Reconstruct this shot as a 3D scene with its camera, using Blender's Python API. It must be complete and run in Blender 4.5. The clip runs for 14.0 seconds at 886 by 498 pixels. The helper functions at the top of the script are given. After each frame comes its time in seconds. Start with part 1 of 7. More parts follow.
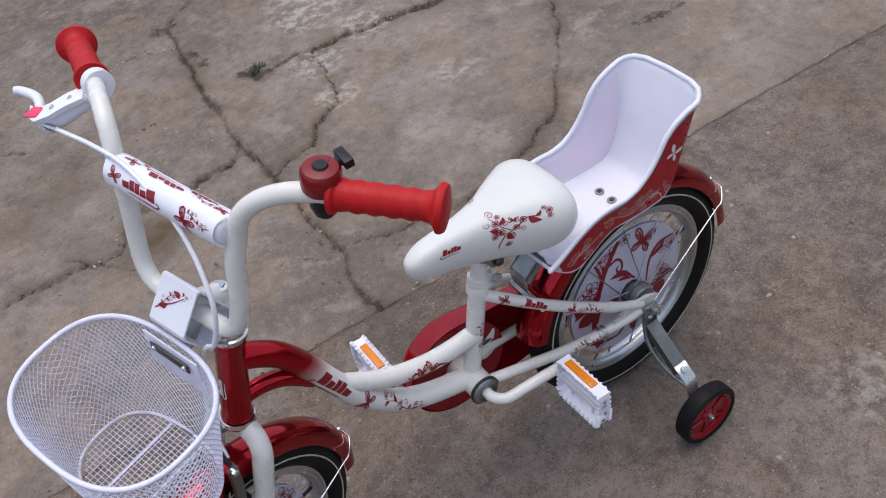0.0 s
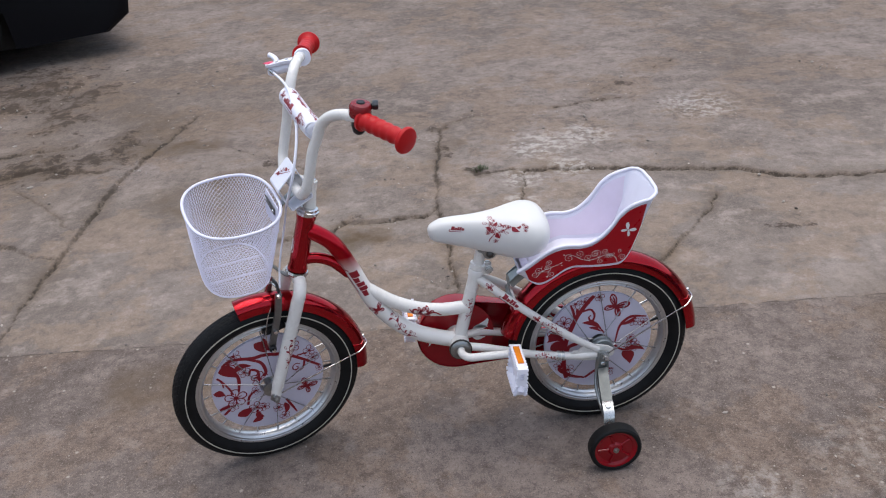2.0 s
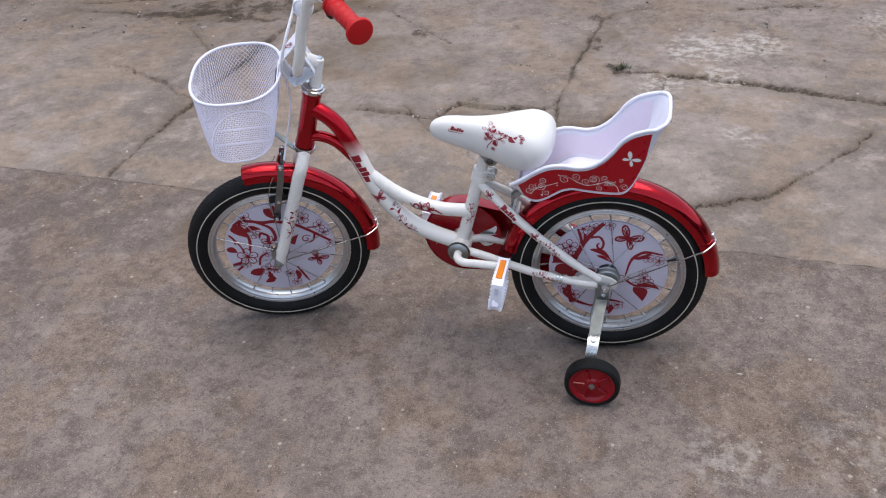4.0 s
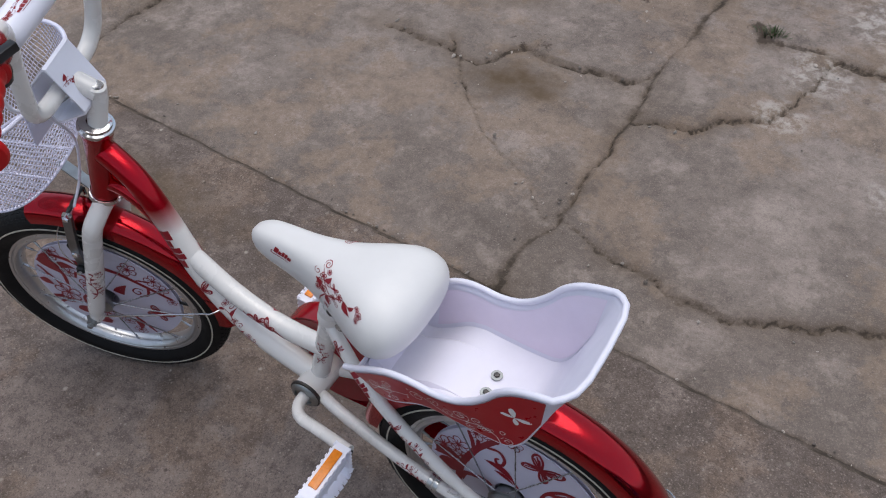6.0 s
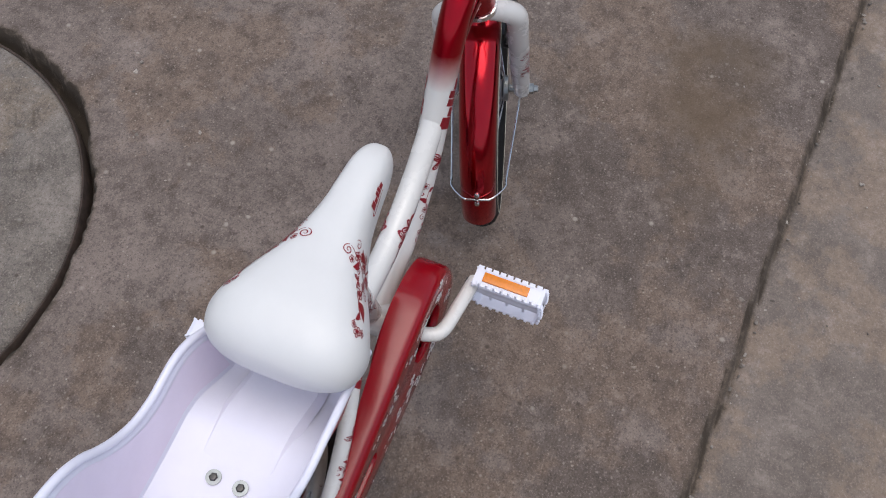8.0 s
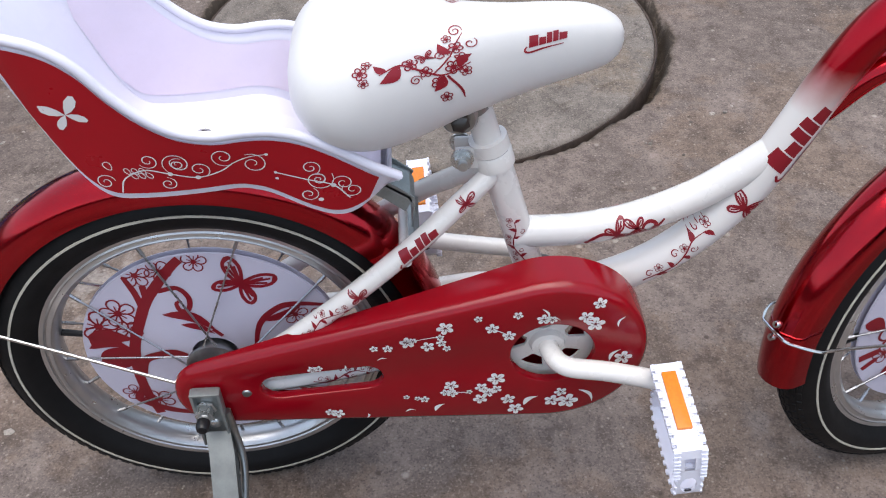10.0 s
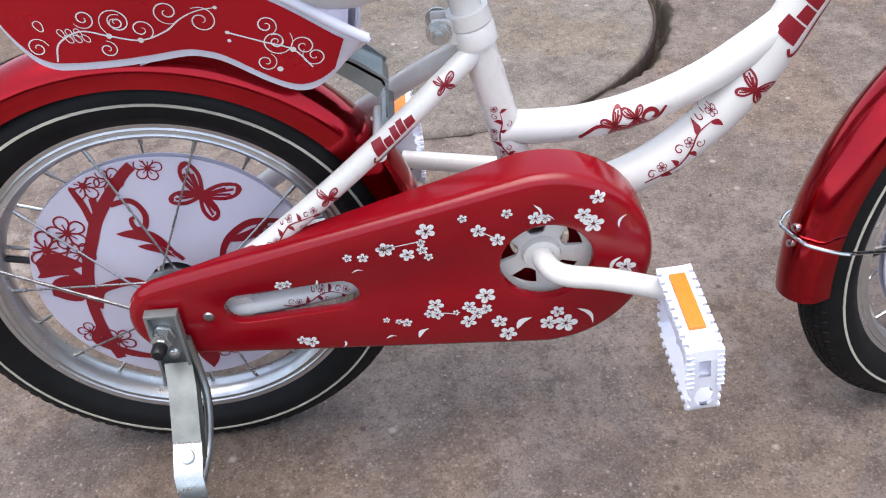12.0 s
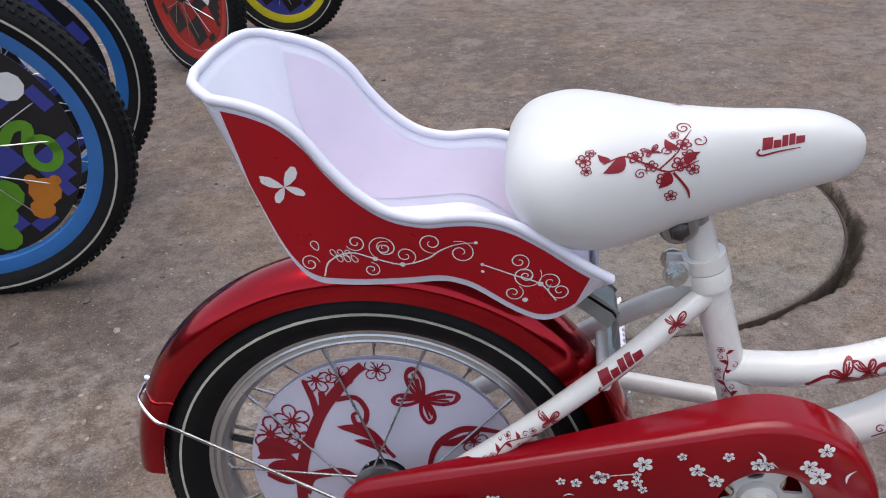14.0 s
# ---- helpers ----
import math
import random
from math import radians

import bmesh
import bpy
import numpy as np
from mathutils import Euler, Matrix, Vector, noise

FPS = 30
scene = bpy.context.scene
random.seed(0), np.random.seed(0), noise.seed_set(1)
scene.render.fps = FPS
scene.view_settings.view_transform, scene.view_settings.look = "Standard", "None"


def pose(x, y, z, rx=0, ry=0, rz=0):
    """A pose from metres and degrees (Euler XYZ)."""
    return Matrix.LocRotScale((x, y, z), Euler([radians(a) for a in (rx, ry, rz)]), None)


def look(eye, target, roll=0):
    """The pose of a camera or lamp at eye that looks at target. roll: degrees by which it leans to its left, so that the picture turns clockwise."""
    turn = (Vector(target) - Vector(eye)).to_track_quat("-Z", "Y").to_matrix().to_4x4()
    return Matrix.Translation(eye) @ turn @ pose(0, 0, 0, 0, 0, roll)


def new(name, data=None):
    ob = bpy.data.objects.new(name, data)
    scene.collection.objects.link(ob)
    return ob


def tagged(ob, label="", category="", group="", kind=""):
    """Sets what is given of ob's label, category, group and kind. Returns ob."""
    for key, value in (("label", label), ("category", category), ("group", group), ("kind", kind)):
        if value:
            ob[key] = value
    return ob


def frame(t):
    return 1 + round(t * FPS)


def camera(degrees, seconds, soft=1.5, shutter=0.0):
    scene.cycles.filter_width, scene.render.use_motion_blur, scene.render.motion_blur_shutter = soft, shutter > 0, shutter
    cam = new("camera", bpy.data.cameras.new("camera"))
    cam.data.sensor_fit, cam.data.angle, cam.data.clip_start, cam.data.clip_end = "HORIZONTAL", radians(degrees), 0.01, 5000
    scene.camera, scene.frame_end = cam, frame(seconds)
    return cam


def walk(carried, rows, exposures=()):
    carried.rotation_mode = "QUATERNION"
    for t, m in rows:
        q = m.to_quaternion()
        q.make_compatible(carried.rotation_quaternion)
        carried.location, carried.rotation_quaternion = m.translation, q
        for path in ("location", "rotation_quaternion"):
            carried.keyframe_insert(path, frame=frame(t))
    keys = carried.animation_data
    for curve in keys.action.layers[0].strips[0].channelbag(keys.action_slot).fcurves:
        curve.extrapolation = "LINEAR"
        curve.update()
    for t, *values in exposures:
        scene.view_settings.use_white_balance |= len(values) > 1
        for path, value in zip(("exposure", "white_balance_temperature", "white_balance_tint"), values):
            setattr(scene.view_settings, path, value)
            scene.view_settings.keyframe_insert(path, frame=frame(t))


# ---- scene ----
from mathutils.bvhtree import BVHTree

cam = camera(51.8, 14.0, soft=1.1)
PATH = [
    (0, (0.717, 0.856, 1.462), (0.123, -0.452, 0.071), -15.0),
    (0.5, (0.571, 1.1, 1.466), (0.258, -0.398, 0.179), -7.2),
    (1, (0.538, 1.325, 1.463), (0.338, -0.276, 0.282), -3.8),
    (1.5, (0.549, 1.603, 1.478), (0.352, -0.102, 0.45), -3.7),
    (2, (0.509, 1.798, 1.482), (0.364, 0.045, 0.53), -4.0),
    (2.5, (0.389, 1.985, 1.473), (0.347, 0.214, 0.543), -3.3),
    (2.7, (0.345, 1.993, 1.476), (0.347, 0.232, 0.528), -3.7),
    (4.8, (-0.206, 1.249, 1.459), (0.385, -0.192, 0.203), -2.9),
    (5, (-0.194, 1.115, 1.454), (0.4, -0.303, 0.175), -2.0),
    (5.5, (-0.194, 0.863, 1.455), (0.423, -0.45, 0.078), -2.3),
    (6, (-0.271, 0.576, 1.423), (0.456, -0.557, -0.056), -3.3),
    (6.5, (-0.324, 0.312, 1.401), (0.577, -0.542, -0.166), -5.5),
    (7, (-0.325, 0.048, 1.4), (0.718, -0.449, -0.232), -6.6),
    (7.5, (-0.264, -0.122, 1.391), (0.773, -0.217, -0.317), 2.8),
    (8, (-0.126, -0.255, 1.336), (0.808, 0.072, -0.367), 2.9),
    (8.2, (0.004, -0.331, 1.331), (0.797, 0.216, -0.421), 0.9),
    (8.5, (0.124, -0.398, 1.315), (0.651, 0.317, -0.476), -0.6),
    (8.7, (0.183, -0.43, 1.306), (0.479, 0.413, -0.484), -6.3),
    (10.8, (0.235, -0.713, 0.766), (0.236, 0.916, -0.395), -2.2),
    (11, (0.241, -0.702, 0.766), (0.258, 0.925, -0.396), -3.4),
    (11.5, (0.245, -0.69, 0.761), (0.276, 0.907, -0.443), -4.0),
    (12, (0.24, -0.678, 0.767), (0.27, 0.874, -0.493), -3.5),
    (12.5, (0.216, -0.679, 0.779), (0.196, 0.89, -0.462), -3.5),
    (13, (0.19, -0.668, 0.806), (0.004, 0.983, -0.308), -4.8),
    (13.5, (0.175, -0.666, 0.826), (-0.125, 1.05, -0.157), -4.5),
    (14, (0.167, -0.67, 0.831), (-0.089, 1.065, -0.131), -3.2),
]
EXPOSURES = [(0, 0.38), (0.5, 0.42), (1.5, 0.60), (2, 0.62), (2.5, 0.76), (5, 0.78), (5.5, 0.44), (6, 0.24), (6.5, 0.20), (7, 0.44), (7.5, 0.40), (8, 0.30), (8.5, 0.20), (10.8, 1.20), (12.5, 1.28), (13, 1.12), (13.5, 0.90), (14, 0.66)]
walk(cam, [(t, look(eye, target, roll)) for t, eye, target, roll in PATH], EXPOSURES)

# ---- sky and light: bright overcast ----
world = bpy.data.worlds.new("world")
scene.world = world
world.use_nodes = True
wn = world.node_tree.nodes
sky = wn.new("ShaderNodeTexSky")
sky.sky_type = 'NISHITA'
sky.sun_disc = False
sky.sun_elevation, sky.sun_rotation = radians(83), radians(202)
sky.air_density, sky.dust_density, sky.ozone_density = 1.2, 2.2, 1.5
wn["Background"].inputs["Strength"].default_value = 0.148
veil = wn.new("ShaderNodeHueSaturation")
veil.inputs["Saturation"].default_value = 0.7
world.node_tree.links.new(sky.outputs[0], veil.inputs["Color"])
world.node_tree.links.new(veil.outputs[0], wn["Background"].inputs["Color"])
sun_data = bpy.data.lights.new("sun", 'SUN')
sun_data.energy, sun_data.angle, sun_data.color = 1.1, radians(60), (1.0, 0.965, 0.915)
sun = new("sun", sun_data)
sun.matrix_world = look((-0.2, -0.5, 5.0), (0, 0, 0))
scene.view_settings.exposure = 0.0


# ---- materials ----
def nodes_of(name):
    m = bpy.data.materials.new(name)
    m.use_nodes = True
    return m, m.node_tree.nodes, m.node_tree.links, m.node_tree.nodes["Principled BSDF"]


def mix_rgb(n, l, fac, a, b, blend='MIX'):
    mx = n.new("ShaderNodeMix")
    mx.data_type, mx.blend_type = 'RGBA', blend
    for sock, v in ((mx.inputs[0], fac), (mx.inputs[6], a), (mx.inputs[7], b)):
        if isinstance(v, (int, float)):
            sock.default_value = v
        elif isinstance(v, tuple):
            sock.default_value = (*v[:3], 1)
        else:
            l.new(v, sock)
    return mx.outputs[2]


def noise_tex(n, l, scale, detail=4, rough=0.6, coord=None):
    t = n.new("ShaderNodeTexNoise")
    t.inputs["Scale"].default_value, t.inputs["Detail"].default_value, t.inputs["Roughness"].default_value = scale, detail, rough
    if coord is None:
        c = n.new("ShaderNodeTexCoord")
        coord = c.outputs["Object"]
    l.new(coord, t.inputs["Vector"])
    return t.outputs["Fac"]


def ramp(n, l, fac, *stops):
    r = n.new("ShaderNodeValToRGB")
    e = r.color_ramp.elements
    while len(e) < len(stops):
        e.new(0.5)
    for el, (p, c) in zip(e, stops):
        el.position = p
        el.color = (c, c, c, 1) if isinstance(c, (int, float)) else (*c, 1)
    l.new(fac, r.inputs[0])
    return r.outputs[0]


def bump(n, l, bsdf, height, strength=0.2, distance=0.001):
    b = n.new("ShaderNodeBump")
    b.inputs["Strength"].default_value, b.inputs["Distance"].default_value = strength, distance
    l.new(height, b.inputs["Height"])
    l.new(b.outputs[0], bsdf.inputs["Normal"])


def surface(name, col, rough=0.4, metal=0.0, var=0.08, scale=25.0, bump_d=0.0, bump_scale=300.0, coat=0.0, smudge=0.08, spec=0.5):
    """Painted, plastic or metal surface with mottling at two scales, smudged gloss and fine relief."""
    m, n, l, b = nodes_of(name)
    big, fine = noise_tex(n, l, scale), noise_tex(n, l, scale * 14, 3)
    dark = tuple(c * (1 - 2 * var) for c in col)
    c1 = mix_rgb(n, l, ramp(n, l, big, (0.35, 0), (0.75, 1)), col, dark)
    c2 = mix_rgb(n, l, ramp(n, l, fine, (0.55, 0), (0.8, 0.5)), c1, dark)
    l.new(c2, b.inputs["Base Color"])
    l.new(ramp(n, l, big, (0.3, max(0.02, rough - smudge)), (0.8, min(1, rough + smudge))), b.inputs["Roughness"])
    b.inputs["Metallic"].default_value = metal
    b.inputs["Specular IOR Level"].default_value = spec
    b.inputs["Coat Weight"].default_value = coat
    b.inputs["Coat Roughness"].default_value = 0.08
    if bump_d:
        bump(n, l, b, noise_tex(n, l, bump_scale, 3), 0.5, bump_d)
    return m


WHITE_PAINT = surface("white_paint", (0.76, 0.73, 0.69), 0.28, var=0.02, coat=0.5, bump_d=0.00015, bump_scale=120)
RED_PAINT = surface("red_metallic_paint", (0.43, 0.002, 0.011), 0.19, metal=1.0, var=0.05, coat=0.5, bump_d=0.0001)
RED_PLASTIC = surface("red_plastic", (0.260, 0.002, 0.008), 0.20, var=0.06, coat=0.10, spec=0.35, bump_d=0.0004, bump_scale=30)
GRIP_RED = surface("red_rubber", (0.47, 0.006, 0.008), 0.5, var=0.05, bump_d=0.0002, spec=0.3)
BELL_RED = surface("red_bell_plastic", (0.20, 0.004, 0.008), 0.3, var=0.05)
WHITE_PLASTIC = surface("white_plastic", (0.80, 0.80, 0.88), 0.35, var=0.015, bump_d=0.0002, bump_scale=60)
SEAT_PLASTIC = surface("white_seat_plastic", (0.74, 0.73, 0.82), 0.4, var=0.02, bump_d=0.0003, bump_scale=18)
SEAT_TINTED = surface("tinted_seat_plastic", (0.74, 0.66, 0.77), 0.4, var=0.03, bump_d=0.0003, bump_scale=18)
SADDLE_VINYL = surface("white_vinyl", (0.68, 0.668, 0.652), 0.42, var=0.02, bump_d=0.0003, bump_scale=45)
BASKET_WIRE = surface("white_coated_wire", (0.74, 0.73, 0.86), 0.35, var=0.04)
RUBBER = surface("black_rubber", (0.008, 0.008, 0.0085), 0.6, var=0.2, scale=30, bump_d=0.0004, bump_scale=400, spec=0.22)
BLACK_PLASTIC = surface("black_plastic", (0.012, 0.012, 0.013), 0.4, var=0.1, spec=0.35)
CREAM = surface("cream_stripe", (0.55, 0.52, 0.43), 0.6, var=0.12, scale=60)
ALLOY = surface("brushed_alloy", (0.62, 0.62, 0.62), 0.34, metal=0.9, var=0.06, scale=60, bump_d=0.0001)
CHROME = surface("chrome", (0.68, 0.68, 0.68), 0.16, metal=1.0, var=0.05, scale=80)
ZINC = surface("zinc_steel", (0.37, 0.385, 0.38), 0.40, metal=1.0, var=0.12, scale=60, bump_d=0.0003, bump_scale=90)
GALV = surface("galvanised_plate", (0.30, 0.325, 0.32), 0.40, metal=0.6, var=0.14, scale=45, bump_d=0.0003, bump_scale=70)
DULL_ZINC = surface("dull_zinc", (0.15, 0.16, 0.157), 0.38, metal=0.6, var=0.16, scale=45, bump_d=0.0003, bump_scale=70)
BRIGHT_ZINC = surface("bright_zinc", (0.62, 0.63, 0.62), 0.30, metal=0.85, var=0.12, scale=90, bump_d=0.0002, bump_scale=120)
SPOKE = surface("spoke_steel", (0.40, 0.40, 0.41), 0.3, metal=1.0, var=0.1, scale=80)
DARK_STEEL = surface("dark_steel", (0.10, 0.095, 0.09), 0.45, metal=0.9, var=0.2)
DISC_WHITE = surface("disc_white", (0.60, 0.565, 0.66), 0.4, var=0.03, scale=14)
DECAL_RED = surface("decal_red", (0.25, 0.005, 0.015), 0.35, var=0.05)
DECAL_WHITE = surface("decal_white", (0.80, 0.78, 0.76), 0.35, var=0.03)
DECAL_DARK = surface("decal_dark", (0.10, 0.004, 0.008), 0.4, var=0.05)
PANEL_RED = surface("red_sticker", (0.40, 0.003, 0.011), 0.34, var=0.03, spec=0.3)
ORANGE = surface("orange_reflector", (0.78, 0.23, 0.015), 0.22, var=0.1, scale=220, bump_d=0.0004, bump_scale=500)
PINK = surface("pink_sticker", (0.85, 0.03, 0.12), 0.4, var=0.05)


def fade_paint():
    """Pearl white that the sprayer faded into metallic red towards the head tube."""
    m, n, l, b = nodes_of("faded_frame_paint")
    c = n.new("ShaderNodeTexCoord")
    s = n.new("ShaderNodeSeparateXYZ")
    l.new(c.outputs["Object"], s.inputs[0])
    grain = noise_tex(n, l, 90, 3)
    add = n.new("ShaderNodeMath")
    add.operation = 'MULTIPLY_ADD'
    add.inputs[1].default_value = 0.006
    l.new(grain, add.inputs[0])
    l.new(s.outputs["Z"], add.inputs[2])
    mr = n.new("ShaderNodeMapRange")
    mr.inputs["From Min"].default_value, mr.inputs["From Max"].default_value = 0.478, 0.522
    l.new(add.outputs[0], mr.inputs["Value"])
    f = mr.outputs[0]
    l.new(mix_rgb(n, l, f, (0.76, 0.73, 0.69), (0.46, 0.003, 0.013)), b.inputs["Base Color"])
    mm = n.new("ShaderNodeMath")
    mm.operation = 'MULTIPLY'
    mm.inputs[1].default_value = 1.0
    l.new(f, mm.inputs[0])
    l.new(mm.outputs[0], b.inputs["Metallic"])
    b.inputs["Roughness"].default_value = 0.28
    b.inputs["Coat Weight"].default_value = 0.35
    return m


FADE = fade_paint()


def concrete(name, light, dark, use_mask=False):
    """Worn cast concrete: broad tonal fields, mottling, sandy grain, a few exposed stones; dirt along the seams."""
    m, n, l, b = nodes_of(name)
    c = n.new("ShaderNodeTexCoord")
    co = c.outputs["Object"]

    def times(a, f):
        t = n.new("ShaderNodeMath")
        t.operation = 'MULTIPLY'
        l.new(a, t.inputs[0])
        if isinstance(f, float):
            t.inputs[1].default_value = f
        else:
            l.new(f, t.inputs[1])
        return t.outputs[0]

    def plus(a, f, k, mid):
        t = n.new("ShaderNodeMath")
        t.operation = 'MULTIPLY_ADD'
        l.new(f, t.inputs[0])
        t.inputs[1].default_value = k
        l.new(a, t.inputs[2])
        u = n.new("ShaderNodeMath")
        u.operation = 'SUBTRACT'
        l.new(t.outputs[0], u.inputs[0])
        u.inputs[1].default_value = k * mid
        return u.outputs[0]

    fields, patches, blotch, mottle, grain, sand = (noise_tex(n, l, s, d, r, co) for s, d, r in ((0.8, 5, 0.6), (2.6, 6, 0.68), (9, 6, 0.7), (30, 4, 0.7), (95, 4, 0.75), (330, 2, 0.6)))
    tints = [tuple(v * k for v in light) for k in (1.22, 1.3, 1.5, 1.9)]
    col = mix_rgb(n, l, ramp(n, l, fields, (0.42, 0), (0.58, 1)), light, dark)
    warm = tuple(v * k for v, k in zip(light, (0.92, 0.83, 0.72)))
    col = mix_rgb(n, l, ramp(n, l, patches, (0.50, 0), (0.545, 0.75)), col, warm)
    col = mix_rgb(n, l, ramp(n, l, patches, (0.37, 0.6), (0.425, 0.0)), col, tints[0])
    col = mix_rgb(n, l, ramp(n, l, blotch, (0.36, 0.60), (0.49, 0.0)), col, tuple(v * 0.75 for v in dark))
    col = mix_rgb(n, l, ramp(n, l, blotch, (0.55, 0.0), (0.66, 0.55)), col, tints[1])
    before = col
    col = mix_rgb(n, l, ramp(n, l, mottle, (0.36, 0.48), (0.50, 0.0)), col, tuple(v * 0.55 for v in dark))
    col = mix_rgb(n, l, ramp(n, l, mottle, (0.56, 0.0), (0.70, 0.42)), col, tints[2])
    col = mix_rgb(n, l, ramp(n, l, grain, (0.34, 0.42), (0.48, 0.0)), col, tuple(v * 0.42 for v in dark))
    col = mix_rgb(n, l, ramp(n, l, grain, (0.57, 0.0), (0.71, 0.34)), col, tints[2])
    col = mix_rgb(n, l, ramp(n, l, sand, (0.31, 0.52), (0.43, 0.0)), col, tuple(v * 0.36 for v in dark))
    col = mix_rgb(n, l, ramp(n, l, sand, (0.57, 0.0), (0.69, 0.38)), col, tints[3])
    broad = mix_rgb(n, l, 0.45, col, before)
    for scale, keep, tone in ((155, 0.955, (0.27, 0.24, 0.215)), (330, 0.93, (0.065, 0.053, 0.045)), (70, 0.984, (0.40, 0.37, 0.33)), (85, 0.976, (0.06, 0.048, 0.04)), (190, 0.968, (0.34, 0.30, 0.26))):
        vo = n.new("ShaderNodeTexVoronoi")
        vo.inputs["Scale"].default_value = scale
        l.new(co, vo.inputs["Vector"])
        sc = n.new("ShaderNodeSeparateColor")
        l.new(vo.outputs["Color"], sc.inputs[0])
        pick = ramp(n, l, sc.outputs[0], (keep, 0.0), (keep + 0.01, 1.0))
        near = ramp(n, l, vo.outputs["Distance"], (0.18, 0.7), (0.42, 0.0))
        col = mix_rgb(n, l, times(pick, near), col, tone)
    if use_mask:
        a = n.new("ShaderNodeAttribute")
        a.attribute_name = "dirt"
        sp = n.new("ShaderNodeSeparateColor")
        l.new(a.outputs["Color"], sp.inputs[0])
        seam = n.new("ShaderNodeAttribute")
        seam.attribute_name = "seam"
        ss = n.new("ShaderNodeSeparateColor")
        l.new(seam.outputs["Color"], ss.inputs[0])
        col = mix_rgb(n, l, times(a.outputs["Alpha"], 0.88), col, broad)
        slab_tint = mix_rgb(n, l, a.outputs["Alpha"], (1.0, 0.965, 0.93), (1.33, 1.33, 1.28))
        col = mix_rgb(n, l, 1.0, col, slab_tint, 'MULTIPLY')
        stain_tone = times(sp.outputs[1], ramp(n, l, blotch, (0.35, 0.45), (0.6, 1.0)))
        col = mix_rgb(n, l, stain_tone, col, (0.098, 0.068, 0.042))
        pale = times(sp.outputs[2], ramp(n, l, mottle, (0.46, 0.0), (0.60, 0.62)))
        col = mix_rgb(n, l, pale, col, (0.50, 0.47, 0.43))
        dist = plus(plus(plus(ss.outputs[0], blotch, 0.38, 0.5), mottle, 0.30, 0.5), grain, 0.22, 0.5)
        soil = ramp(n, l, dist, (0.05, 0.58), (0.30, 0.0))
        col = mix_rgb(n, l, times(soil, ss.outputs[1]), col, (0.105, 0.080, 0.058))
        slit = ramp(n, l, dist, (0.02, 0.85), (0.13, 0.0))
        col = mix_rgb(n, l, times(slit, ss.outputs[1]), col, (0.035, 0.027, 0.020))
        col = mix_rgb(n, l, times(ss.outputs[2], ramp(n, l, mottle, (0.3, 1.0), (0.7, 0.55))), col, (0.040, 0.031, 0.023))
        clod = plus(plus(plus(sp.outputs[0], blotch, 2.2, 0.5), mottle, 1.3, 0.5), grain, 0.7, 0.5)
        clod = times(ramp(n, l, clod, (0.45, 0.0), (0.72, 0.9)), ramp(n, l, sp.outputs[0], (0.02, 0.0), (0.3, 1.0)))
        col = mix_rgb(n, l, clod, col, (0.052, 0.038, 0.028))
    l.new(col, b.inputs["Base Color"])
    b.inputs["Roughness"].default_value = 0.92
    b.inputs["Specular IOR Level"].default_value = 0.2
    h = plus(plus(grain, mottle, 1.6, 0.0), sand, 0.5, 0.0)
    bump(n, l, b, h, 0.65, 0.0020)
    return m


CONCRETE = concrete("worn_concrete", (0.193, 0.160, 0.1445), (0.120, 0.098, 0.0865), use_mask=True)
LID_CONCRETE = concrete("lid_concrete", (0.208, 0.180, 0.157), (0.152, 0.130, 0.111))


# ---- mesh tools ----
def part(name, bm, material, parent=None, label="", matrix=None, smooth=True):
    me = bpy.data.meshes.new(name)
    bmesh.ops.recalc_face_normals(bm, faces=bm.faces)
    bm.to_mesh(me)
    bm.free()
    if smooth:
        me.shade_smooth()
        me.set_sharp_from_angle(angle=radians(38))
    me.materials.append(material)
    ob = new(name, me)
    ob.parent = parent
    if matrix is not None:
        ob.matrix_basis = matrix
    return tagged(ob, label)


def catmull(pts, per=8):
    """A smooth line through the points."""
    p = [Vector(q) for q in pts]
    p = [2 * p[0] - p[1]] + p + [2 * p[-1] - p[-2]]
    out = []
    for i in range(1, len(p) - 2):
        a, b, c, d = p[i - 1], p[i], p[i + 1], p[i + 2]
        for k in range(per):
            t = k / per
            out.append(0.5 * (2 * b + (c - a) * t + (2 * a - 5 * b + 4 * c - d) * t * t + (3 * b - a - 3 * c + d) * t ** 3))
    return out + [p[-2]]


def tube(bm, pts, r, seg=12, closed=False, caps=True):
    """A round tube along the points; r is one radius or one for each point."""
    pts = [Vector(p) for p in pts]
    n = len(pts)
    rs = r if isinstance(r, (list, tuple)) else [r] * n
    tang = []
    for i in range(n):
        a, b = (pts[i - 1], pts[(i + 1) % n]) if closed else (pts[max(i - 1, 0)], pts[min(i + 1, n - 1)])
        tang.append((b - a).normalized())
    up = Vector((0, 0, 1)) if abs(tang[0].z) < 0.9 else Vector((1, 0, 0))
    rings = []
    for p, t, rad in zip(pts, tang, rs):
        side = (up - t * up.dot(t)).normalized()
        up = side
        other = t.cross(side)
        rings.append([bm.verts.new(p + rad * (math.cos(a) * side + math.sin(a) * other)) for a in (2 * math.pi * k / seg for k in range(seg))])
    for i in range(n if closed else n - 1):
        a, b = rings[i], rings[(i + 1) % n]
        for k in range(seg):
            bm.faces.new((a[k], a[(k + 1) % seg], b[(k + 1) % seg], b[k]))
    if caps and not closed:
        bm.faces.new(rings[0])
        bm.faces.new(rings[-1][::-1])
    return bm


def rod(a, b, r, seg=12):
    return tube(bmesh.new(), [a, b], r, seg)


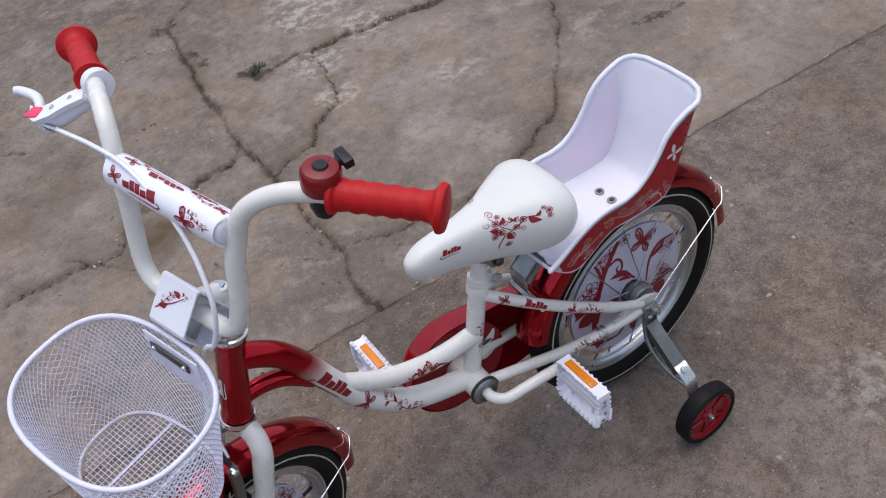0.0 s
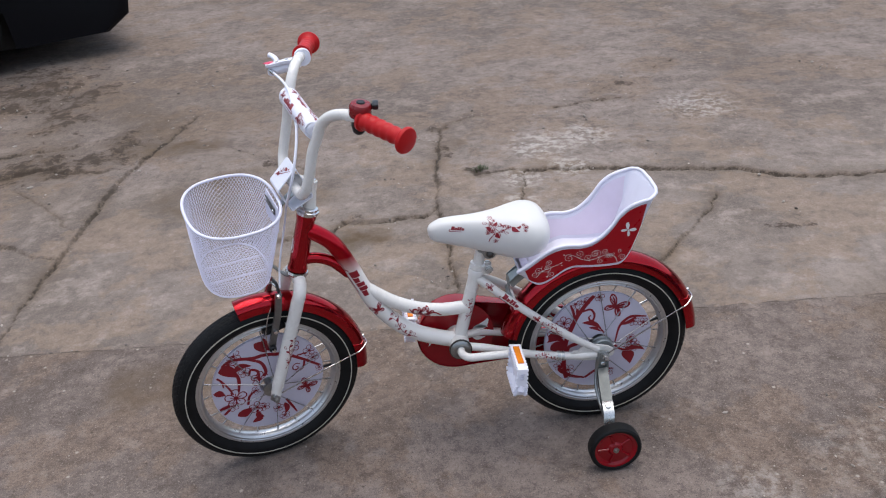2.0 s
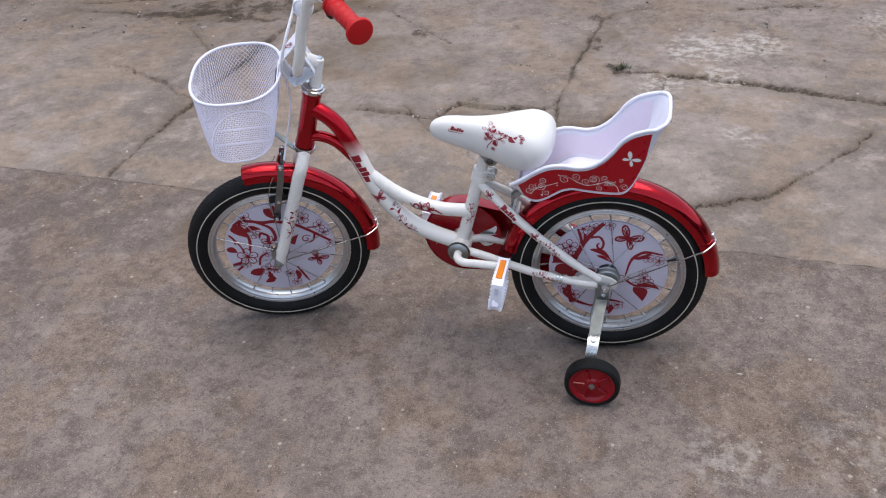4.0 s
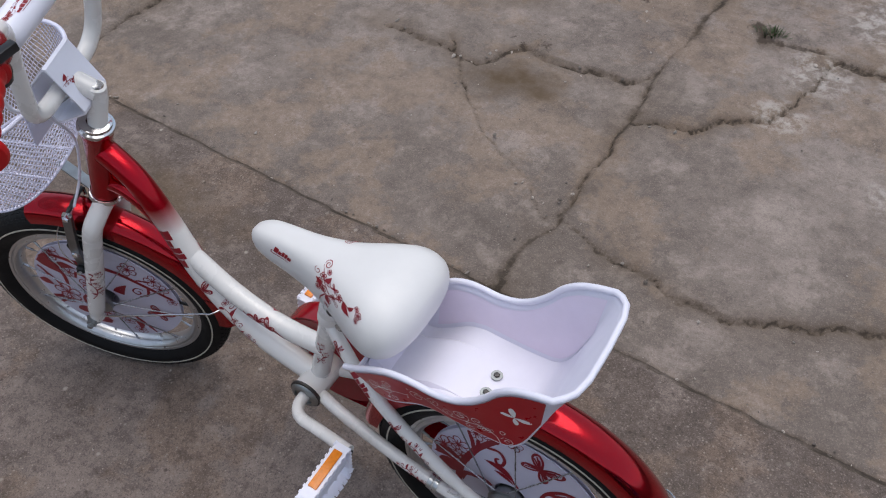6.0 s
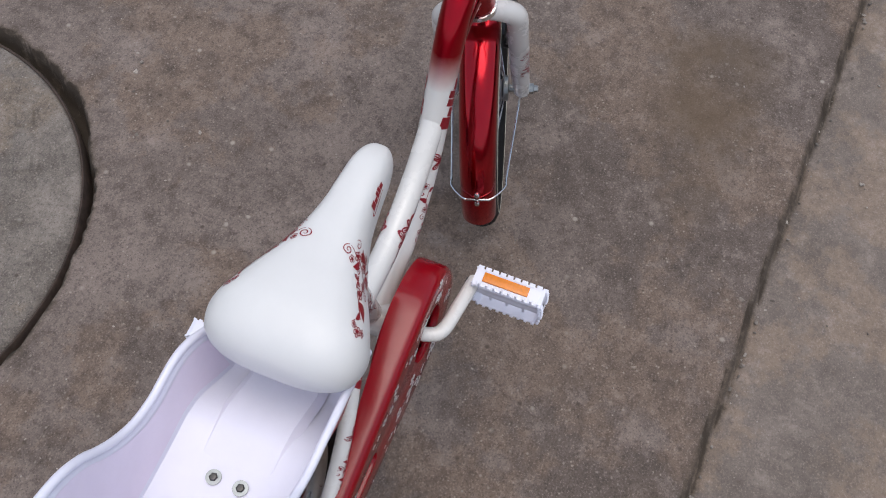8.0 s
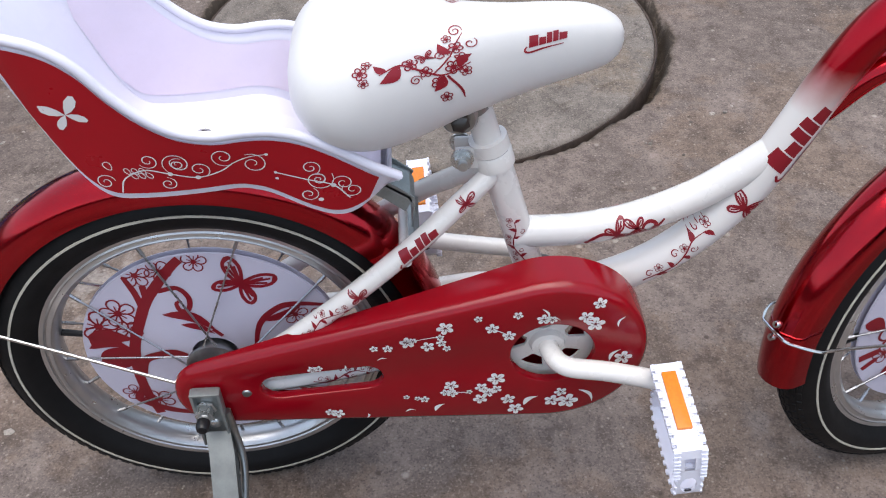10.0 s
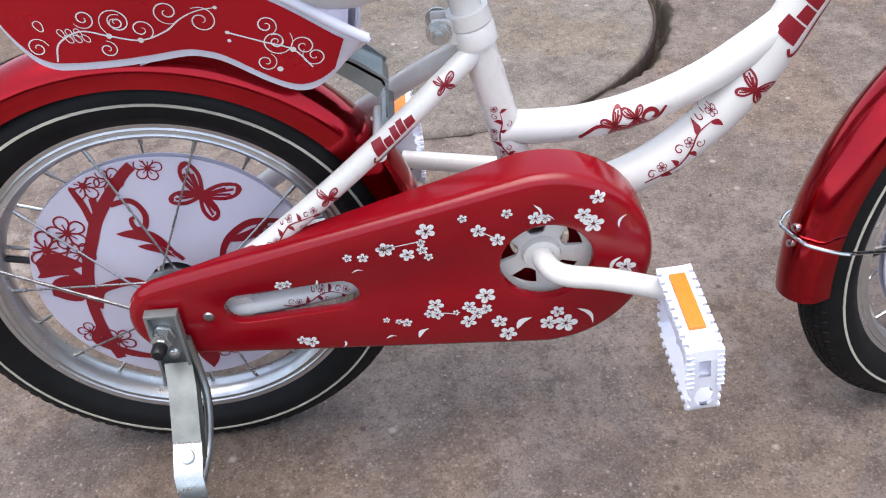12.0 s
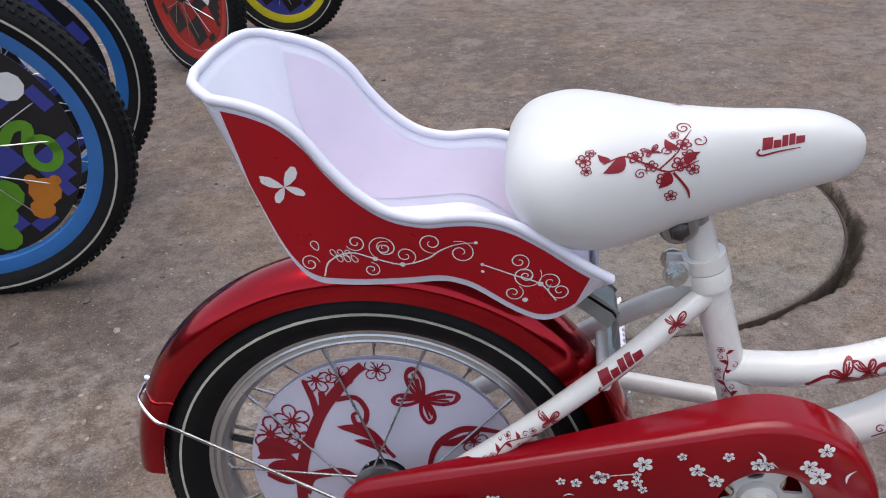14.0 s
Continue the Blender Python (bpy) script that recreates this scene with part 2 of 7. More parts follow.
def lathe(bm, profile, centre=(0, 0, 0), axis='y', seg=48, closed=True, aim=None):
    """Turns (radius, along) points round an axis. aim: the axis as a vector instead."""
    c = Vector(centre)
    ax = Vector(aim).normalized() if aim is not None else Vector({'x': (1, 0, 0), 'y': (0, 1, 0), 'z': (0, 0, 1)}[axis])
    u = ax.orthogonal().normalized()
    v = ax.cross(u)
    rings = []
    for k in range(seg):
        a = 2 * math.pi * k / seg
        d = math.cos(a) * u + math.sin(a) * v
        rings.append([bm.verts.new(c + d * r + ax * h) for r, h in profile])
    m = len(profile)
    for k in range(seg):
        a, b = rings[k], rings[(k + 1) % seg]
        for i in range(m if closed else m - 1):
            j = (i + 1) % m
            bm.faces.new((a[i], a[j], b[j], b[i]))
    if not closed:
        bmesh.ops.remove_doubles(bm, verts=bm.verts, dist=1e-6)
    return bm


def solid(profile, centre, aim, seg=24):
    """A turned body whose profile starts and ends on the axis."""
    prof = [(max(r, 0.0), h) for r, h in profile]
    bm = lathe(bmesh.new(), prof, centre, seg=seg, closed=False, aim=aim)
    bmesh.ops.dissolve_degenerate(bm, dist=1e-7, edges=bm.edges)
    return bm


def box(bm, centre, size, m=None, bevel=0.0):
    made = bmesh.ops.create_cube(bm, size=1)
    for v in made['verts']:
        p = Vector((v.co.x * size[0], v.co.y * size[1], v.co.z * size[2]))
        v.co = (m @ p if m is not None else p) + Vector(centre)
    if bevel:
        edges = {e for v in made['verts'] for e in v.link_edges}
        bmesh.ops.bevel(bm, geom=list(edges), offset=bevel, segments=2, affect='EDGES', profile=0.6)
    return bm


def bridge(bm, a, b, close=True):
    n = len(a)
    for k in range(n if close else n - 1):
        bm.faces.new((a[k], a[(k + 1) % n], b[(k + 1) % n], b[k]))



def plate(bm, pts, u, v, n, half_w, th):
    """A flat strip along points, half_w to each side of it along v."""
    rings = []
    for p in pts:
        rings.append([bm.verts.new(Vector(p) + v * a + n * b) for a, b in ((half_w, th), (-half_w, th), (-half_w, -th), (half_w, -th))])
    for a, b in zip(rings[:-1], rings[1:]):
        bridge(bm, a, b)
    bm.faces.new(rings[0]), bm.faces.new(rings[-1][::-1])


# ---- the ground: two worn concrete slabs with a low step between them ----
def edge_y(x):
    return -0.455 - 0.081 * x


LID = (0.25, 1.042, 0.466)
GROUND_Z = -0.009


def polyline_distance(X, Y, pts):
    """Distance to a crack, and on which side of it (fading to nothing at its ends)."""
    d, side = np.full(X.shape, 9.0), np.zeros(X.shape)
    n = len(pts) - 1
    for k, ((ax, ay), (bx, by)) in enumerate(zip(pts[:-1], pts[1:])):
        vx, vy = bx - ax, by - ay
        t = np.clip(((X - ax) * vx + (Y - ay) * vy) / (vx * vx + vy * vy), 0, 1)
        e = np.hypot(X - ax - t * vx, Y - ay - t * vy)
        closer = e < d
        d = np.where(closer, e, d)
        side = np.where(closer, np.sign(vx * (Y - ay) - vy * (X - ax)) * np.sin(math.pi * (k + t) / n), side)
    return d, side


def fractal(X, Y, scale, seed, octaves=4):
    """Smooth random relief from turned sine waves, about -1 to 1."""
    rng = np.random.default_rng(seed)
    out, amp, total = np.zeros(X.shape), 1.0, 0.0
    for o in range(octaves):
        for _ in range(5):
            a, p = rng.uniform(0, 6.28, 2)
            k = scale * 2 ** o * rng.uniform(0.7, 1.4)
            out += amp * np.sin(k * (X * np.cos(a) + Y * np.sin(a)) + p + 1.5 * np.sin(0.7 * k * (X * np.sin(a) - Y * np.cos(a)) + 2 * p))
        total += amp * 2.2
        amp *= 0.55
    return out / total


def graded(lo, hi, step, reach):
    inner = np.arange(lo, hi + step / 2, step)
    out, s, lowest, highest = [], step, lo, hi
    while highest < reach:
        s *= 1.16
        highest += s
        lowest -= s
        out.append((lowest, highest))
    return np.concatenate([[a for a, _ in out][::-1], inner, [b for _, b in out]])


CRACKS = []


def crack(width, *pts):
    CRACKS.append((width, pts))


crack(0.013, (0.299, -0.48), (0.296, -0.60), (0.263, -0.73), (0.265, -0.905), (0.254, -1.117), (0.255, -1.40), (0.23, -1.65), (0.195, -1.852), (0.16, -2.13))
crack(0.007, (0.261, -0.73), (0.15, -0.693), (0.049, -0.674), (-0.038, -0.649), (-0.152, -0.637), (-0.238, -0.665), (-0.314, -0.69), (-0.42, -0.737), (-0.52, -0.85), (-0.716, -1.078), (-0.78, -1.2))
crack(0.007, (0.250, -1.11), (0.19, -1.14), (0.113, -1.142), (0.053, -1.223), (-0.04, -1.27), (-0.1, -1.42), (-0.13, -1.58))
crack(0.006, (0.818, -1.223), (0.68, -1.057), (0.552, -0.914), (0.44, -0.847), (0.345, -0.778), (0.287, -0.728))
crack(0.007, (0.70, -1.15), (0.618, -1.265), (0.459, -1.243), (0.332, -1.255), (0.248, -1.309))
crack(0.012, (0.084, -1.60), (-0.095, -1.583), (-0.231, -1.573), (-0.425, -1.52), (-0.932, -1.39), (-1.135, -1.251), (-1.5, -1.2), (-2.4, -1.35))
crack(0.010, (0.171, -2.148), (0.018, -2.242), (-0.27, -2.33), (-0.528, -2.339), (-0.859, -2.611), (-1.2, -2.829), (-1.577, -2.854))
crack(0.005, (-0.402, -2.263), (-0.688, -2.329), (-0.80, -2.31))
crack(0.006, (1.005, -1.185), (0.914, -1.188), (0.782, -1.166), (0.70, -1.15))
crack(0.006, (0.404, -2.057), (0.292, -2.022), (0.19, -1.97))
crack(0.013, (1.70, -0.62), (1.672, -1.007), (1.618, -1.395), (1.562, -1.872), (1.437, -2.295), (1.30, -2.7))
crack(0.008, (2.176, -1.516), (1.885, -1.363), (1.665, -1.194))
crack(0.007, (1.982, -1.897), (1.758, -1.607), (1.64, -1.416))
crack(0.016, (-1.787, -3.902), (-1.845, -3.585), (-1.909, -3.382), (-2.032, -3.134))
crack(0.008, (-1.79, -2.62), (-1.83, -2.44))
crack(0.008, (-0.86, -1.03), (-0.99, -0.94))
crack(0.014, (2.7, -2.12), (2.406, -2.087), (2.147, -2.036), (1.945, -2.102), (1.718, -2.012), (1.542, -2.004))
crack(0.012, (2.8, -2.2), (2.472, -2.253), (2.19, -2.318), (1.864, -2.355), (1.633, -2.402), (1.52, -2.28))
crack(0.008, (1.274, -2.193), (1.10, -2.15), (0.95, -1.98), (0.75, -1.80))
crack(0.004, (0.72, 1.15), (0.95, 1.28), (1.2, 1.35), (1.7, 1.5))
crack(0.004, (-1.2, 1.35), (-0.6, 1.75), (0.1, 2.05), (0.8, 2.3))


def build_ground():
    xs, ys = graded(-1.5, 2.0, 0.0085, 60), graded(-2.3, 1.7, 0.0085, 60)
    X, Y = np.meshgrid(xs, ys)
    wx, wy = 0.016 * fractal(X, Y, 26, 3, 5), 0.016 * fractal(X, Y, 26, 4, 5)
    Z = 0.004 * fractal(X, Y, 1.6, 7, 4) + 0.0012 * fractal(X, Y, 45, 8, 3)
    far = np.clip((edge_y(X) + 0.5 * wy * 0.3 - Y) / 0.012, 0, 1)
    Z = Z * (0.6 + 0.9 * far) - 0.017 * far
    gap = np.minimum(np.abs(edge_y(X) - 0.010 + 0.30 * wy - Y), 1.5 * np.abs(edge_y(X) + 0.003 + 0.15 * wy - Y))
    vary = fractal(X, Y, 7, 21, 4)
    joint = np.clip(1.25 - np.abs(edge_y(X) - 0.004 + 0.12 * wy - Y) / 0.0085, 0, 1)
    seam, seam_k = np.clip(gap / 0.030, 0, 1), np.clip(0.9 + 0.4 * vary, 0.65, 1)
    clump = np.clip(1.2 - np.abs(edge_y(X) - 0.030 + wy - Y) / 0.022, 0, 1) * np.clip(1.6 * fractal(X, Y, 14, 12) + 0.05, 0, 1)
    dirt = 0.22 * clump
    Z -= 0.008 * np.clip(1 - gap / 0.010, 0, 1)
    stain_tone, pale = np.zeros(X.shape), np.zeros(X.shape)
    for i, (w, pts) in enumerate(CRACKS):
        d, side = polyline_distance(X + 0.8 * wx, Y + 0.8 * wy, pts)
        ww = w * np.clip(0.8 + 0.9 * vary, 0.35, 1.9)
        Z -= 0.008 * np.clip(1.3 - d / (0.7 * ww), 0, 1)
        if i < 19:
            Z += (0.0055 if i % 3 else -0.0055) * side * np.exp(-d / 0.16)
            stain_tone = np.maximum(stain_tone, 0.5 * np.exp(-(d / (5 * w)) ** 2) * np.clip(0.6 + vary, 0, 1))
        r = d / (5.0 * w)
        seam_k = np.where(r < seam, np.clip((0.9 if i < 19 else 0.45) + 0.5 * vary, 0.5 if i < 19 else 0.25, 1), seam_k)
        seam = np.minimum(seam, r)
    broken = fractal(X, Y, 5, 41, 6) + 0.5 * fractal(X, Y, 30, 43, 3)
    mud = np.zeros(X.shape)
    for x, y, rx, ry, k in ((2.45, -2.75, 0.75, 0.55, 1.0), (2.2, -3.4, 0.7, 0.55, 1.0), (1.95, -2.12, 0.55, 0.22, 0.9), (1.5, -2.35, 0.3, 0.25, 0.7), (0.16, -2.16, 0.06, 0.06, 1.3), (0.18, -1.83, 0.06, 0.10, 0.9),
                            (0.075, -1.61, 0.06, 0.05, 1.3), (0.62, -1.30, 0.10, 0.05, 0.7), (0.43, -1.66, 0.10, 0.12, 0.9), (0.8, -1.88, 0.25, 0.06, 0.8), (-0.9, -0.87, 0.13, 0.05, 0.7), (-0.95, -2.5, 0.3, 0.08, 0.7), (-0.95, 0.62, 0.25, 0.07, 0.8)):
        e = ((X + 1.5 * wx - x) / rx) ** 2 + ((Y + 1.5 * wy - y) / ry) ** 2
        mud = np.maximum(mud, 0.85 * k * np.clip(1.3 - e, 0, 1) * np.clip(0.75 + 0.6 * broken, 0, 1))
    mud = np.minimum(mud, 1)
    dirt = np.maximum(dirt, 0.85 * mud)
    Z += 0.022 * mud * np.clip(broken, -0.4, 1)
    # last entry: a faint broad darkening of the near slab behind the bicycle
    for x, y, rx, ry, k in ((0.58, -1.13, 0.16, 0.09, 1.0), (2.0, -2.5, 1.3, 1.0, 0.40), (1.0, -1.75, 0.35, 0.14, 0.8), (1.36, -2.2, 0.30, 0.13, 1.0), (1.9, -2.05, 0.5, 0.10, 0.9), (0.31, -0.66, 0.05, 0.06, 0.8), (1.13, -0.34, 0.19, 0.13, 0.9), (0.95, -0.36, 0.14, 0.08, 0.4), (1.15, -1.6, 0.3, 0.22, 0.7), (0.85, -1.5, 0.25, 0.12, 0.6),
                            (1.9, -2.2, 0.5, 0.3, 0.7), (0.15, -1.95, 0.08, 0.12, 0.8), (1.5, -2.6, 0.4, 0.3, 0.6), (0.07, -1.6, 0.05, 0.04, 1.0), (0.16, -2.12, 0.06, 0.05, 1.0), (1.02, -1.2, 0.12, 0.05, 0.7), (-0.9, 0.75, 0.2, 0.1, 0.8), (-1.15, -0.28, 0.5, 0.3, 0.35)):
        e = ((X + 2 * wx - x) / rx) ** 2 + ((Y + 2 * wy - y) / ry) ** 2
        stain_tone = np.maximum(stain_tone, k * np.clip(1.25 - e, 0, 1) * np.clip(0.75 + 0.7 * vary, 0, 1))
    for x, y, r, k in ((-0.24, -1.82, 0.16, 0.8), (-0.1, -1.5, 0.10, 0.7), (-0.45, -1.9, 0.14, 0.7), (-1.06, -2.13, 0.2, 0.6), (-0.06, -1.29, 0.07, 0.8), (-0.32, -1.57, 0.10, 0.8), (-0.37, -1.12, 0.08, 0.6), (-0.28, 0.33, 0.10, 0.45), (-0.62, 0.3, 0.2, 0.25)):
        pale = np.maximum(pale, k * np.clip(1.2 - ((X + wx - x) ** 2 + (Y + wy - y) ** 2) / r ** 2, 0, 1))
    # the pit under the round lid, with a chipped lip
    rr = np.hypot(X - LID[0], Y - LID[1])
    ang = np.arctan2(Y - LID[1], X - LID[0])
    lip = LID[2] + 0.014 + 0.004 * np.sin(7 * ang + 1) + 0.020 * np.clip(1.25 - np.abs(ang + 0.55) / 0.9, 0, 1) * np.clip(0.55 + 1.2 * fractal(X, Y, 18, 31), 0, 1)
    hole = np.clip((lip - rr) / 0.012, 0, 1)
    Z -= 0.06 * hole
    seam_k = np.where(rr < lip + 0.03, 1.0, seam_k)
    seam = np.where(rr < lip + 0.03, np.clip((rr - lip) / 0.05, 0, seam), seam)
    Z += GROUND_Z
    # second slab: greyer, palest by the joint, weaker from two metres off
    slab_tone = far * (0.4 + 0.6 * np.clip((Y + 0.25 * vary + 2.2) / 0.9, 0, 1))
    nx, ny = len(xs), len(ys)
    me = bpy.data.meshes.new("ground")
    idx = np.arange(nx * ny).reshape(ny, nx)
    quads = np.stack([idx[:-1, :-1], idx[:-1, 1:], idx[1:, 1:], idx[1:, :-1]], -1).reshape(-1, 4)
    me.vertices.add(nx * ny)
    me.vertices.foreach_set("co", np.stack([X, Y, Z], -1).astype(np.float32).ravel())
    me.loops.add(quads.size)
    me.loops.foreach_set("vertex_index", quads.astype(np.int32).ravel())
    me.polygons.add(len(quads))
    me.polygons.foreach_set("loop_start", np.arange(0, quads.size, 4, dtype=np.int32))
    me.update(calc_edges=True)
    layer = me.attributes.new("dirt", 'FLOAT_COLOR', 'POINT')
    layer.data.foreach_set("color", np.stack([dirt, np.clip(stain_tone, 0, 1), pale, slab_tone], -1).astype(np.float32).ravel())
    layer = me.attributes.new("seam", 'FLOAT_COLOR', 'POINT')
    layer.data.foreach_set("color", np.stack([seam, seam_k, joint, 0 * seam], -1).astype(np.float32).ravel())
    me.shade_smooth()
    me.materials.append(CONCRETE)
    return tagged(new("ground", me), "cracked worn grey-brown concrete yard with dirt in its joints", "ground", kind="structure")


build_ground()


def wall_plaster():
    m, n, l, b = nodes_of("unseen_wall_plaster")
    big, fine = noise_tex(n, l, 0.7, 6), noise_tex(n, l, 35, 4)
    col = mix_rgb(n, l, ramp(n, l, big, (0.35, 0.0), (0.65, 1.0)), (0.16, 0.145, 0.125), (0.10, 0.092, 0.082))
    l.new(mix_rgb(n, l, ramp(n, l, fine, (0.45, 0.0), (0.75, 0.4)), col, (0.07, 0.064, 0.058)), b.inputs["Base Color"])
    b.inputs["Roughness"].default_value = 0.9
    bump(n, l, b, fine, 0.4, 0.003)
    return m


PLASTER = wall_plaster()


def unseen_wall(name, x0, x1, y0, y1, high):
    """A plain thick coped wall, added unseen to darken horizon reflections."""
    bm = bmesh.new()
    box(bm, ((x0 + x1) / 2, (y0 + y1) / 2, high / 2 - 0.1), (x1 - x0, y1 - y0, high + 0.2), None, 0.02)
    box(bm, ((x0 + x1) / 2, (y0 + y1) / 2, high + 0.03), (x1 - x0 + 0.16, y1 - y0 + 0.16, 0.10), None, 0.02)
    tagged(part(name, bm, PLASTER), "plain unseen wall added to darken reflections near the horizon", "wall", kind="structure")


# added walls, never in view: they dim the low sky in glossy surfaces
unseen_wall("wall_east", 10.0, 10.4, -10.0, 10.0, 1.7)
unseen_wall("wall_west", -10.4, -10.0, -10.0, 10.0, 1.7)
unseen_wall("wall_north", -10.4, 10.4, 10.0, 10.4, 1.7)
unseen_wall("wall_south", -10.4, 10.4, -10.4, -10.0, 1.7)


RUST = surface("rusty_iron", (0.075, 0.050, 0.038), 0.8, var=0.3, scale=40, bump_d=0.0008, bump_scale=120)


def build_lid():
    bm = bmesh.new()
    x, y, r = LID
    lathe(bm, [(0.0, -0.004), (r - 0.012, -0.004), (r - 0.004, -0.008), (r, -0.016), (r, -0.06), (0.0, -0.06)], (x, y, GROUND_Z), 'z', 96, closed=False)
    lid = part("manhole_cover", bm, LID_CONCRETE)
    tagged(lid, "round concrete manhole cover with a worn checkered top", "manhole cover")
    rim = [(r - 0.0005, -0.012), (r + 0.003, -0.010), (r + 0.005, -0.014), (r + 0.005, -0.058), (r - 0.0005, -0.058)]
    part("rim", lathe(bmesh.new(), rim, (x, y, GROUND_Z), 'z', 96), RUST, lid, "dark rusty iron rim")
    bm = bmesh.new()
    step, turn = 0.052, radians(32)
    k = int(r / step) + 1
    for i in range(-k, k + 1):
        for j in range(-k, k + 1):
            u, v = i * step, j * step
            if math.hypot(u, v) < r - 0.05:
                px, py = x + u * math.cos(turn) - v * math.sin(turn), y + u * math.sin(turn) + v * math.cos(turn)
                s = 0.5 * step * random.uniform(0.72, 0.84)
                h = random.uniform(0.0022, 0.0045)
                a = [Vector((px + s * q * math.cos(turn) - s * w * math.sin(turn), py + s * q * math.sin(turn) + s * w * math.cos(turn), GROUND_Z - 0.005)) for q, w in ((-1, -1), (1, -1), (1, 1), (-1, 1))]
                c = Vector((px, py, GROUND_Z - 0.005))
                lo = [bm.verts.new(p) for p in a]
                hi = [bm.verts.new(c + (p - c) * 0.72 + Vector((0, 0, h))) for p in a]
                bridge(bm, lo, hi)
                bm.faces.new(hi)
    tagged(part("checker_relief", bm, LID_CONCRETE, lid), kind="stuff")


build_lid()

# ---- the bicycle ----
bike = tagged(new("bicycle"), "white and red children's bicycle with basket, doll seat and stabilisers", "bicycle")
HEAD = Vector((0.69, 0, 0.49))
HEAD_AXIS = Vector((-0.2785, 0, 0.9604))
STEER = Matrix.Translation(HEAD) @ Matrix.Rotation(radians(18), 4, HEAD_AXIS) @ Matrix.Translation(-HEAD)
BARS = Matrix.Translation((0, -0.012, 0)) @ STEER
REAR, FRONT, RIM_R, TYRE_R = Vector((0, 0, 0.2115)), Vector((0.796, 0, 0.2095)), 0.171, 0.211
BB = Vector((0.338, 0, 0.254))


def on_axis(z):
    return HEAD + HEAD_AXIS * ((z - HEAD.z) / HEAD_AXIS.z)


def build_wheel(name, centre, matrix, label, disc_turn, hub_r):
    c = centre
    rim_prof = [(0.1560, -0.010), (0.1540, 0.0), (0.1560, 0.010), (0.1600, 0.0140), (0.1612, 0.0150), (0.1628, 0.0138), (0.1660, 0.0138), (0.1672, 0.0150), (0.1690, 0.0140), (0.1715, 0.0146), (0.1745, 0.0148), (0.1730, 0.011), (0.1650, 0.009), (0.1650, -0.009), (0.1730, -0.011), (0.1745, -0.0148), (0.1715, -0.0146), (0.1690, -0.0140), (0.1672, -0.0150), (0.1660, -0.0138), (0.1628, -0.0138), (0.1612, -0.0150), (0.1600, -0.0140)]
    wheel = part(name, lathe(bmesh.new(), rim_prof, c, seg=96), ALLOY, bike, label, matrix)
    tyre = []
    for k in range(21):
        a = radians(-118 + 236 * k / 20)
        tyre.append((0.1945 + 0.0260 * math.cos(a), 0.0265 * math.sin(a)))
    tyre += [(0.170, 0.012), (0.170, -0.012)]
    t = part("tyre", lathe(bmesh.new(), tyre, c, seg=128), RUBBER, wheel, "black rubber tyre with a thin cream stripe")
    bm = bmesh.new()
    for row in range(-3, 4):
        for k in range(96):
            a = 2 * math.pi * (k + 0.5 * (row % 2)) / 96
            w = radians(row * 15)
            r = 0.1945 + 0.0260 * math.cos(w)
            p = c + Vector((math.cos(a) * r, 0.0265 * math.sin(w), math.sin(a) * r))
            m = Matrix.Rotation(-a, 3, 'Y') @ Matrix.Rotation(w, 3, 'Z')
            d = Vector((0.0009, 0.0026, 0.0052))
            vs = [bm.verts.new(p + m @ Vector((sx * d.x, sy * d.y, sz * d.z))) for sx, sy, sz in ((-1, -1, -1), (-1, 1, -1), (-1, 1, 1), (-1, -1, 1), (1, -0.8, -0.8), (1, 0.8, -0.8), (1, 0.8, 0.8), (1, -0.8, 0.8))]
            bridge(bm, vs[:4], vs[4:])
            bm.faces.new(vs[4:])
    tagged(part("tread", bm, RUBBER, wheel, "fine block tread"), kind="stuff")
    for side in (1, -1):
        bm = bmesh.new()
        prof = []
        for deg in (88.5, 83.5):
            w = radians(deg)
            prof.append((0.1955 + 0.0262 * math.cos(w), side * 0.0272 * math.sin(w)))
        lathe(bm, prof + [(prof[1][0], prof[1][1] - side * 0.002), (prof[0][0], prof[0][1] - side * 0.002)], c, seg=96)
        part("sidewall_stripe", bm, CREAM, wheel, "cream sidewall stripe")
    hub = [(0.0, -0.048), (0.006, -0.048), (0.006, -0.036), (0.020, -0.034), (hub_r + 0.006, -0.030), (hub_r + 0.006, -0.027), (hub_r, -0.024), (hub_r * 0.8, 0.0), (hub_r, 0.024), (hub_r + 0.006, 0.027), (hub_r + 0.006, 0.030), (0.020, 0.034), (0.006, 0.036), (0.006, 0.048), (0.0, 0.048)]
    part("hub", solid(hub, c, (0, 1, 0), 32), ZINC, wheel, "zinc-plated wheel hub")
    for k in range(20):
        side = 1 if k % 2 else -1
        a = 2 * math.pi * k / 20
        b = a + (0.62 if k % 4 < 2 else -0.62)
        p = c + Vector((math.cos(b) * (hub_r + 0.003), side * 0.0285, math.sin(b) * (hub_r + 0.003)))
        q = c + Vector((math.cos(a) * 0.156, side * 0.003, math.sin(a) * 0.156))
        e = p + (q - p) * 0.9
        bm = tube(bmesh.new(), [p, e], 0.0011, 6)
        tube(bm, [e, q], 0.0021, 6)
        part("spoke", bm, SPOKE, wheel)
    for side in (1, -1):
        bm = bmesh.new()
        prof = [(0.024, side * 0.0135), (0.133, side * 0.0045), (0.1335, side * 0.003), (0.024, side * 0.012)]
        lathe(bm, prof, c, seg=72)
        part("wheel_disc", bm, DISC_WHITE, wheel, "pale lilac plastic spoke guard with red blossom print")
    valve_a = disc_turn + 0.3
    d = Vector((math.cos(valve_a), 0, math.sin(valve_a)))
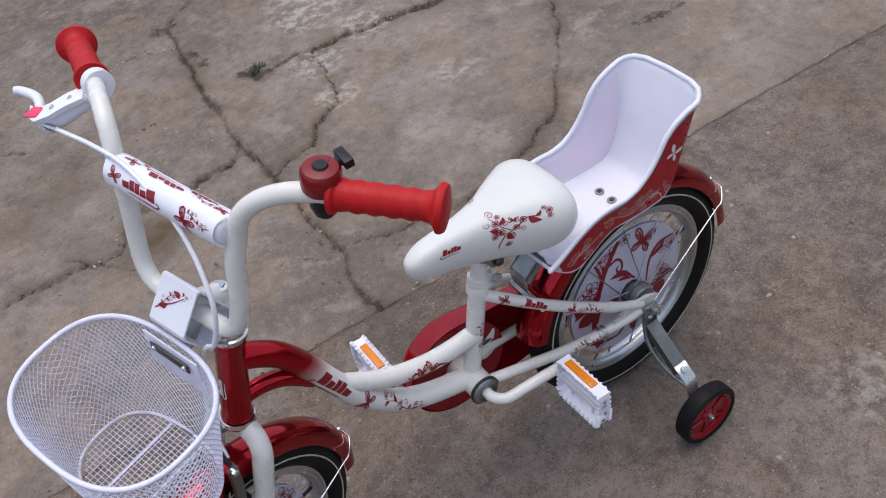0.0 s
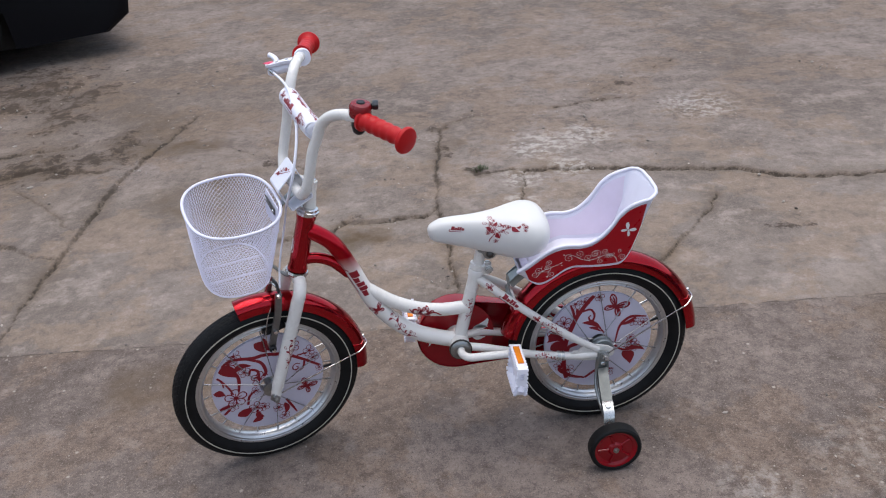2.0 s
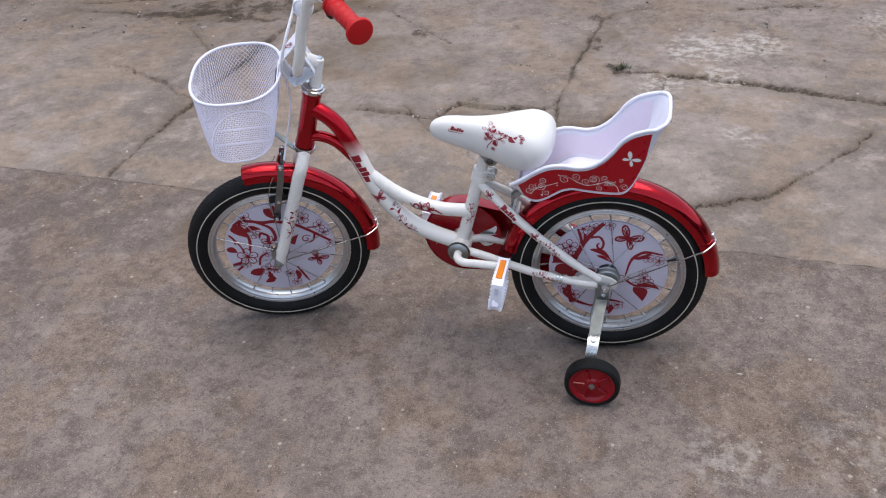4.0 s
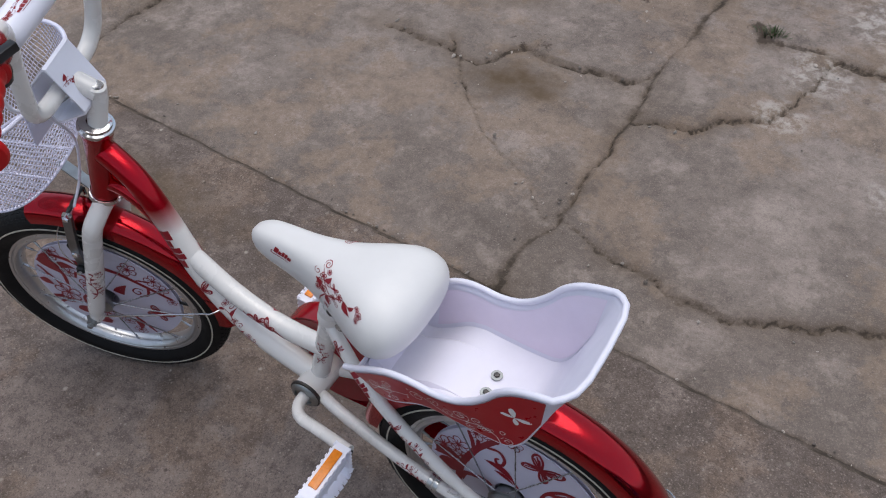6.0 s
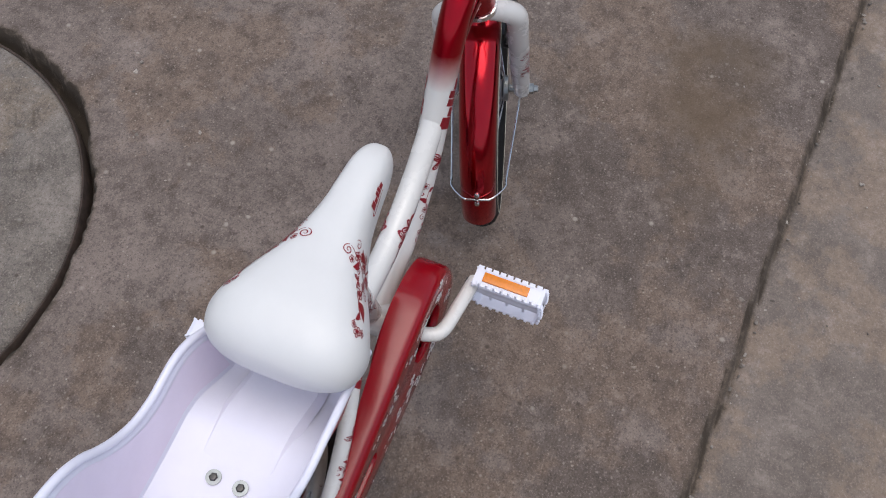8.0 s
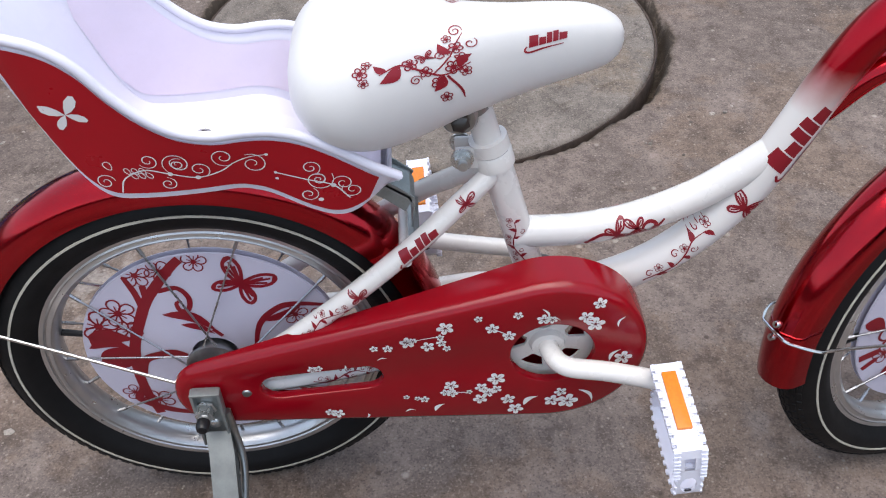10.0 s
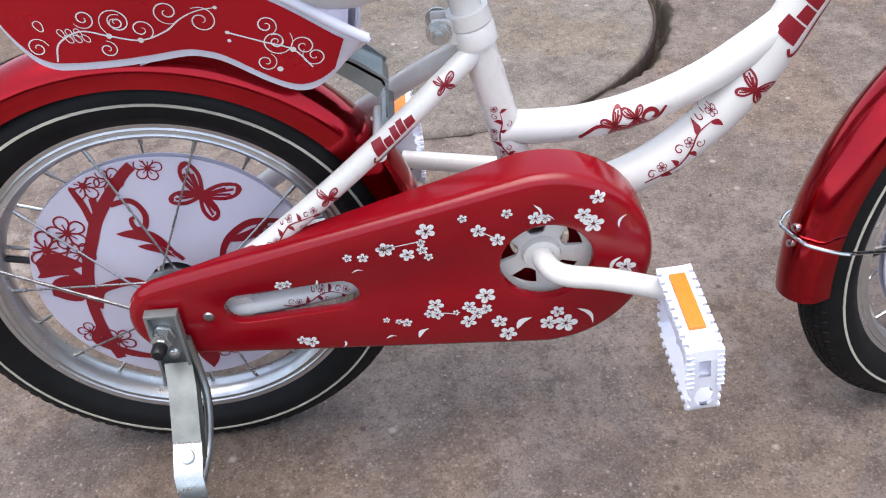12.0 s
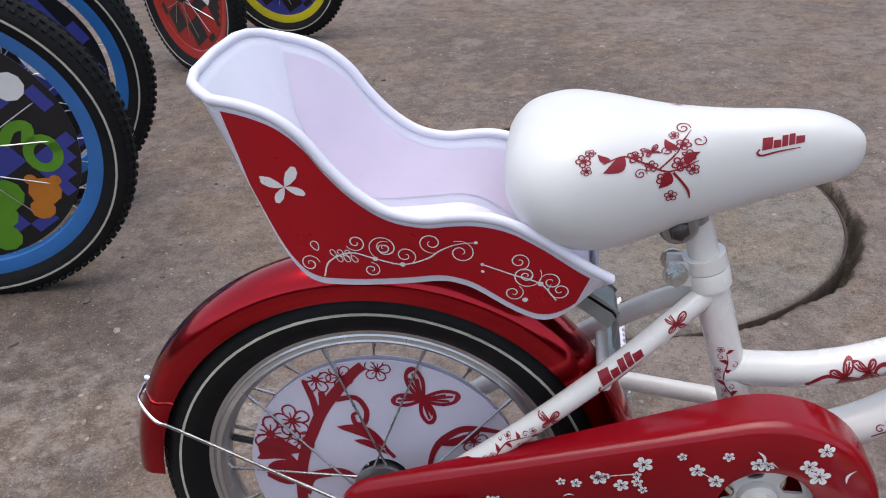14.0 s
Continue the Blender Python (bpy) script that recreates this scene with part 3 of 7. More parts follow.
    part("valve", tube(bmesh.new(), [c + d * 0.155, c + d * 0.118], [0.0035, 0.003], 8), BLACK_PLASTIC, wheel)
    return wheel


SLEW = Matrix.Translation(REAR) @ Matrix.Rotation(0.042, 4, 'Z') @ Matrix.Translation(-REAR)
rear_wheel = build_wheel("rear_wheel", REAR, SLEW, "alloy rim rear wheel with a printed disc", 2.6, 0.022)
part("hub_drum", solid([(0, 0.050), (0.012, 0.050), (0.0135, 0.046), (0.024, 0.0455), (0.0262, 0.043), (0.0262, 0.036), (0.0245, 0.035), (0.0245, 0.026), (0, 0.026)], REAR, (0, 1, 0), 40), GALV, rear_wheel, "ribbed zinc hub drum")
front_wheel = build_wheel("front_wheel", FRONT, STEER, "alloy rim front wheel with a printed disc", 2.9, 0.014)


def fender(name, centre, a0, a1, matrix, wide):
    bm = bmesh.new()
    n, m = 56, 13
    outer, inner = [], []
    for i in range(n + 1):
        a = radians(a0 + (a1 - a0) * i / n)
        taper = 1 - 0.10 * (i / n)
        for store, th in ((outer, 0.0), (inner, 0.0018)):
            ring = []
            for k in range(m):
                w = radians(-100 + 200 * k / (m - 1))
                r = 0.2240 + (0.0215 - th) * math.cos(w) if abs(w) < 1.5 else 0.2130 + 0.5 * th
                y = (wide * taper - th) * math.sin(max(-1.57, min(1.57, w)))
                ring.append(bm.verts.new(centre + Vector((math.cos(a) * r, y, math.sin(a) * r))))
            store.append(ring)
    for i in range(n):
        bridge(bm, outer[i], outer[i + 1], False)
        bridge(bm, inner[i + 1], inner[i], False)
        for k in (0, m - 1):
            bm.faces.new((outer[i][k], outer[i + 1][k], inner[i + 1][k], inner[i][k]))
    for i in (0, n):
        bridge(bm, outer[i], inner[i], False)
    return part(name, bm, RED_PAINT, bike, "metallic red steel mudguard", matrix)


front_fender = fender("front_mudguard", FRONT, 79, 186, STEER, 0.028)
rear_fender = fender("rear_mudguard", REAR, 14, 176.5, SLEW, 0.031)


def fender_stay(owner, centre, a, wide, matrix, axle_y):
    r_out = 0.2470
    d = Vector((math.cos(radians(a)), 0, math.sin(radians(a))))
    arm = [centre + Vector((0, axle_y, -0.004)), centre + d * 0.200 + Vector((0, wide + 0.012, 0))]
    bend = [centre + d * (0.222) + Vector((0, wide + 0.010, 0)), centre + d * (r_out - 0.003) + Vector((0, wide * 0.75, 0)), centre + d * r_out + Vector((0, wide * 0.35, 0)), centre + d * (r_out + 0.0005)]
    half = arm + bend
    other = [Vector((p.x, 2 * centre.y - p.y, p.z)) for p in half][::-1][1:]
    pts = catmull([half[0]] + [half[0].lerp(half[1], 0.5)] + half[1:] + other[:-1] + [other[-1].lerp(other[-2], 0.5), other[-1]], 5)
    part("mudguard_stay", tube(bmesh.new(), pts, 0.0017, 8), CHROME, owner, "thin chromed wire stay")
    for s in (0.008, -0.008):
        up = Vector((-d.z, 0, d.x))
        part("bolt", solid([(0, 0.004), (0.0035, 0.003), (0.0042, 0.0), (0.0042, -0.006), (0, -0.006)], centre + d * (r_out - 0.001) + up * s, d, 12), CHROME, owner)


fender_stay(front_fender, FRONT, 170.5, 0.028, None, 0.055)
fender_stay(rear_fender, REAR, 156, 0.031, None, 0.062)

# main tubes
frame_label = "white painted steel frame tube"
main_tube = part("main_tube", tube(bmesh.new(), catmull([(0.668, 0, 0.593), (0.640, 0, 0.582), (0.603, 0, 0.550), (0.574, 0, 0.495), (0.551, 0, 0.438), (0.522, 0, 0.378), (0.478, 0, 0.324), (0.425, 0, 0.287), (0.338, 0, 0.256)], 8), 0.0185, 20), FADE, bike, "curved white frame tube fading into metallic red")
part("upper_tube", tube(bmesh.new(), catmull([(0.548, 0, 0.432), (0.517, 0, 0.407), (0.478, 0, 0.380), (0.430, 0, 0.359), (0.375, 0, 0.347), (0.308, 0, 0.347)], 8), 0.0155, 18), WHITE_PAINT, bike, "curved white upper frame tube")
part("brace_tube", tube(bmesh.new(), catmull([(0.682, 0, 0.517), (0.645, 0, 0.519), (0.610, 0, 0.505), (0.575, 0, 0.470)], 8), 0.0125, 16), RED_PAINT, bike, "metallic red brace tube")
head_tube = part("head_tube", tube(bmesh.new(), [on_axis(z) for z in (0.497, 0.503, 0.51, 0.615, 0.622, 0.629)], [0.0225, 0.0225, 0.0205, 0.0205, 0.0225, 0.0225], 24), RED_PAINT, bike, "metallic red head tube")
SEAT_TOP, SEAT_DIR = Vector((0.285, 0, 0.452)), (Vector((0.338, 0, 0.254)) - Vector((0.285, 0, 0.452))).normalized()
seat_tube = part("seat_tube", tube(bmesh.new(), [SEAT_TOP, BB], 0.0148, 20), WHITE_PAINT, bike, frame_label)
part("bottom_bracket", lathe(bmesh.new(), [(0.019, -0.035), (0.024, -0.035), (0.024, 0.035), (0.019, 0.035)], BB, seg=32), WHITE_PAINT, bike, "white bottom bracket shell")
for s in (1, -1):
    part("seat_stay", tube(bmesh.new(), catmull([(0.291, s * 0.004, 0.427), (0.256, s * 0.021, 0.402), (0.216, s * 0.036, 0.371), (0.150, s * 0.049, 0.319), (0.075, s * 0.055, 0.262), (0.014, s * 0.056, 0.222)], 6), [0.0098] * 25 + [0.0085] * 6, 14), WHITE_PAINT, bike, frame_label)
    part("chain_stay", tube(bmesh.new(), catmull([(0.330, s * 0.022, 0.252), (0.285, s * 0.034, 0.250), (0.240, s * 0.040, 0.240), (0.150, s * 0.048, 0.219), (0.060, s * 0.054, 0.209), (0.018, s * 0.056, 0.209)], 6), 0.0098, 14), WHITE_PAINT, bike, frame_label)
    bm = bmesh.new()
    outline = [(0.080, 0.217), (0.074, 0.225), (0.062, 0.224), (0.056, 0.232), (0.044, 0.238), (0.016, 0.236), (-0.010, 0.229), (-0.022, 0.221), (-0.026, 0.212), (-0.022, 0.202), (-0.004, 0.196), (0.030, 0.194), (0.066, 0.199), (0.078, 0.206)]
    a = [bm.verts.new((x, s * 0.0535, z)) for x, z in outline]
    b = [bm.verts.new((x, s * 0.0585, z)) for x, z in outline]
    bridge(bm, a, b)
    bm.faces.new(a), bm.faces.new(b[::-1])
    part("dropout", bm, WHITE_PAINT, bike, "white rear dropout plate")
    part("axle_nut", solid([(0, 0.018), (0.005, 0.017), (0.0055, 0.010), (0.0092, 0.009), (0.0092, 0), (0.011, -0.001), (0.011, -0.003), (0, -0.003)], REAR + Vector((0, s * (0.070 if s > 0 else 0.087), 0)), (0, s, 0), 6), BRIGHT_ZINC, bike, "zinc axle nut")
for x in (0.098, 0.108):
    part("stay_clamp", lathe(bmesh.new(), [(0.0096, -0.0034), (0.0118, -0.0034), (0.0122, 0.0), (0.0118, 0.0034), (0.0096, 0.0034)], (x, 0.0516 - 0.07 * (x - 0.10), 0.2125 + 0.10 * (x - 0.10)), aim=(1, -0.07, 0.1), seg=20), BRIGHT_ZINC, bike, "narrow bright zinc cable band")
part("stay_bridge", rod((0.205, -0.045, 0.356), (0.205, 0.045, 0.356), 0.006), WHITE_PAINT, bike)

# front fork, headset, stem and handlebar
fork = part("fork_crown", tube(bmesh.new(), catmull([(0.712, -0.050, 0.436), (0.702, -0.047, 0.460), (0.694, -0.030, 0.476), (0.692, 0, 0.481), (0.694, 0.030, 0.476), (0.702, 0.047, 0.460), (0.712, 0.050, 0.436)], 6), 0.0148, 18), WHITE_PAINT, bike, "white steel fork crown", STEER)
for s in (1, -1):
    part("fork_leg", tube(bmesh.new(), catmull([(0.710, s * 0.050, 0.441), (0.735, s * 0.0515, 0.370), (0.764, s * 0.053, 0.290), (0.788, s * 0.055, 0.226), (0.794, s * 0.056, 0.205)], 6), [0.0148] * 12 + [0.0142] * 6 + [0.0125] * 6 + [0.009], 18), WHITE_PAINT, fork, "white fork leg")
    part("axle_nut", solid([(0, 0.016), (0.005, 0.015), (0.0055, 0.009), (0.0085, 0.008), (0.0085, 0), (0.013, -0.001), (0.013, -0.004), (0, -0.004)], FRONT + Vector((0, s * 0.066, 0)), (0, s, 0), 6), ZINC, fork, "zinc axle nut")
part("headset_ring", lathe(bmesh.new(), [(0.018, -0.006), (0.024, -0.006), (0.026, -0.002), (0.0245, 0.004), (0.018, 0.005)], on_axis(0.491), aim=HEAD_AXIS, seg=32), CHROME, bike, "chromed lower headset ring")
part("headset_nut", lathe(bmesh.new(), [(0.012, -0.002), (0.024, -0.002), (0.0255, 0.002), (0.0255, 0.006), (0.0225, 0.0075), (0.0225, 0.0125), (0.0185, 0.014), (0.012, 0.0145)], on_axis(0.632), aim=HEAD_AXIS, seg=32), CHROME, bike, "chromed upper headset")
stem = part("stem", tube(bmesh.new(), [on_axis(0.636) + Vector((0, 0.0114, 0)), on_axis(0.650) + Vector((0, 0.0114, 0)), on_axis(0.68), on_axis(0.692), on_axis(0.700), on_axis(0.702)], [0.0140, 0.0135, 0.0125, 0.0125, 0.012, 0.009], 18), WHITE_PAINT, bike, "white quill stem", BARS)
part("clamp", tube(bmesh.new(), [(0.632, 0, 0.690), (0.655, 0, 0.702), (0.672, 0, 0.708)], [0.014, 0.016, 0.018], 16), WHITE_PAINT, stem)
part("stem_bolt", solid([(0, 0.002), (0.0075, 0.0018), (0.0085, 0), (0, 0)], on_axis(0.702), HEAD_AXIS, 20), CHROME, stem, "chromed stem bolt")
half = [(0.672, 0.0, 0.706), (0.672, 0.040, 0.705), (0.671, 0.068, 0.710), (0.665, 0.086, 0.730), (0.654, 0.092, 0.770), (0.643, 0.094, 0.815), (0.633, 0.097, 0.860), (0.622, 0.104, 0.893), (0.606, 0.124, 0.915), (0.588, 0.155, 0.920), (0.570, 0.190, 0.914), (0.548, 0.240, 0.906)]
bar = part("handlebar", tube(bmesh.new(), catmull([(x, -y, z - 0.010 * min(1, max(0, (z - 0.73) / 0.1))) for x, y, z in half[:0:-1]] + [(x, y, z - (0.020 if z > 0.85 and y < 0.15 else 0.013 if z > 0.85 and y < 0.18 else 0.006 if y > 0.18 and y < 0.2 else 0)) for x, y, z in half], 6), 0.0112, 18), WHITE_PAINT, bike, "white high-rise handlebar", BARS)
pad = bmesh.new()
tube(pad, catmull([(0.636, -0.100, 0.858), (0.633, -0.088, 0.858), (0.634, 0, 0.858), (0.633, 0.082, 0.858), (0.634, 0.096, 0.858)], 6), [0.017] + [0.0205] * 18 + [0.0203, 0.0198, 0.0188, 0.0172, 0.0148, 0.0115], 24)
crossbar_pad = part("crossbar_pad", pad, WHITE_PLASTIC, bar, "white vinyl crossbar pad with red print")
bm = bmesh.new()
sq = [(0.668, 0.754), (0.714, 0.708), (0.688, 0.654), (0.637, 0.678)]
loops = []
for y, k in ((-0.031, 1.0), (0.031, 1.0), (0.031, 0.93), (-0.031, 0.93)):
    cx, cz = 0.676, 0.700
    pts = []
    for i in range(4):
        (x0, z0), (x1, z1) = sq[i], sq[(i + 1) % 4]
        for f in (0.06, 0.94):
            pts.append((x0 + (x1 - x0) * f, z0 + (z1 - z0) * f))
    loops.append([bm.verts.new((cx + (x - cx) * k, y, cz + (z - cz) * k)) for x, z in pts])
for i in range(4):
    bridge(bm, loops[i], loops[(i + 1) % 4])
stem_pad = part("stem_pad", bm, WHITE_PLASTIC, stem, "folded white vinyl stem pad with red print", smooth=False)


def build_grip(s):
    low, tip = (0.004, -0.002) if s > 0 else (0.010, 0.010)
    a, b = Vector((0.5665, s * 0.198, 0.9125 - low)), Vector((0.521, s * 0.300, 0.898 - tip))
    d = (b - a).normalized()
    n = (b - a).length
    prof = [(0.0112, -0.002), (0.021, -0.002), (0.0215, 0.003), (0.0175, 0.006)]
    for k in range(24):
        f = k / 23
        prof.append((0.0168 + 0.0009 * math.cos(f * 5 * 2 * math.pi) - 0.001 * f, 0.008 + f * (n - 0.020)))
    prof += [(0.019, n - 0.008), (0.0255, n - 0.004), (0.026, n - 0.001), (0.024, n + 0.003), (0.016, n + 0.005), (0.0, n + 0.0055)]
    bm = lathe(bmesh.new(), prof, a, seg=32, closed=False, aim=d)
    return part("grip", bm, GRIP_RED, bar, "red ribbed rubber grip")


build_grip(1), build_grip(-1)
# bell
up = Vector((-0.12, 0.1, 1)).normalized()
bell = part("bell", solid([(0, 0.016), (0.011, 0.0158), (0.018, 0.0145), (0.0210, 0.010), (0.0215, -0.005), (0.0208, -0.010), (0.0195, -0.012), (0, -0.012)], (0.566, 0.186, 0.924), up, 32), BELL_RED, bar, "dark red plastic bicycle bell")
part("button", solid([(0, 0.0028), (0.007, 0.0024), (0.0085, 0.0)], Vector((0.566, 0.186, 0.924)) + up * 0.0158, up, 20), BLACK_PLASTIC, bell, "black bell cap")
part("bell_bracket", tube(bmesh.new(), [(0.570, 0.182, 0.916), (0.571, 0.184, 0.894), (0.572, 0.186, 0.882), (0.572, 0.186, 0.878)], [0.010, 0.0145, 0.012, 0.008], 14), BLACK_PLASTIC, bell, "black plastic bell clamp")
bm = tube(bmesh.new(), [(0.552, 0.186, 0.922), (0.543, 0.190, 0.929), (0.538, 0.193, 0.931)], [0.004, 0.006, 0.005], 10)
box(bm, (0.538, 0.194, 0.932), (0.011, 0.026, 0.010), Matrix.Rotation(radians(-20), 3, 'Z'), 0.002)
part("thumb_lever", bm, BLACK_PLASTIC, bell, "black bell thumb lever")
# brake lever on the right grip
lever = part("brake_lever", tube(bmesh.new(), [(0.571, -0.176, 0.904), (0.568, -0.190, 0.902)], 0.0185, 20), WHITE_PLASTIC, bar, "white plastic brake lever body")
part("lever_body", tube(bmesh.new(), catmull([(0.578, -0.186, 0.89), (0.600, -0.205, 0.88), (0.622, -0.222, 0.87), (0.632, -0.232, 0.866)], 4), [0.010, 0.011, 0.011, 0.0115, 0.0115, 0.012, 0.012, 0.012, 0.012, 0.0125, 0.0125, 0.013, 0.011], 14), WHITE_PLASTIC, lever)
part("lever_blade", tube(bmesh.new(), catmull([(0.632, -0.232, 0.862), (0.622, -0.262, 0.858), (0.604, -0.290, 0.862), (0.606, -0.318, 0.865), (0.611, -0.328, 0.866)], 5), [0.0085] * 6 + [0.0065] * 9 + [0.006] * 6, 12), WHITE_PLASTIC, lever, "curved white brake lever blade")
bm = bmesh.new()
plate(bm, [(0.586, -0.192, 0.897), (0.604, -0.207, 0.892), (0.622, -0.222, 0.884), (0.634, -0.240, 0.877), (0.630, -0.262, 0.871)], None, Vector((0.6, 0.75, 0.1)).normalized(), Vector((0.3, -0.2, 0.93)).normalized(), 0.0150, 0.003)
part("lever_cover", bm, WHITE_PLASTIC, lever, "flat white lever cover")
for p in ((0.600, -0.204, 0.8945), (0.619, -0.220, 0.8875)):
    part("cover_bolt", solid([(0, 0.003), (0.0035, 0.0025), (0.004, 0)], p, (0.3, -0.2, 0.93), 12), BRIGHT_ZINC, lever)
part("sticker", box(bmesh.new(), (0.631, -0.247, 0.8790), (0.019, 0.026, 0.002), Matrix.Rotation(radians(12), 3, 'Z') @ Matrix.Rotation(radians(14), 3, 'X'), 0.0008), PINK, lever, "pink rectangular sticker")
part("adjuster", tube(bmesh.new(), [(0.634, -0.226, 0.87), (0.633, -0.205, 0.87)], [0.006, 0.0045], 10), CHROME, lever, "cable adjuster")
cable_pts = [(0.633, -0.208, 0.870), (0.632, -0.190, 0.871), (0.634, -0.120, 0.881), (0.640, -0.048, 0.882), (0.655, 0.033, 0.842), (0.683, 0.086, 0.785), (0.700, 0.080, 0.725), (0.700, 0.045, 0.685), (0.706, 0.004, 0.600), (0.728, 0.008, 0.520), (0.742, 0.036, 0.476)]
part("brake_cable", tube(bmesh.new(), catmull(cable_pts, 6), [0.003] * 43 + [0.0022] * 18, 10), WHITE_PLASTIC, bar, "white brake cable")
# front brake
brake = part("front_brake", tube(bmesh.new(), catmull([(0.762, -0.030, 0.440), (0.752, -0.020, 0.466), (0.744, 0.010, 0.475), (0.742, 0.036, 0.470)], 4), 0.0032, 8), CHROME, fork, "polished rim brake")
CAST = surface("cast_alloy", (0.22, 0.22, 0.22), 0.38, metal=0.9, var=0.12, scale=70)
for s in (1, -1):
    arm_line = catmull([(0.746, s * 0.038, 0.470), (0.754, s * 0.043, 0.430), (0.766, s * 0.042, 0.385), (0.776, s * 0.036, 0.345), (0.780, s * 0.034, 0.326)], 4)
    bm = bmesh.new()
    plate(bm, arm_line, None, Vector((0.95, 0, 0.25)), Vector((0, 1, 0)), 0.0075, 0.0035)
    arm = part("brake_arm", bm, CAST, fork, "cast alloy brake arm")
    part("pivot_barrel", solid([(0, 0.010), (0.006, 0.009), (0.0085, 0.006), (0.0085, -0.010), (0, -0.010)], (0.779, s * 0.038, 0.330), (0, s, 0), 16), BLACK_PLASTIC, fork, "black pivot barrel")
    part("pivot_bolt", solid([(0, 0.005), (0.004, 0.004), (0.0048, 0)], (0.779, s * 0.048, 0.330), (0, s, 0), 6), CHROME, fork, "chromed pivot bolt")
    part("cable_anchor", solid([(0, 0.006), (0.004, 0.005), (0.0055, 0.003), (0.0055, -0.006), (0, -0.006)], (0.747, s * 0.042, 0.466), (0, s, 0), 6), CHROME, fork, "chromed cable anchor bolt")
    part("pad_bolt", solid([(0, 0.006), (0.0045, 0.005), (0.006, 0.0), (0.006, -0.004), (0, -0.004)], (0.767, s * 0.045, 0.378), (0, s, 0), 6), CHROME, fork, "chromed pad bolt")
    part("return_spring", tube(bmesh.new(), catmull([(0.786, s * 0.040, 0.335), (0.790, s * 0.046, 0.375), (0.780, s * 0.047, 0.420), (0.768, s * 0.045, 0.445)], 5), 0.0011, 6), CHROME, fork, "thin steel return spring")
    part("brake_pad", box(bmesh.new(), (0.766, s * 0.026, 0.374), (0.052, 0.012, 0.014), Matrix.Rotation(radians(8), 3, 'Y'), 0.003), BLACK_PLASTIC, fork, "black rubber brake pad")
part("cable_boot", tube(bmesh.new(), catmull([(0.744, 0.036, 0.473), (0.742, 0.012, 0.478), (0.744, -0.014, 0.476)], 4), [0.0034, 0.0042] * 4 + [0.003], 8), BLACK_PLASTIC, fork, "black ribbed cable boot")

# saddle
SADDLE = [(0.109, 0.030, 0.562, 0.540), (0.113, 0.052, 0.574, 0.528), (0.124, 0.070, 0.586, 0.513), (0.140, 0.0790, 0.594, 0.500), (0.162, 0.0800, 0.599, 0.491), (0.185, 0.0715, 0.599, 0.487), (0.208, 0.0610, 0.597, 0.489), (0.232, 0.0490, 0.594, 0.495), (0.262, 0.0375, 0.592, 0.504),
          (0.295, 0.0290, 0.591, 0.514), (0.330, 0.0250, 0.591, 0.525), (0.358, 0.0225, 0.589, 0.533), (0.376, 0.0185, 0.583, 0.539), (0.387, 0.0125, 0.576, 0.547), (0.391, 0.006, 0.569, 0.555)]


def build_saddle():
    bm = bmesh.new()
    knots = [Vector((x, w, 0)) for x, w, _, _ in SADDLE]
    heights = [Vector((x, a, b)) for x, _, a, b in SADDLE]
    st = [(p.x, max(p.y * 1.03, 0.003), h.y, h.z) for p, h in zip(catmull(knots, 5), catmull(heights, 5))]
    rings = []
    for x, w, zt, zb in st:
        x = 0.123 + (x - 0.109) * 0.953
        ring, h = [], zt - zb
        for k in range(32):
            a = 2 * math.pi * k / 32
            c, s = math.cos(a), math.sin(a)
            y = w * math.copysign(abs(c) ** 0.62, c)
            if s >= 0:
                z = zb + h * (0.42 + 0.58 * abs(s) ** 0.85 * (1 - 0.03 * (1 - abs(c))))
            else:
                z = zb + h * (0.42 - 0.42 * abs(s) ** 0.6)
                y *= 1 - 0.28 * abs(s)
            ring.append(bm.verts.new((x, y, z)))
        rings.append(ring)
    for a, b in zip(rings[:-1], rings[1:]):
        bridge(bm, a, b)
    bm.faces.new(rings[0]), bm.faces.new(rings[-1][::-1])
    for _ in range(2):
        bmesh.ops.smooth_vert(bm, verts=bm.verts, factor=0.35, use_axis_x=True, use_axis_y=True, use_axis_z=True)
    bmesh.ops.translate(bm, verts=bm.verts, vec=(0, 0, -0.009))
    return part("saddle", bm, SADDLE_VINYL, bike, "white vinyl saddle with red blossom print")


saddle = build_saddle()
part("seat_post", tube(bmesh.new(), [SEAT_TOP - SEAT_DIR * 0.062, SEAT_TOP + SEAT_DIR * 0.02], 0.0125, 18), WHITE_PAINT, bike, "white seat post")
collar = part("seat_collar", lathe(bmesh.new(), [(0.0125, -0.008), (0.0175, -0.008), (0.018, 0.004), (0.0165, 0.006), (0.018, 0.008), (0.018, 0.022), (0.0148, 0.022)], SEAT_TOP, aim=SEAT_DIR, seg=28), WHITE_PAINT, bike, "white seat clamp collar")
for s in (1, -1):
    part("clamp_ear", box(bmesh.new(), SEAT_TOP + Vector((-0.020, s * 0.008, -0.008)), (0.022, 0.005, 0.022), None, 0.002), WHITE_PAINT, collar)
for y0, y1, r0 in ((-0.012, -0.014, 0.0105), (-0.014, -0.020, 0.0080), (-0.020, -0.025, 0.0045), (0.012, 0.014, 0.0100), (0.014, 0.019, 0.0075)):
    c = SEAT_TOP + Vector((-0.025, 0, -0.006))
    part("clamp_bolt", tube(bmesh.new(), [c + Vector((0, y0, 0)), c + Vector((0, y1, 0))], r0, 6 if 0.007 < r0 < 0.009 else 16), BRIGHT_ZINC, collar, "zinc clamp bolt")
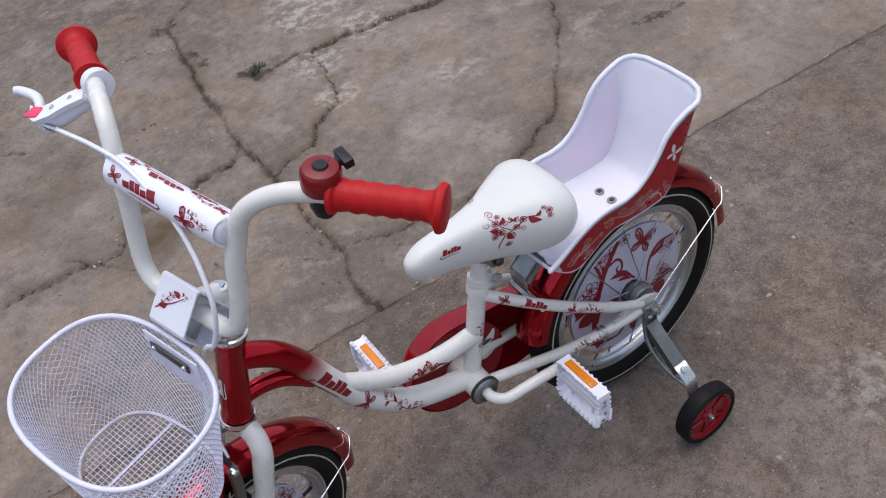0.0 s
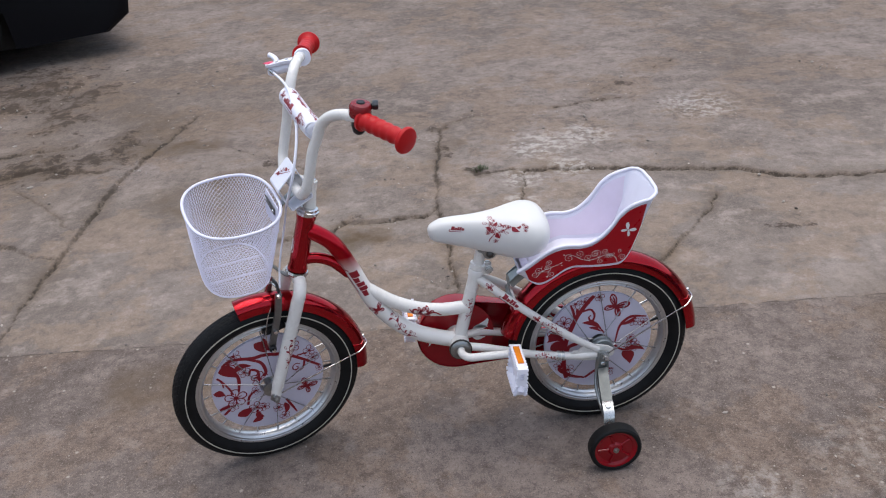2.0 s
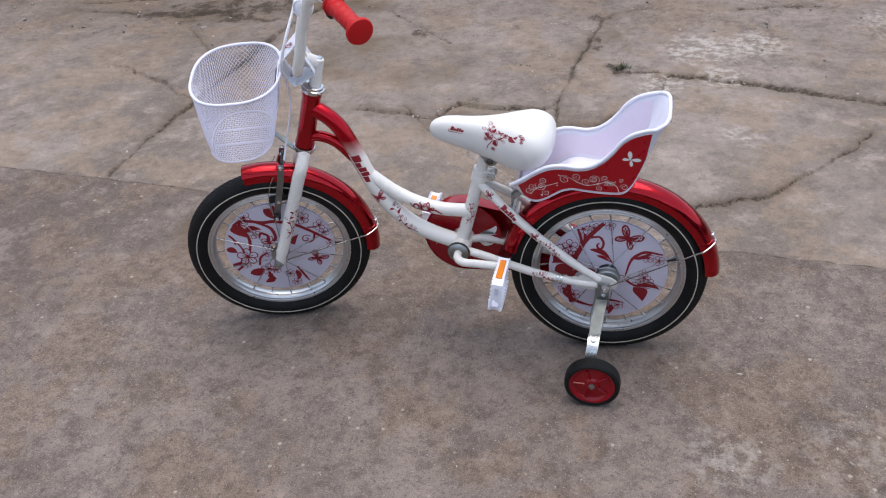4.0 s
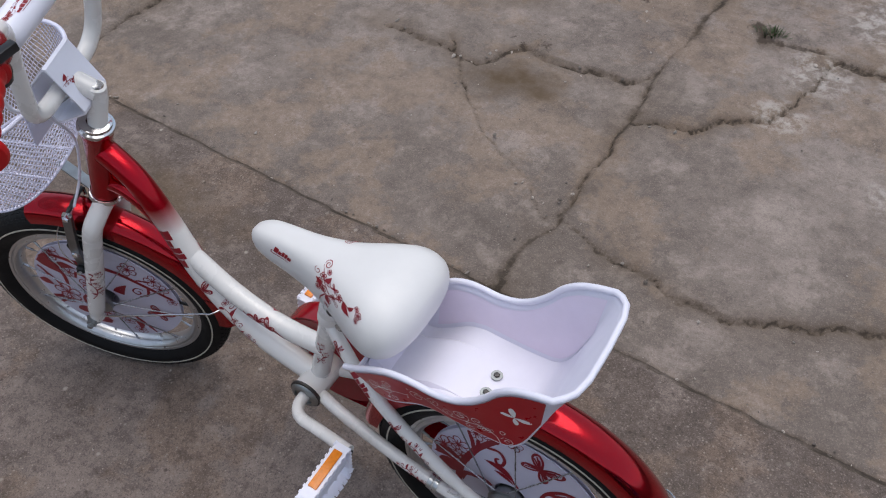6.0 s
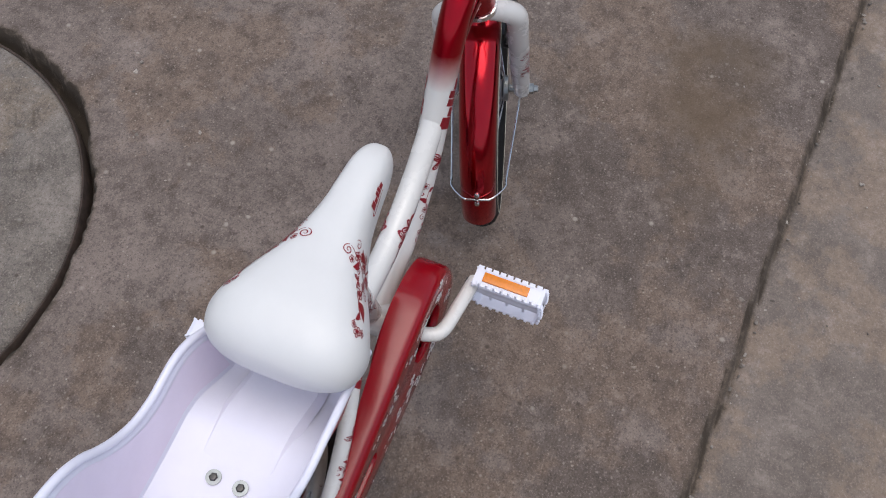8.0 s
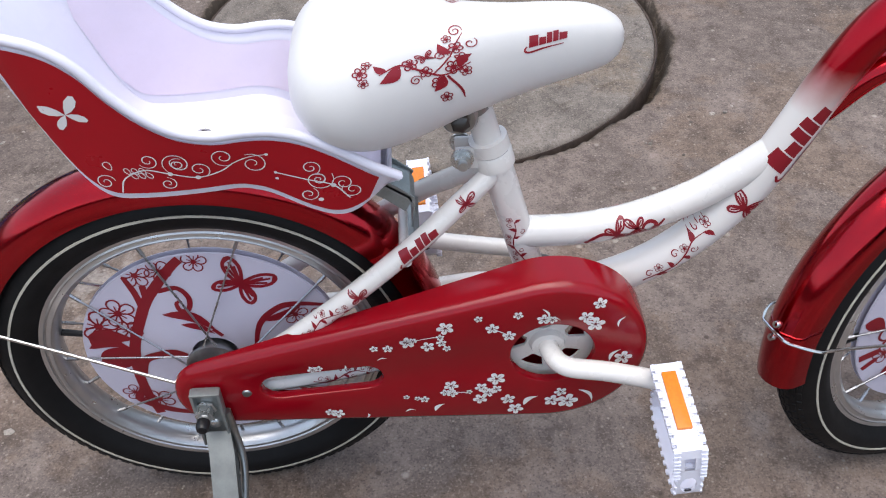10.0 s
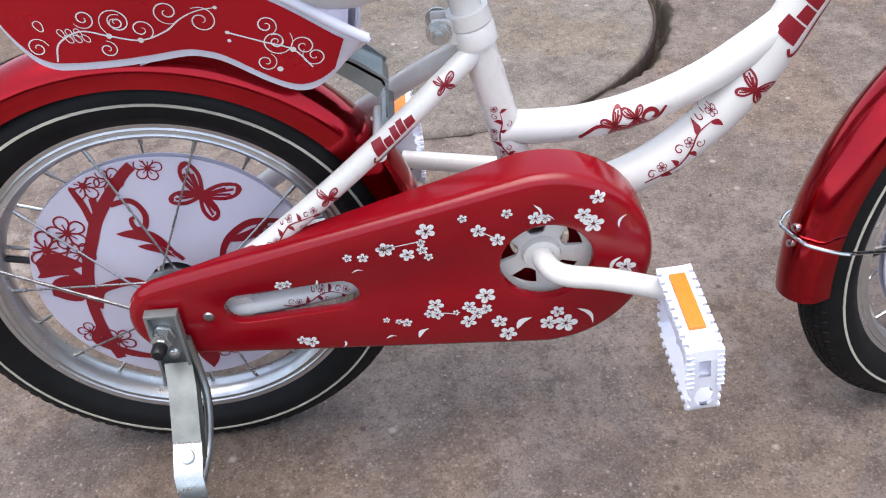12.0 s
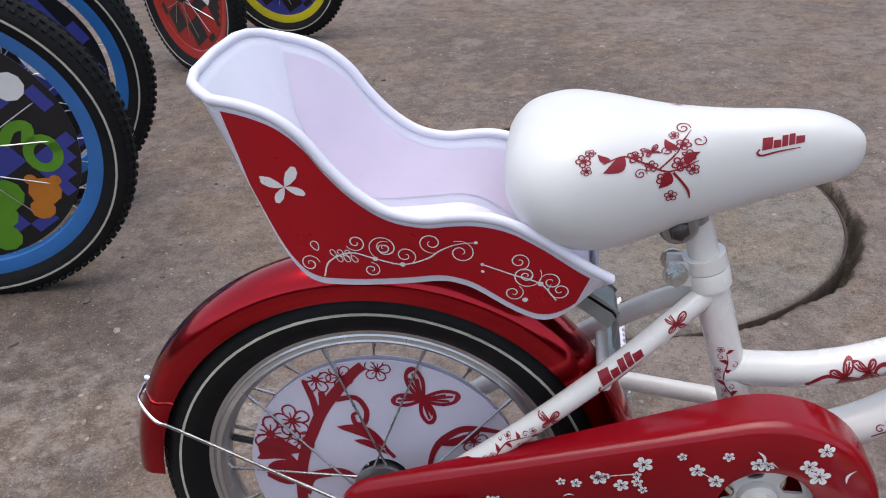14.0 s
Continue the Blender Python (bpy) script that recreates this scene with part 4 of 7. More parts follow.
rail = part("saddle_clamp", tube(bmesh.new(), [(0.258, -0.024, 0.494), (0.258, -0.021, 0.494), (0.258, 0.021, 0.494), (0.258, 0.024, 0.494)], [0.013, 0.0155, 0.0155, 0.013], 24), ZINC, bike, "zinc saddle rail clamp")
part("clamp_band", lathe(bmesh.new(), [(0.0125, -0.009), (0.0175, -0.009), (0.0175, 0.009), (0.0125, 0.009)], (0.266, 0, 0.499), aim=SEAT_DIR, seg=24), ZINC, rail)
for s in (1, -1):
    part("clamp_nut", solid([(0, 0.010), (0.0055, 0.009), (0.0085, 0.006), (0.0085, 0), (0, 0)], (0.258, s * 0.024, 0.494), (0, s, 0), 6), DARK_STEEL, rail)
    part("saddle_rail", tube(bmesh.new(), catmull([(0.20, s * 0.024, 0.510), (0.255, s * 0.022, 0.503), (0.33, s * 0.012, 0.528)], 4), 0.0035, 8), ZINC, rail)

# cranks and pedals
PEDAL_L, PEDAL_R = Vector((0.224, 0.148, 0.257)), Vector((0.447, -0.152, 0.2262))
crank_l = part("crank", tube(bmesh.new(), catmull([BB + Vector((0, 0.036, 0)), BB + Vector((-0.002, 0.058, 0.0)), BB + Vector((-0.018, 0.075, 0.001)), BB + Vector((-0.055, 0.081, 0.004)), Vector((0.220, 0.090, 0.263))], 6), [0.0095] * 18 + [0.0095, 0.0095, 0.0095, 0.0095, 0.0095, 0.009, 0.009], 16), WHITE_PAINT, bike, "white bent steel crank arm")
crank_r = part("crank", tube(bmesh.new(), catmull([BB + Vector((0, -0.050, 0)), BB + Vector((0.002, -0.075, 0.0)), BB + Vector((0.015, -0.092, -0.001)), BB + Vector((0.055, -0.098, -0.005)), Vector((0.449, -0.102, 0.234))], 6), [0.0098] * 25, 16), WHITE_PAINT, bike, "white bent steel crank arm")
part("axle_cap", solid([(0, 0.012), (0.005, 0.011), (0.0066, 0.008), (0.0066, 0), (0, 0)], REAR + Vector((0, -0.101, 0)), (0, -1, 0), 16), BLACK_PLASTIC, bike, "black axle cap")
cup = part("crank_cup", lathe(bmesh.new(), [(0.008, 0.034), (0.0245, 0.034), (0.0245, 0.040), (0.022, 0.043), (0.016, 0.0445), (0.0155, 0.041), (0.008, 0.041)], BB, seg=36), ZINC, bike, "zinc-plated bearing cup")
part("seal_ring", lathe(bmesh.new(), [(0.0238, 0.0345), (0.0268, 0.0345), (0.0268, 0.0385), (0.0238, 0.0395)], BB, seg=36), DARK_STEEL, cup, "dark ring round the cup")


def build_pedal(c, s, tilt, parent):
    """A toothed band standing on edge, rounded at its outer foot, with a square and a round window in its outer end."""
    m = Matrix.Translation(c) @ Matrix.Rotation(radians(tilt), 4, 'Y')
    lx, ly, lz, th = 0.0112, 0.049, 0.0370, 0.0032
    line = [(-ly, lz), (-ly * 0.5, lz), (0, lz), (ly * 0.5, lz), (ly - 0.006, lz), (ly - 0.001, lz - 0.002)]
    line += [(ly + 0.0015 * math.sin(k * 42), lz - k) for k in (0.012, 0.029, 0.041, 0.045, 0.052, 0.059, 0.063)]
    line += [(ly - 0.010 + 0.010 * math.cos(radians(a)), -lz + 0.009 + 0.009 * math.sin(radians(a))) for a in (-15, -45, -75)]
    line += [(0, -lz), (-ly * 0.5, -lz), (-ly + 0.010, -lz), (-ly, -lz + 0.012), (-ly, 0.0)]
    arch = {6: 0.0046, 7: 0.0046, 8: 0.0030, 9: 0.0064, 10: 0.0078, 11: 0.0064, 12: 0.0030}
    n = len(line)
    bm = bmesh.new()
    rings = []
    for k, (y, z) in enumerate(line):
        (y0, z0), (y1, z1) = line[k - 1], line[(k + 1) % n]
        t = Vector((0, y1 - y0, z1 - z0)).normalized()
        inward = Vector((0, t.z, -t.y))
        o = Vector((0, y, z))
        q = o + inward * th
        w = arch.get(k, 0.0058)
        rings.append([bm.verts.new((x, p.y * s, p.z)) for x, p in ((-lx, o), (-w, o), (w, o), (lx, o), (lx, q), (w, q), (-w, q), (-lx, q))])
    for k in range(n):
        a, b = rings[k], rings[(k + 1) % n]
        window = k in (6, 8, 9, 10, 11)
        for e in range(8):
            if not (window and e in (1, 5)):
                f = (e + 1) % 8
                bm.faces.new((a[e], a[f], b[f], b[e]))
        if window:
            bm.faces.new((a[1], b[1], b[6], a[6])), bm.faces.new((a[2], b[2], b[5], a[5]))
    # rounded teeth at even steps along both edges of the band
    run, due = 0.0, 0.004
    for k in range(n):
        (y0, z0), (y1, z1) = line[k], line[(k + 1) % n]
        length = math.hypot(y1 - y0, z1 - z0)
        turn = Matrix.Rotation(math.atan2((z1 - z0), (y1 - y0) * s), 3, 'X')
        while due < run + length:
            f = (due - run) / length
            y, z = y0 + (y1 - y0) * f, z0 + (z1 - z0) * f
            for sx in (1, -1):
                box(bm, (sx * (lx + 0.0006), y * s * 0.985, z * 0.975), (0.0030, 0.0050, 0.0042), turn, 0.0014)
            due += 0.0105
        run += length
    box(bm, (0, 0, 0.012), (0.018, 2 * ly - 0.012, 0.010), None, 0.003)
    tube(bm, [(0, -ly + 0.002, 0), (0, ly - 0.002, 0)], 0.0085, 14)
    for y in (-0.024, 0.0, 0.024):
        box(bm, (0, y, -0.012), (0.006, 0.004, 0.036), None, 0.001)
    box(bm, (0, -0.006 * s, -0.016), (0.007, 0.060, 0.004), None, 0.001)
    bmesh.ops.recalc_face_normals(bm, faces=bm.faces)
    pedal = part("pedal", bm, WHITE_PLASTIC, bike, "white plastic toothed pedal", m, smooth=False)
    part("reflector", box(bmesh.new(), (0, -s * 0.005, lz + 0.0012), (0.0135, 0.064, 0.004), None, 0.001), ORANGE, pedal, "orange pedal reflector")
    part("pedal_axle", rod((0, -s * 0.062, 0), (0, -s * 0.045, 0), 0.007, 12), BLACK_PLASTIC, pedal, "black pedal spindle")


build_pedal(PEDAL_L, 1, -6, crank_l), build_pedal(PEDAL_R, -1, -6, crank_r)

# chain case
C1, R1, C2, R2 = (0.340, 0.2495), 0.0950, (0.014, 0.2175), 0.0450


def case_outline(inset, n=64):
    """The rounded tapering outline, cut back by inset."""
    out = []
    dx, dz = C1[0] - C2[0], C1[1] - C2[1]
    d = math.hypot(dx, dz)
    base = math.atan2(dz, dx)
    off = math.acos((R1 - R2) / d)
    for k in range(n):
        a = base - (math.pi - off) + 2 * (math.pi - off) * k / (n - 1)
        out.append((C1[0] + (R1 - inset) * math.cos(a), C1[1] + (R1 - inset) * math.sin(a)))
    for k in range(n // 2):
        a = base + (math.pi - off) + 2 * off * k / (n // 2 - 1)
        out.append((C2[0] + (R2 - inset) * math.cos(a), C2[1] + (R2 - inset) * math.sin(a)))
    return out


def slot_outline(grow, n=12):
    (ax, az), (bx, bz), r = (0.072, 0.2265), (0.160, 0.2345), 0.0158 + grow
    base = math.atan2(bz - az, bx - ax)
    out = []
    for (cx, cz), s in (((bx, bz), -90), ((ax, az), 90)):
        for k in range(n):
            a = base + radians(s + 180 * k / (n - 1))
            out.append((cx + r * math.cos(a), cz + r * math.sin(a)))
    return out


def build_case():
    bm = bmesh.new()

    def ring(pts, y):
        return [bm.verts.new((x, y, z)) for x, z in pts]

    def hole(grow, n=40):
        return [(0.341 + (0.0405 + grow) * math.cos(2 * math.pi * k / n), 0.2545 + (0.0405 + grow) * math.sin(2 * math.pi * k / n)) for k in range(n)]

    def lip(x, z, y):
        # the top of the shell is cut away round the seat stay
        above = z - (C2[1] + (x - C2[0]) * (C1[1] - C2[1]) / (C1[0] - C2[0]))
        k = min(1, max(0, (0.190 - x) / 0.035)) * min(1, max(0, above / 0.020))
        return y + (min(y, -0.066) - y) * k

    rings = [[bm.verts.new((x, lip(x, z, y), z)) for x, z in case_outline(i)] for i, y in ((0.0015, -0.034), (0.0, -0.034), (0.0, -0.066), (0.0015, -0.0715), (0.005, -0.0755), (0.009, -0.0770))]
    for a, b in zip(rings[:-1], rings[1:]):
        bridge(bm, a, b)
    inner = []
    for f in (hole, slot_outline):
        hs = [ring(f(g), y) for g, y in ((0.003, -0.0770), (0.0008, -0.0762), (0.0, -0.0745), (0.0, -0.068))]
        for a, b in zip(hs[:-1], hs[1:]):
            bridge(bm, a, b)
        inner.append(hs[0])
    edges = []
    for loop in [rings[-1]] + inner:
        for k in range(len(loop)):
            e = bm.edges.get((loop[k], loop[(k + 1) % len(loop)]))
            edges.append(e)
    bmesh.ops.triangle_fill(bm, use_beauty=True, use_dissolve=False, edges=edges)
    return part("chain_case", bm, RED_PLASTIC, bike, "glossy red plastic chain case with white blossom print")


case = build_case()
bm = bmesh.new()
n = 60
ring_o = [bm.verts.new((BB.x + 0.052 * math.cos(2 * math.pi * k / n), -0.060, BB.z + 0.052 * math.sin(2 * math.pi * k / n))) for k in range(n)]
edges = []


def loop_edges(vs):
    return [bm.edges.new((vs[k], vs[(k + 1) % len(vs)])) for k in range(len(vs))]


edges += loop_edges(ring_o)
for j in range(5):
    a0 = 2 * math.pi * j / 5 + 0.5
    big = []
    for k in range(10):
        a = a0 - 0.36 + 0.72 * k / 9
        big.append((0.037, a))
    big += [(0.022, a0 + 0.25), (0.020, a0), (0.022, a0 - 0.25)]
    edges += loop_edges([bm.verts.new((BB.x + r * math.cos(a), -0.060, BB.z + r * math.sin(a))) for r, a in big])
bmesh.ops.triangle_fill(bm, use_beauty=True, use_dissolve=False, edges=edges)
ext = bmesh.ops.extrude_face_region(bm, geom=list(bm.faces))
for v in ext['geom']:
    if isinstance(v, bmesh.types.BMVert):
        v.co.y += 0.003
part("chainring", bm, WHITE_PAINT, bike, "white chainring behind the case opening", smooth=False)
part("crank_boss", lathe(bmesh.new(), [(0.006, -0.066), (0.016, -0.066), (0.018, -0.060), (0.006, -0.060)], BB, seg=28), WHITE_PAINT, bike, "white crank boss")
case_back = part("case_back", lathe(bmesh.new(), [(0.027, -0.0335), (0.0915, -0.0335), (0.0915, -0.0365), (0.027, -0.0365)], (C1[0], 0, C1[1]), seg=64), RED_PLASTIC, case, "red case back with pale leaf print")
part("case_screw", solid([(0, 0.002), (0.004, 0.0015), (0.005, 0)], (0.041, -0.077, 0.2215), (0, -1, 0), 14), ZINC, case, "small zinc screw")


# stabilisers
def build_stabiliser(s):
    bm = bmesh.new()
    X = Vector((1, 0, 0))
    o = 0.0 if s > 0 else 0.016
    w, top, deep = (0.023, 0.2200, 0.006) if s > 0 else (0.026, 0.2375, 0.010)
    tall = top - 0.160
    box(bm, (0.004, s * (0.0655 + o), 0.160 + tall / 2), (w, 0.004, tall), None, 0.001)
    for e in (-w / 2, w / 2):
        box(bm, (0.004 + e, s * (0.0655 + deep / 2 + o), 0.160 + tall / 2), (0.003, deep, tall), None, 0.0008)
    box(bm, (0.004, s * (0.0655 + deep / 2 + o), top), (w + 0.003, deep, 0.003), None, 0.0008)
    bracket = part("stabiliser", bm, GALV, bike, "zinc-plated stabiliser bracket")
    bm = bmesh.new()
    path = [(0.006, s * (0.072 + o), 0.178), (0.010, s * (0.098 + 0.5 * o), 0.166), (0.016, s * 0.158, 0.131)]
    hw = 0.0125
    plate(bm, path, None, X, Vector((0, s * 0.55, 0.83)), hw, 0.0016)
    for e in (hw - 0.0015, 0.0015 - hw):
        plate(bm, [Vector(p) + Vector((e, s * -0.004, -0.007)) for p in path], None, Vector((0, s * 0.55, 0.83)), X, 0.0075, 0.0015)
    part("arm", bm, DULL_ZINC, bracket, "bent steel channel arm")
    e = 0.004 + w / 2 + 0.002
    part("brace_rod", tube(bmesh.new(), catmull([(e, s * (0.068 + o), 0.205), (e + 0.003, s * (0.071 + o), 0.172), (e + 0.008, s * (0.086 + o), 0.142), (e + 0.006, s * (0.122 + 0.5 * o), 0.110), (e + 0.002, s * 0.165, 0.100), (e - 0.004, s * 0.180, 0.098)], 6), 0.0042, 10), ZINC, bracket, "bent zinc brace rod")
    bm = bmesh.new()
    plate(bm, [(0.0155, s * 0.149, 0.1395), (0.017, s * 0.173, 0.1245), (0.019, s * 0.181, 0.113), (0.019, s * 0.187, 0.080), (0.014, s * 0.189, 0.040)], None, X, Vector((0, s, 0.1)).normalized(), 0.0125, 0.0015)
    part("hanger", bm, BRIGHT_ZINC, bracket, "steel wheel hanger")
    part("bolt", solid([(0, 0.006), (0.006, 0.005), (0.007, 0), (0, 0)], (0.016, s * 0.160, 0.1335), (0, s * 0.52, 0.85), 14), BRIGHT_ZINC, bracket, "bright hanger bolt")
    part("bracket_rivet", solid([(0, 0.003), (0.004, 0.0025), (0.006, 0.0012), (0.0065, 0)], (0.004, s * (0.0675 + o), 0.186), (0, s, 0), 14), BRIGHT_ZINC, bracket)
    c = Vector((0.012, s * 0.207, 0.0525))
    wheel = part("stabiliser_wheel", lathe(bmesh.new(), [(0.006, -0.012), (0.020, -0.013), (0.0505, -0.012), (0.0505, 0.0135), (0.046, 0.0125), (0.040, 0.007), (0.018, 0.008), (0.014, 0.013), (0.006, 0.013)], c, aim=(0, s, 0), seg=48), RED_PLASTIC, bracket, "red plastic stabiliser wheel")
    part("tyre", lathe(bmesh.new(), [(0.050, -0.014), (0.056, -0.0160), (0.0605, -0.012), (0.0615, 0.0), (0.0605, 0.012), (0.056, 0.0160), (0.050, 0.014)], c, aim=(0, s, 0), seg=56), RUBBER, bracket, "solid black stabiliser tyre")
    for k in range(5):
        a = 2 * math.pi * k / 5
        d = Vector((math.cos(a), 0, math.sin(a)))
        part("rib", tube(bmesh.new(), [c + Vector((0, s * 0.0085, 0)) + d * 0.014, c + Vector((0, s * 0.0085, 0)) + d * 0.041], 0.003, 6), RED_PLASTIC, bracket)
    part("wheel_nut", solid([(0, 0.008), (0.004, 0.007), (0.0045, 0.004), (0.0075, 0.003), (0.0075, 0), (0, 0)], c + Vector((0, s * 0.013, 0)), (0, s, 0), 6), ZINC, bracket)


build_stabiliser(1), build_stabiliser(-1)

# doll seat
RIM = [(0.206, 0.470), (0.186, 0.483), (0.154, 0.507), (0.130, 0.522), (0.109, 0.528), (0.088, 0.528), (0.064, 0.526), (0.038, 0.532), (0.015, 0.548), (-0.004, 0.569), (-0.019, 0.590), (-0.038, 0.606), (-0.060, 0.615), (-0.083, 0.620)]
LOW = [(0.196, 0.460), (0.172, 0.438), (0.154, 0.432), (0.133, 0.441), (0.103, 0.461), (0.088, 0.467), (0.074, 0.469), (0.046, 0.466), (0.016, 0.464), (-0.010, 0.464), (-0.024, 0.466), (-0.036, 0.475), (-0.050, 0.500), (-0.072, 0.562)]
Y_RIM, Y_LOW = 0.0825, 0.068


def seat_curves():
    """Matching lower and upper points from the left front round the back to the right front."""
    rim = [Vector((x, Y_RIM - 0.012 * max(0, (x - 0.12) / 0.09), z)) for x, z in RIM]
    low = [Vector((x, Y_LOW - 0.010 * max(0, (x - 0.12) / 0.08), z - 0.003)) for x, z in LOW]
    rim, low = catmull(rim, 4), catmull(low, 4)
    back_rim = [Vector((-0.0920, 0.0765, 0.6235)), Vector((-0.1010, 0.0660, 0.626)), Vector((-0.1060, 0.046, 0.628)), Vector((-0.1075, 0.0, 0.629))]
    back_low = [Vector((-0.0728, 0.0650, 0.5605)), Vector((-0.0742, 0.0560, 0.5640)), Vector((-0.0755, 0.032, 0.5670)), Vector((-0.0762, 0.0, 0.5690))]
    rim += back_rim
    low += back_low
    flip = lambda p: Vector((p.x, -p.y, p.z))  # noqa: E731
    return low + [flip(p) for p in low[-2::-1]], rim + [flip(p) for p in rim[-2::-1]]


def build_doll_seat():
    low, rim = seat_curves()
    bm = bmesh.new()
    rows = []
    for f in (0.0, 0.12, 0.3, 0.55, 0.8, 1.0):
        rows.append([bm.verts.new(a.lerp(b, f)) for a, b in zip(low, rim)])
    for a, b in zip(rows[:-1], rows[1:]):
        bridge(bm, a, b, False)
    n = len(low)
    half = n // 2
    prev = None
    for i in range(half + 1):
        j = n - 1 - i
        a, b = rows[0][i], rows[0][j]
        mid = []
        if i < half:
            for k in range(1, 8):
                f = k / 8
                p = a.co.lerp(b.co, f)
                p.z -= 0.004 * math.sin(math.pi * f) ** 0.3 * min(1, max(0, (p.x + 0.045) / 0.05))
                mid.append(bm.verts.new(p))
            row = [a] + mid + [b]
        else:
            row = [a]
        if prev is not None:
            if len(row) == len(prev):
                bridge(bm, prev, row, False)
            else:
                for k in range(len(prev) - 1):
                    bm.faces.new((prev[k], prev[k + 1], row[0]))
        prev = row
    seat = part("doll_seat", bm, SEAT_PLASTIC, bike, "white plastic doll seat with red printed sides", Matrix.Translation((0, 0.008, 0)))
    sol = seat.modifiers.new("wall", 'SOLIDIFY')
    sol.thickness, sol.offset = 0.003, 0.0
    line = [Vector(p) for p in rim]
    part("rim_bead", tube(bmesh.new(), line, 0.0042, 10), SEAT_PLASTIC, seat, "rounded white rim")
    front = [rim[0], low[0], (low[0] + low[-1]) / 2 + Vector((0, 0, -0.004)), low[-1], rim[-1]]
    part("front_bead", tube(bmesh.new(), front, 0.003, 8), SEAT_PLASTIC, seat)
    for s in (1, -1):
        part("bolt", solid([(0, 0.0035), (0.0035, 0.003), (0.0045, 0.0015), (0.0040, 0.0012)], (0.033, s * 0.0145, 0.4612), (0, 0, 1), 6), DARK_STEEL, seat, "steel screw")
        part("washer", lathe(bmesh.new(), [(0.004, 0.0), (0.0078, 0.0), (0.0078, 0.0020), (0.004, 0.0020)], (0.033, s * 0.0145, 0.4602), aim=(0, 0, 1), seg=20), ZINC, seat, "zinc washer")
    # red side stickers with a white margin
    for s in (1, -1):
        bm = bmesh.new()
        a_row, b_row = [], []
        m = len(catmull([Vector((x, 0, z)) for x, z in RIM], 4))
        for i in range(3, m - 1):
            lo, hi = (low[i], rim[i]) if s > 0 else (low[n - 1 - i], rim[n - 1 - i])
            h = (hi - lo).length
            out = Vector((0, s * 0.0030, 0))
            a_row.append(bm.verts.new(lo.lerp(hi, min(0.4, 0.0060 / h)) + out))
            b_row.append(bm.verts.new(lo.lerp(hi, max(0.5, 1 - 0.0075 / h)) + out))
        bridge(bm, a_row, b_row, False)
        part("side_panel", bm, PANEL_RED, seat, "glossy red printed side sticker")
    bm = bmesh.new()
    ch = [(0.190, 0.459), (0.165, 0.4375), (0.150, 0.437), (0.128, 0.449), (0.103, 0.4615), (0.080, 0.4640), (0.055, 0.4600), (0.030, 0.4530)]
    rows = []
    for x, z in ch:
        rows.append([bm.verts.new((x, y, z + h)) for y, h in ((0.044, -0.006), (0.036, 0.0025), (0.0, 0.003), (-0.036, 0.0025), (-0.044, -0.006))])
    for p, q in zip(rows[:-1], rows[1:]):
        bridge(bm, p, q, False)
    part("raised_channel", bm, SEAT_PLASTIC, seat)
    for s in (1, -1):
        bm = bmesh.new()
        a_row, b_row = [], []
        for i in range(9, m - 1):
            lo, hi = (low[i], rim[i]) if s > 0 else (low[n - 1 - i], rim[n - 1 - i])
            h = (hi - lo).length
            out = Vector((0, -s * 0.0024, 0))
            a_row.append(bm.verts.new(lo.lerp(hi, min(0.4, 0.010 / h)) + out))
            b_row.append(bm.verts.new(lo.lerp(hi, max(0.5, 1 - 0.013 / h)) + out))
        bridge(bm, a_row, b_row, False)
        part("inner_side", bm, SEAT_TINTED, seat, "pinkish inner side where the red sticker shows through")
    # strap slots in the back
    for y in (-0.036,):
        p = Vector((-0.0905, y, 0.588))
        part("strap_slot", box(bmesh.new(), p + Vector((0.0035, 0, 0)), (0.0012, 0.0036, 0.020), Matrix.Rotation(radians(-20), 3, 'Y'), 0.0), DARK_STEEL, seat, "narrow strap slot")
    return seat


doll_seat = build_doll_seat()
bm = bmesh.new()
Yv = Vector((0, 1, 0))
plate(bm, [(0.170, 0, 0.440), (0.190, 0, 0.428), (0.212, 0, 0.412), (0.216, 0, 0.400), (0.212, 0, 0.372)], None, Yv, Vector((0.5, 0, 0.86)), 0.020, 0.0012)
for e in (0.019, -0.019):
    plate(bm, [(0.176, e, 0.432), (0.196, e, 0.418), (0.212, e, 0.404)], None, Vector((-0.5, 0, -0.86)), Yv, 0.009, 0.001)
bracket = part("seat_bracket", bm, GALV, bike, "zinc-plated seat bracket", smooth=False)
part("bracket_bolt", tube(bmesh.new(), [(0.214, -0.030, 0.372), (0.214, 0.030, 0.372)], 0.006, 6), ZINC, bracket)

# basket
B_TOP, B_LOW = (0.797, 0.687), (0.820, 0.529)


def basket_point(u, v):
    """u round the basket from the back, v from the bottom (0) to the rim (1)."""
    a = 2 * math.pi * u
    c, s = math.cos(a), math.sin(a)
    e = 0.78
    sx, sy = math.copysign(abs(c) ** e, c), math.copysign(abs(s) ** e, s)
    g = v ** 0.8
    hx, hy = 0.070 + 0.027 * g, 0.103 + 0.029 * g
    cx = B_LOW[0] + (B_TOP[0] - B_LOW[0]) * v
    back = 0.97 if sx < 0 else 1.0
    return Vector((cx + hx * sx * back + 0.004 + 0.005 * g, hy * sy, B_LOW[1] + (B_TOP[1] - B_LOW[1]) * v))


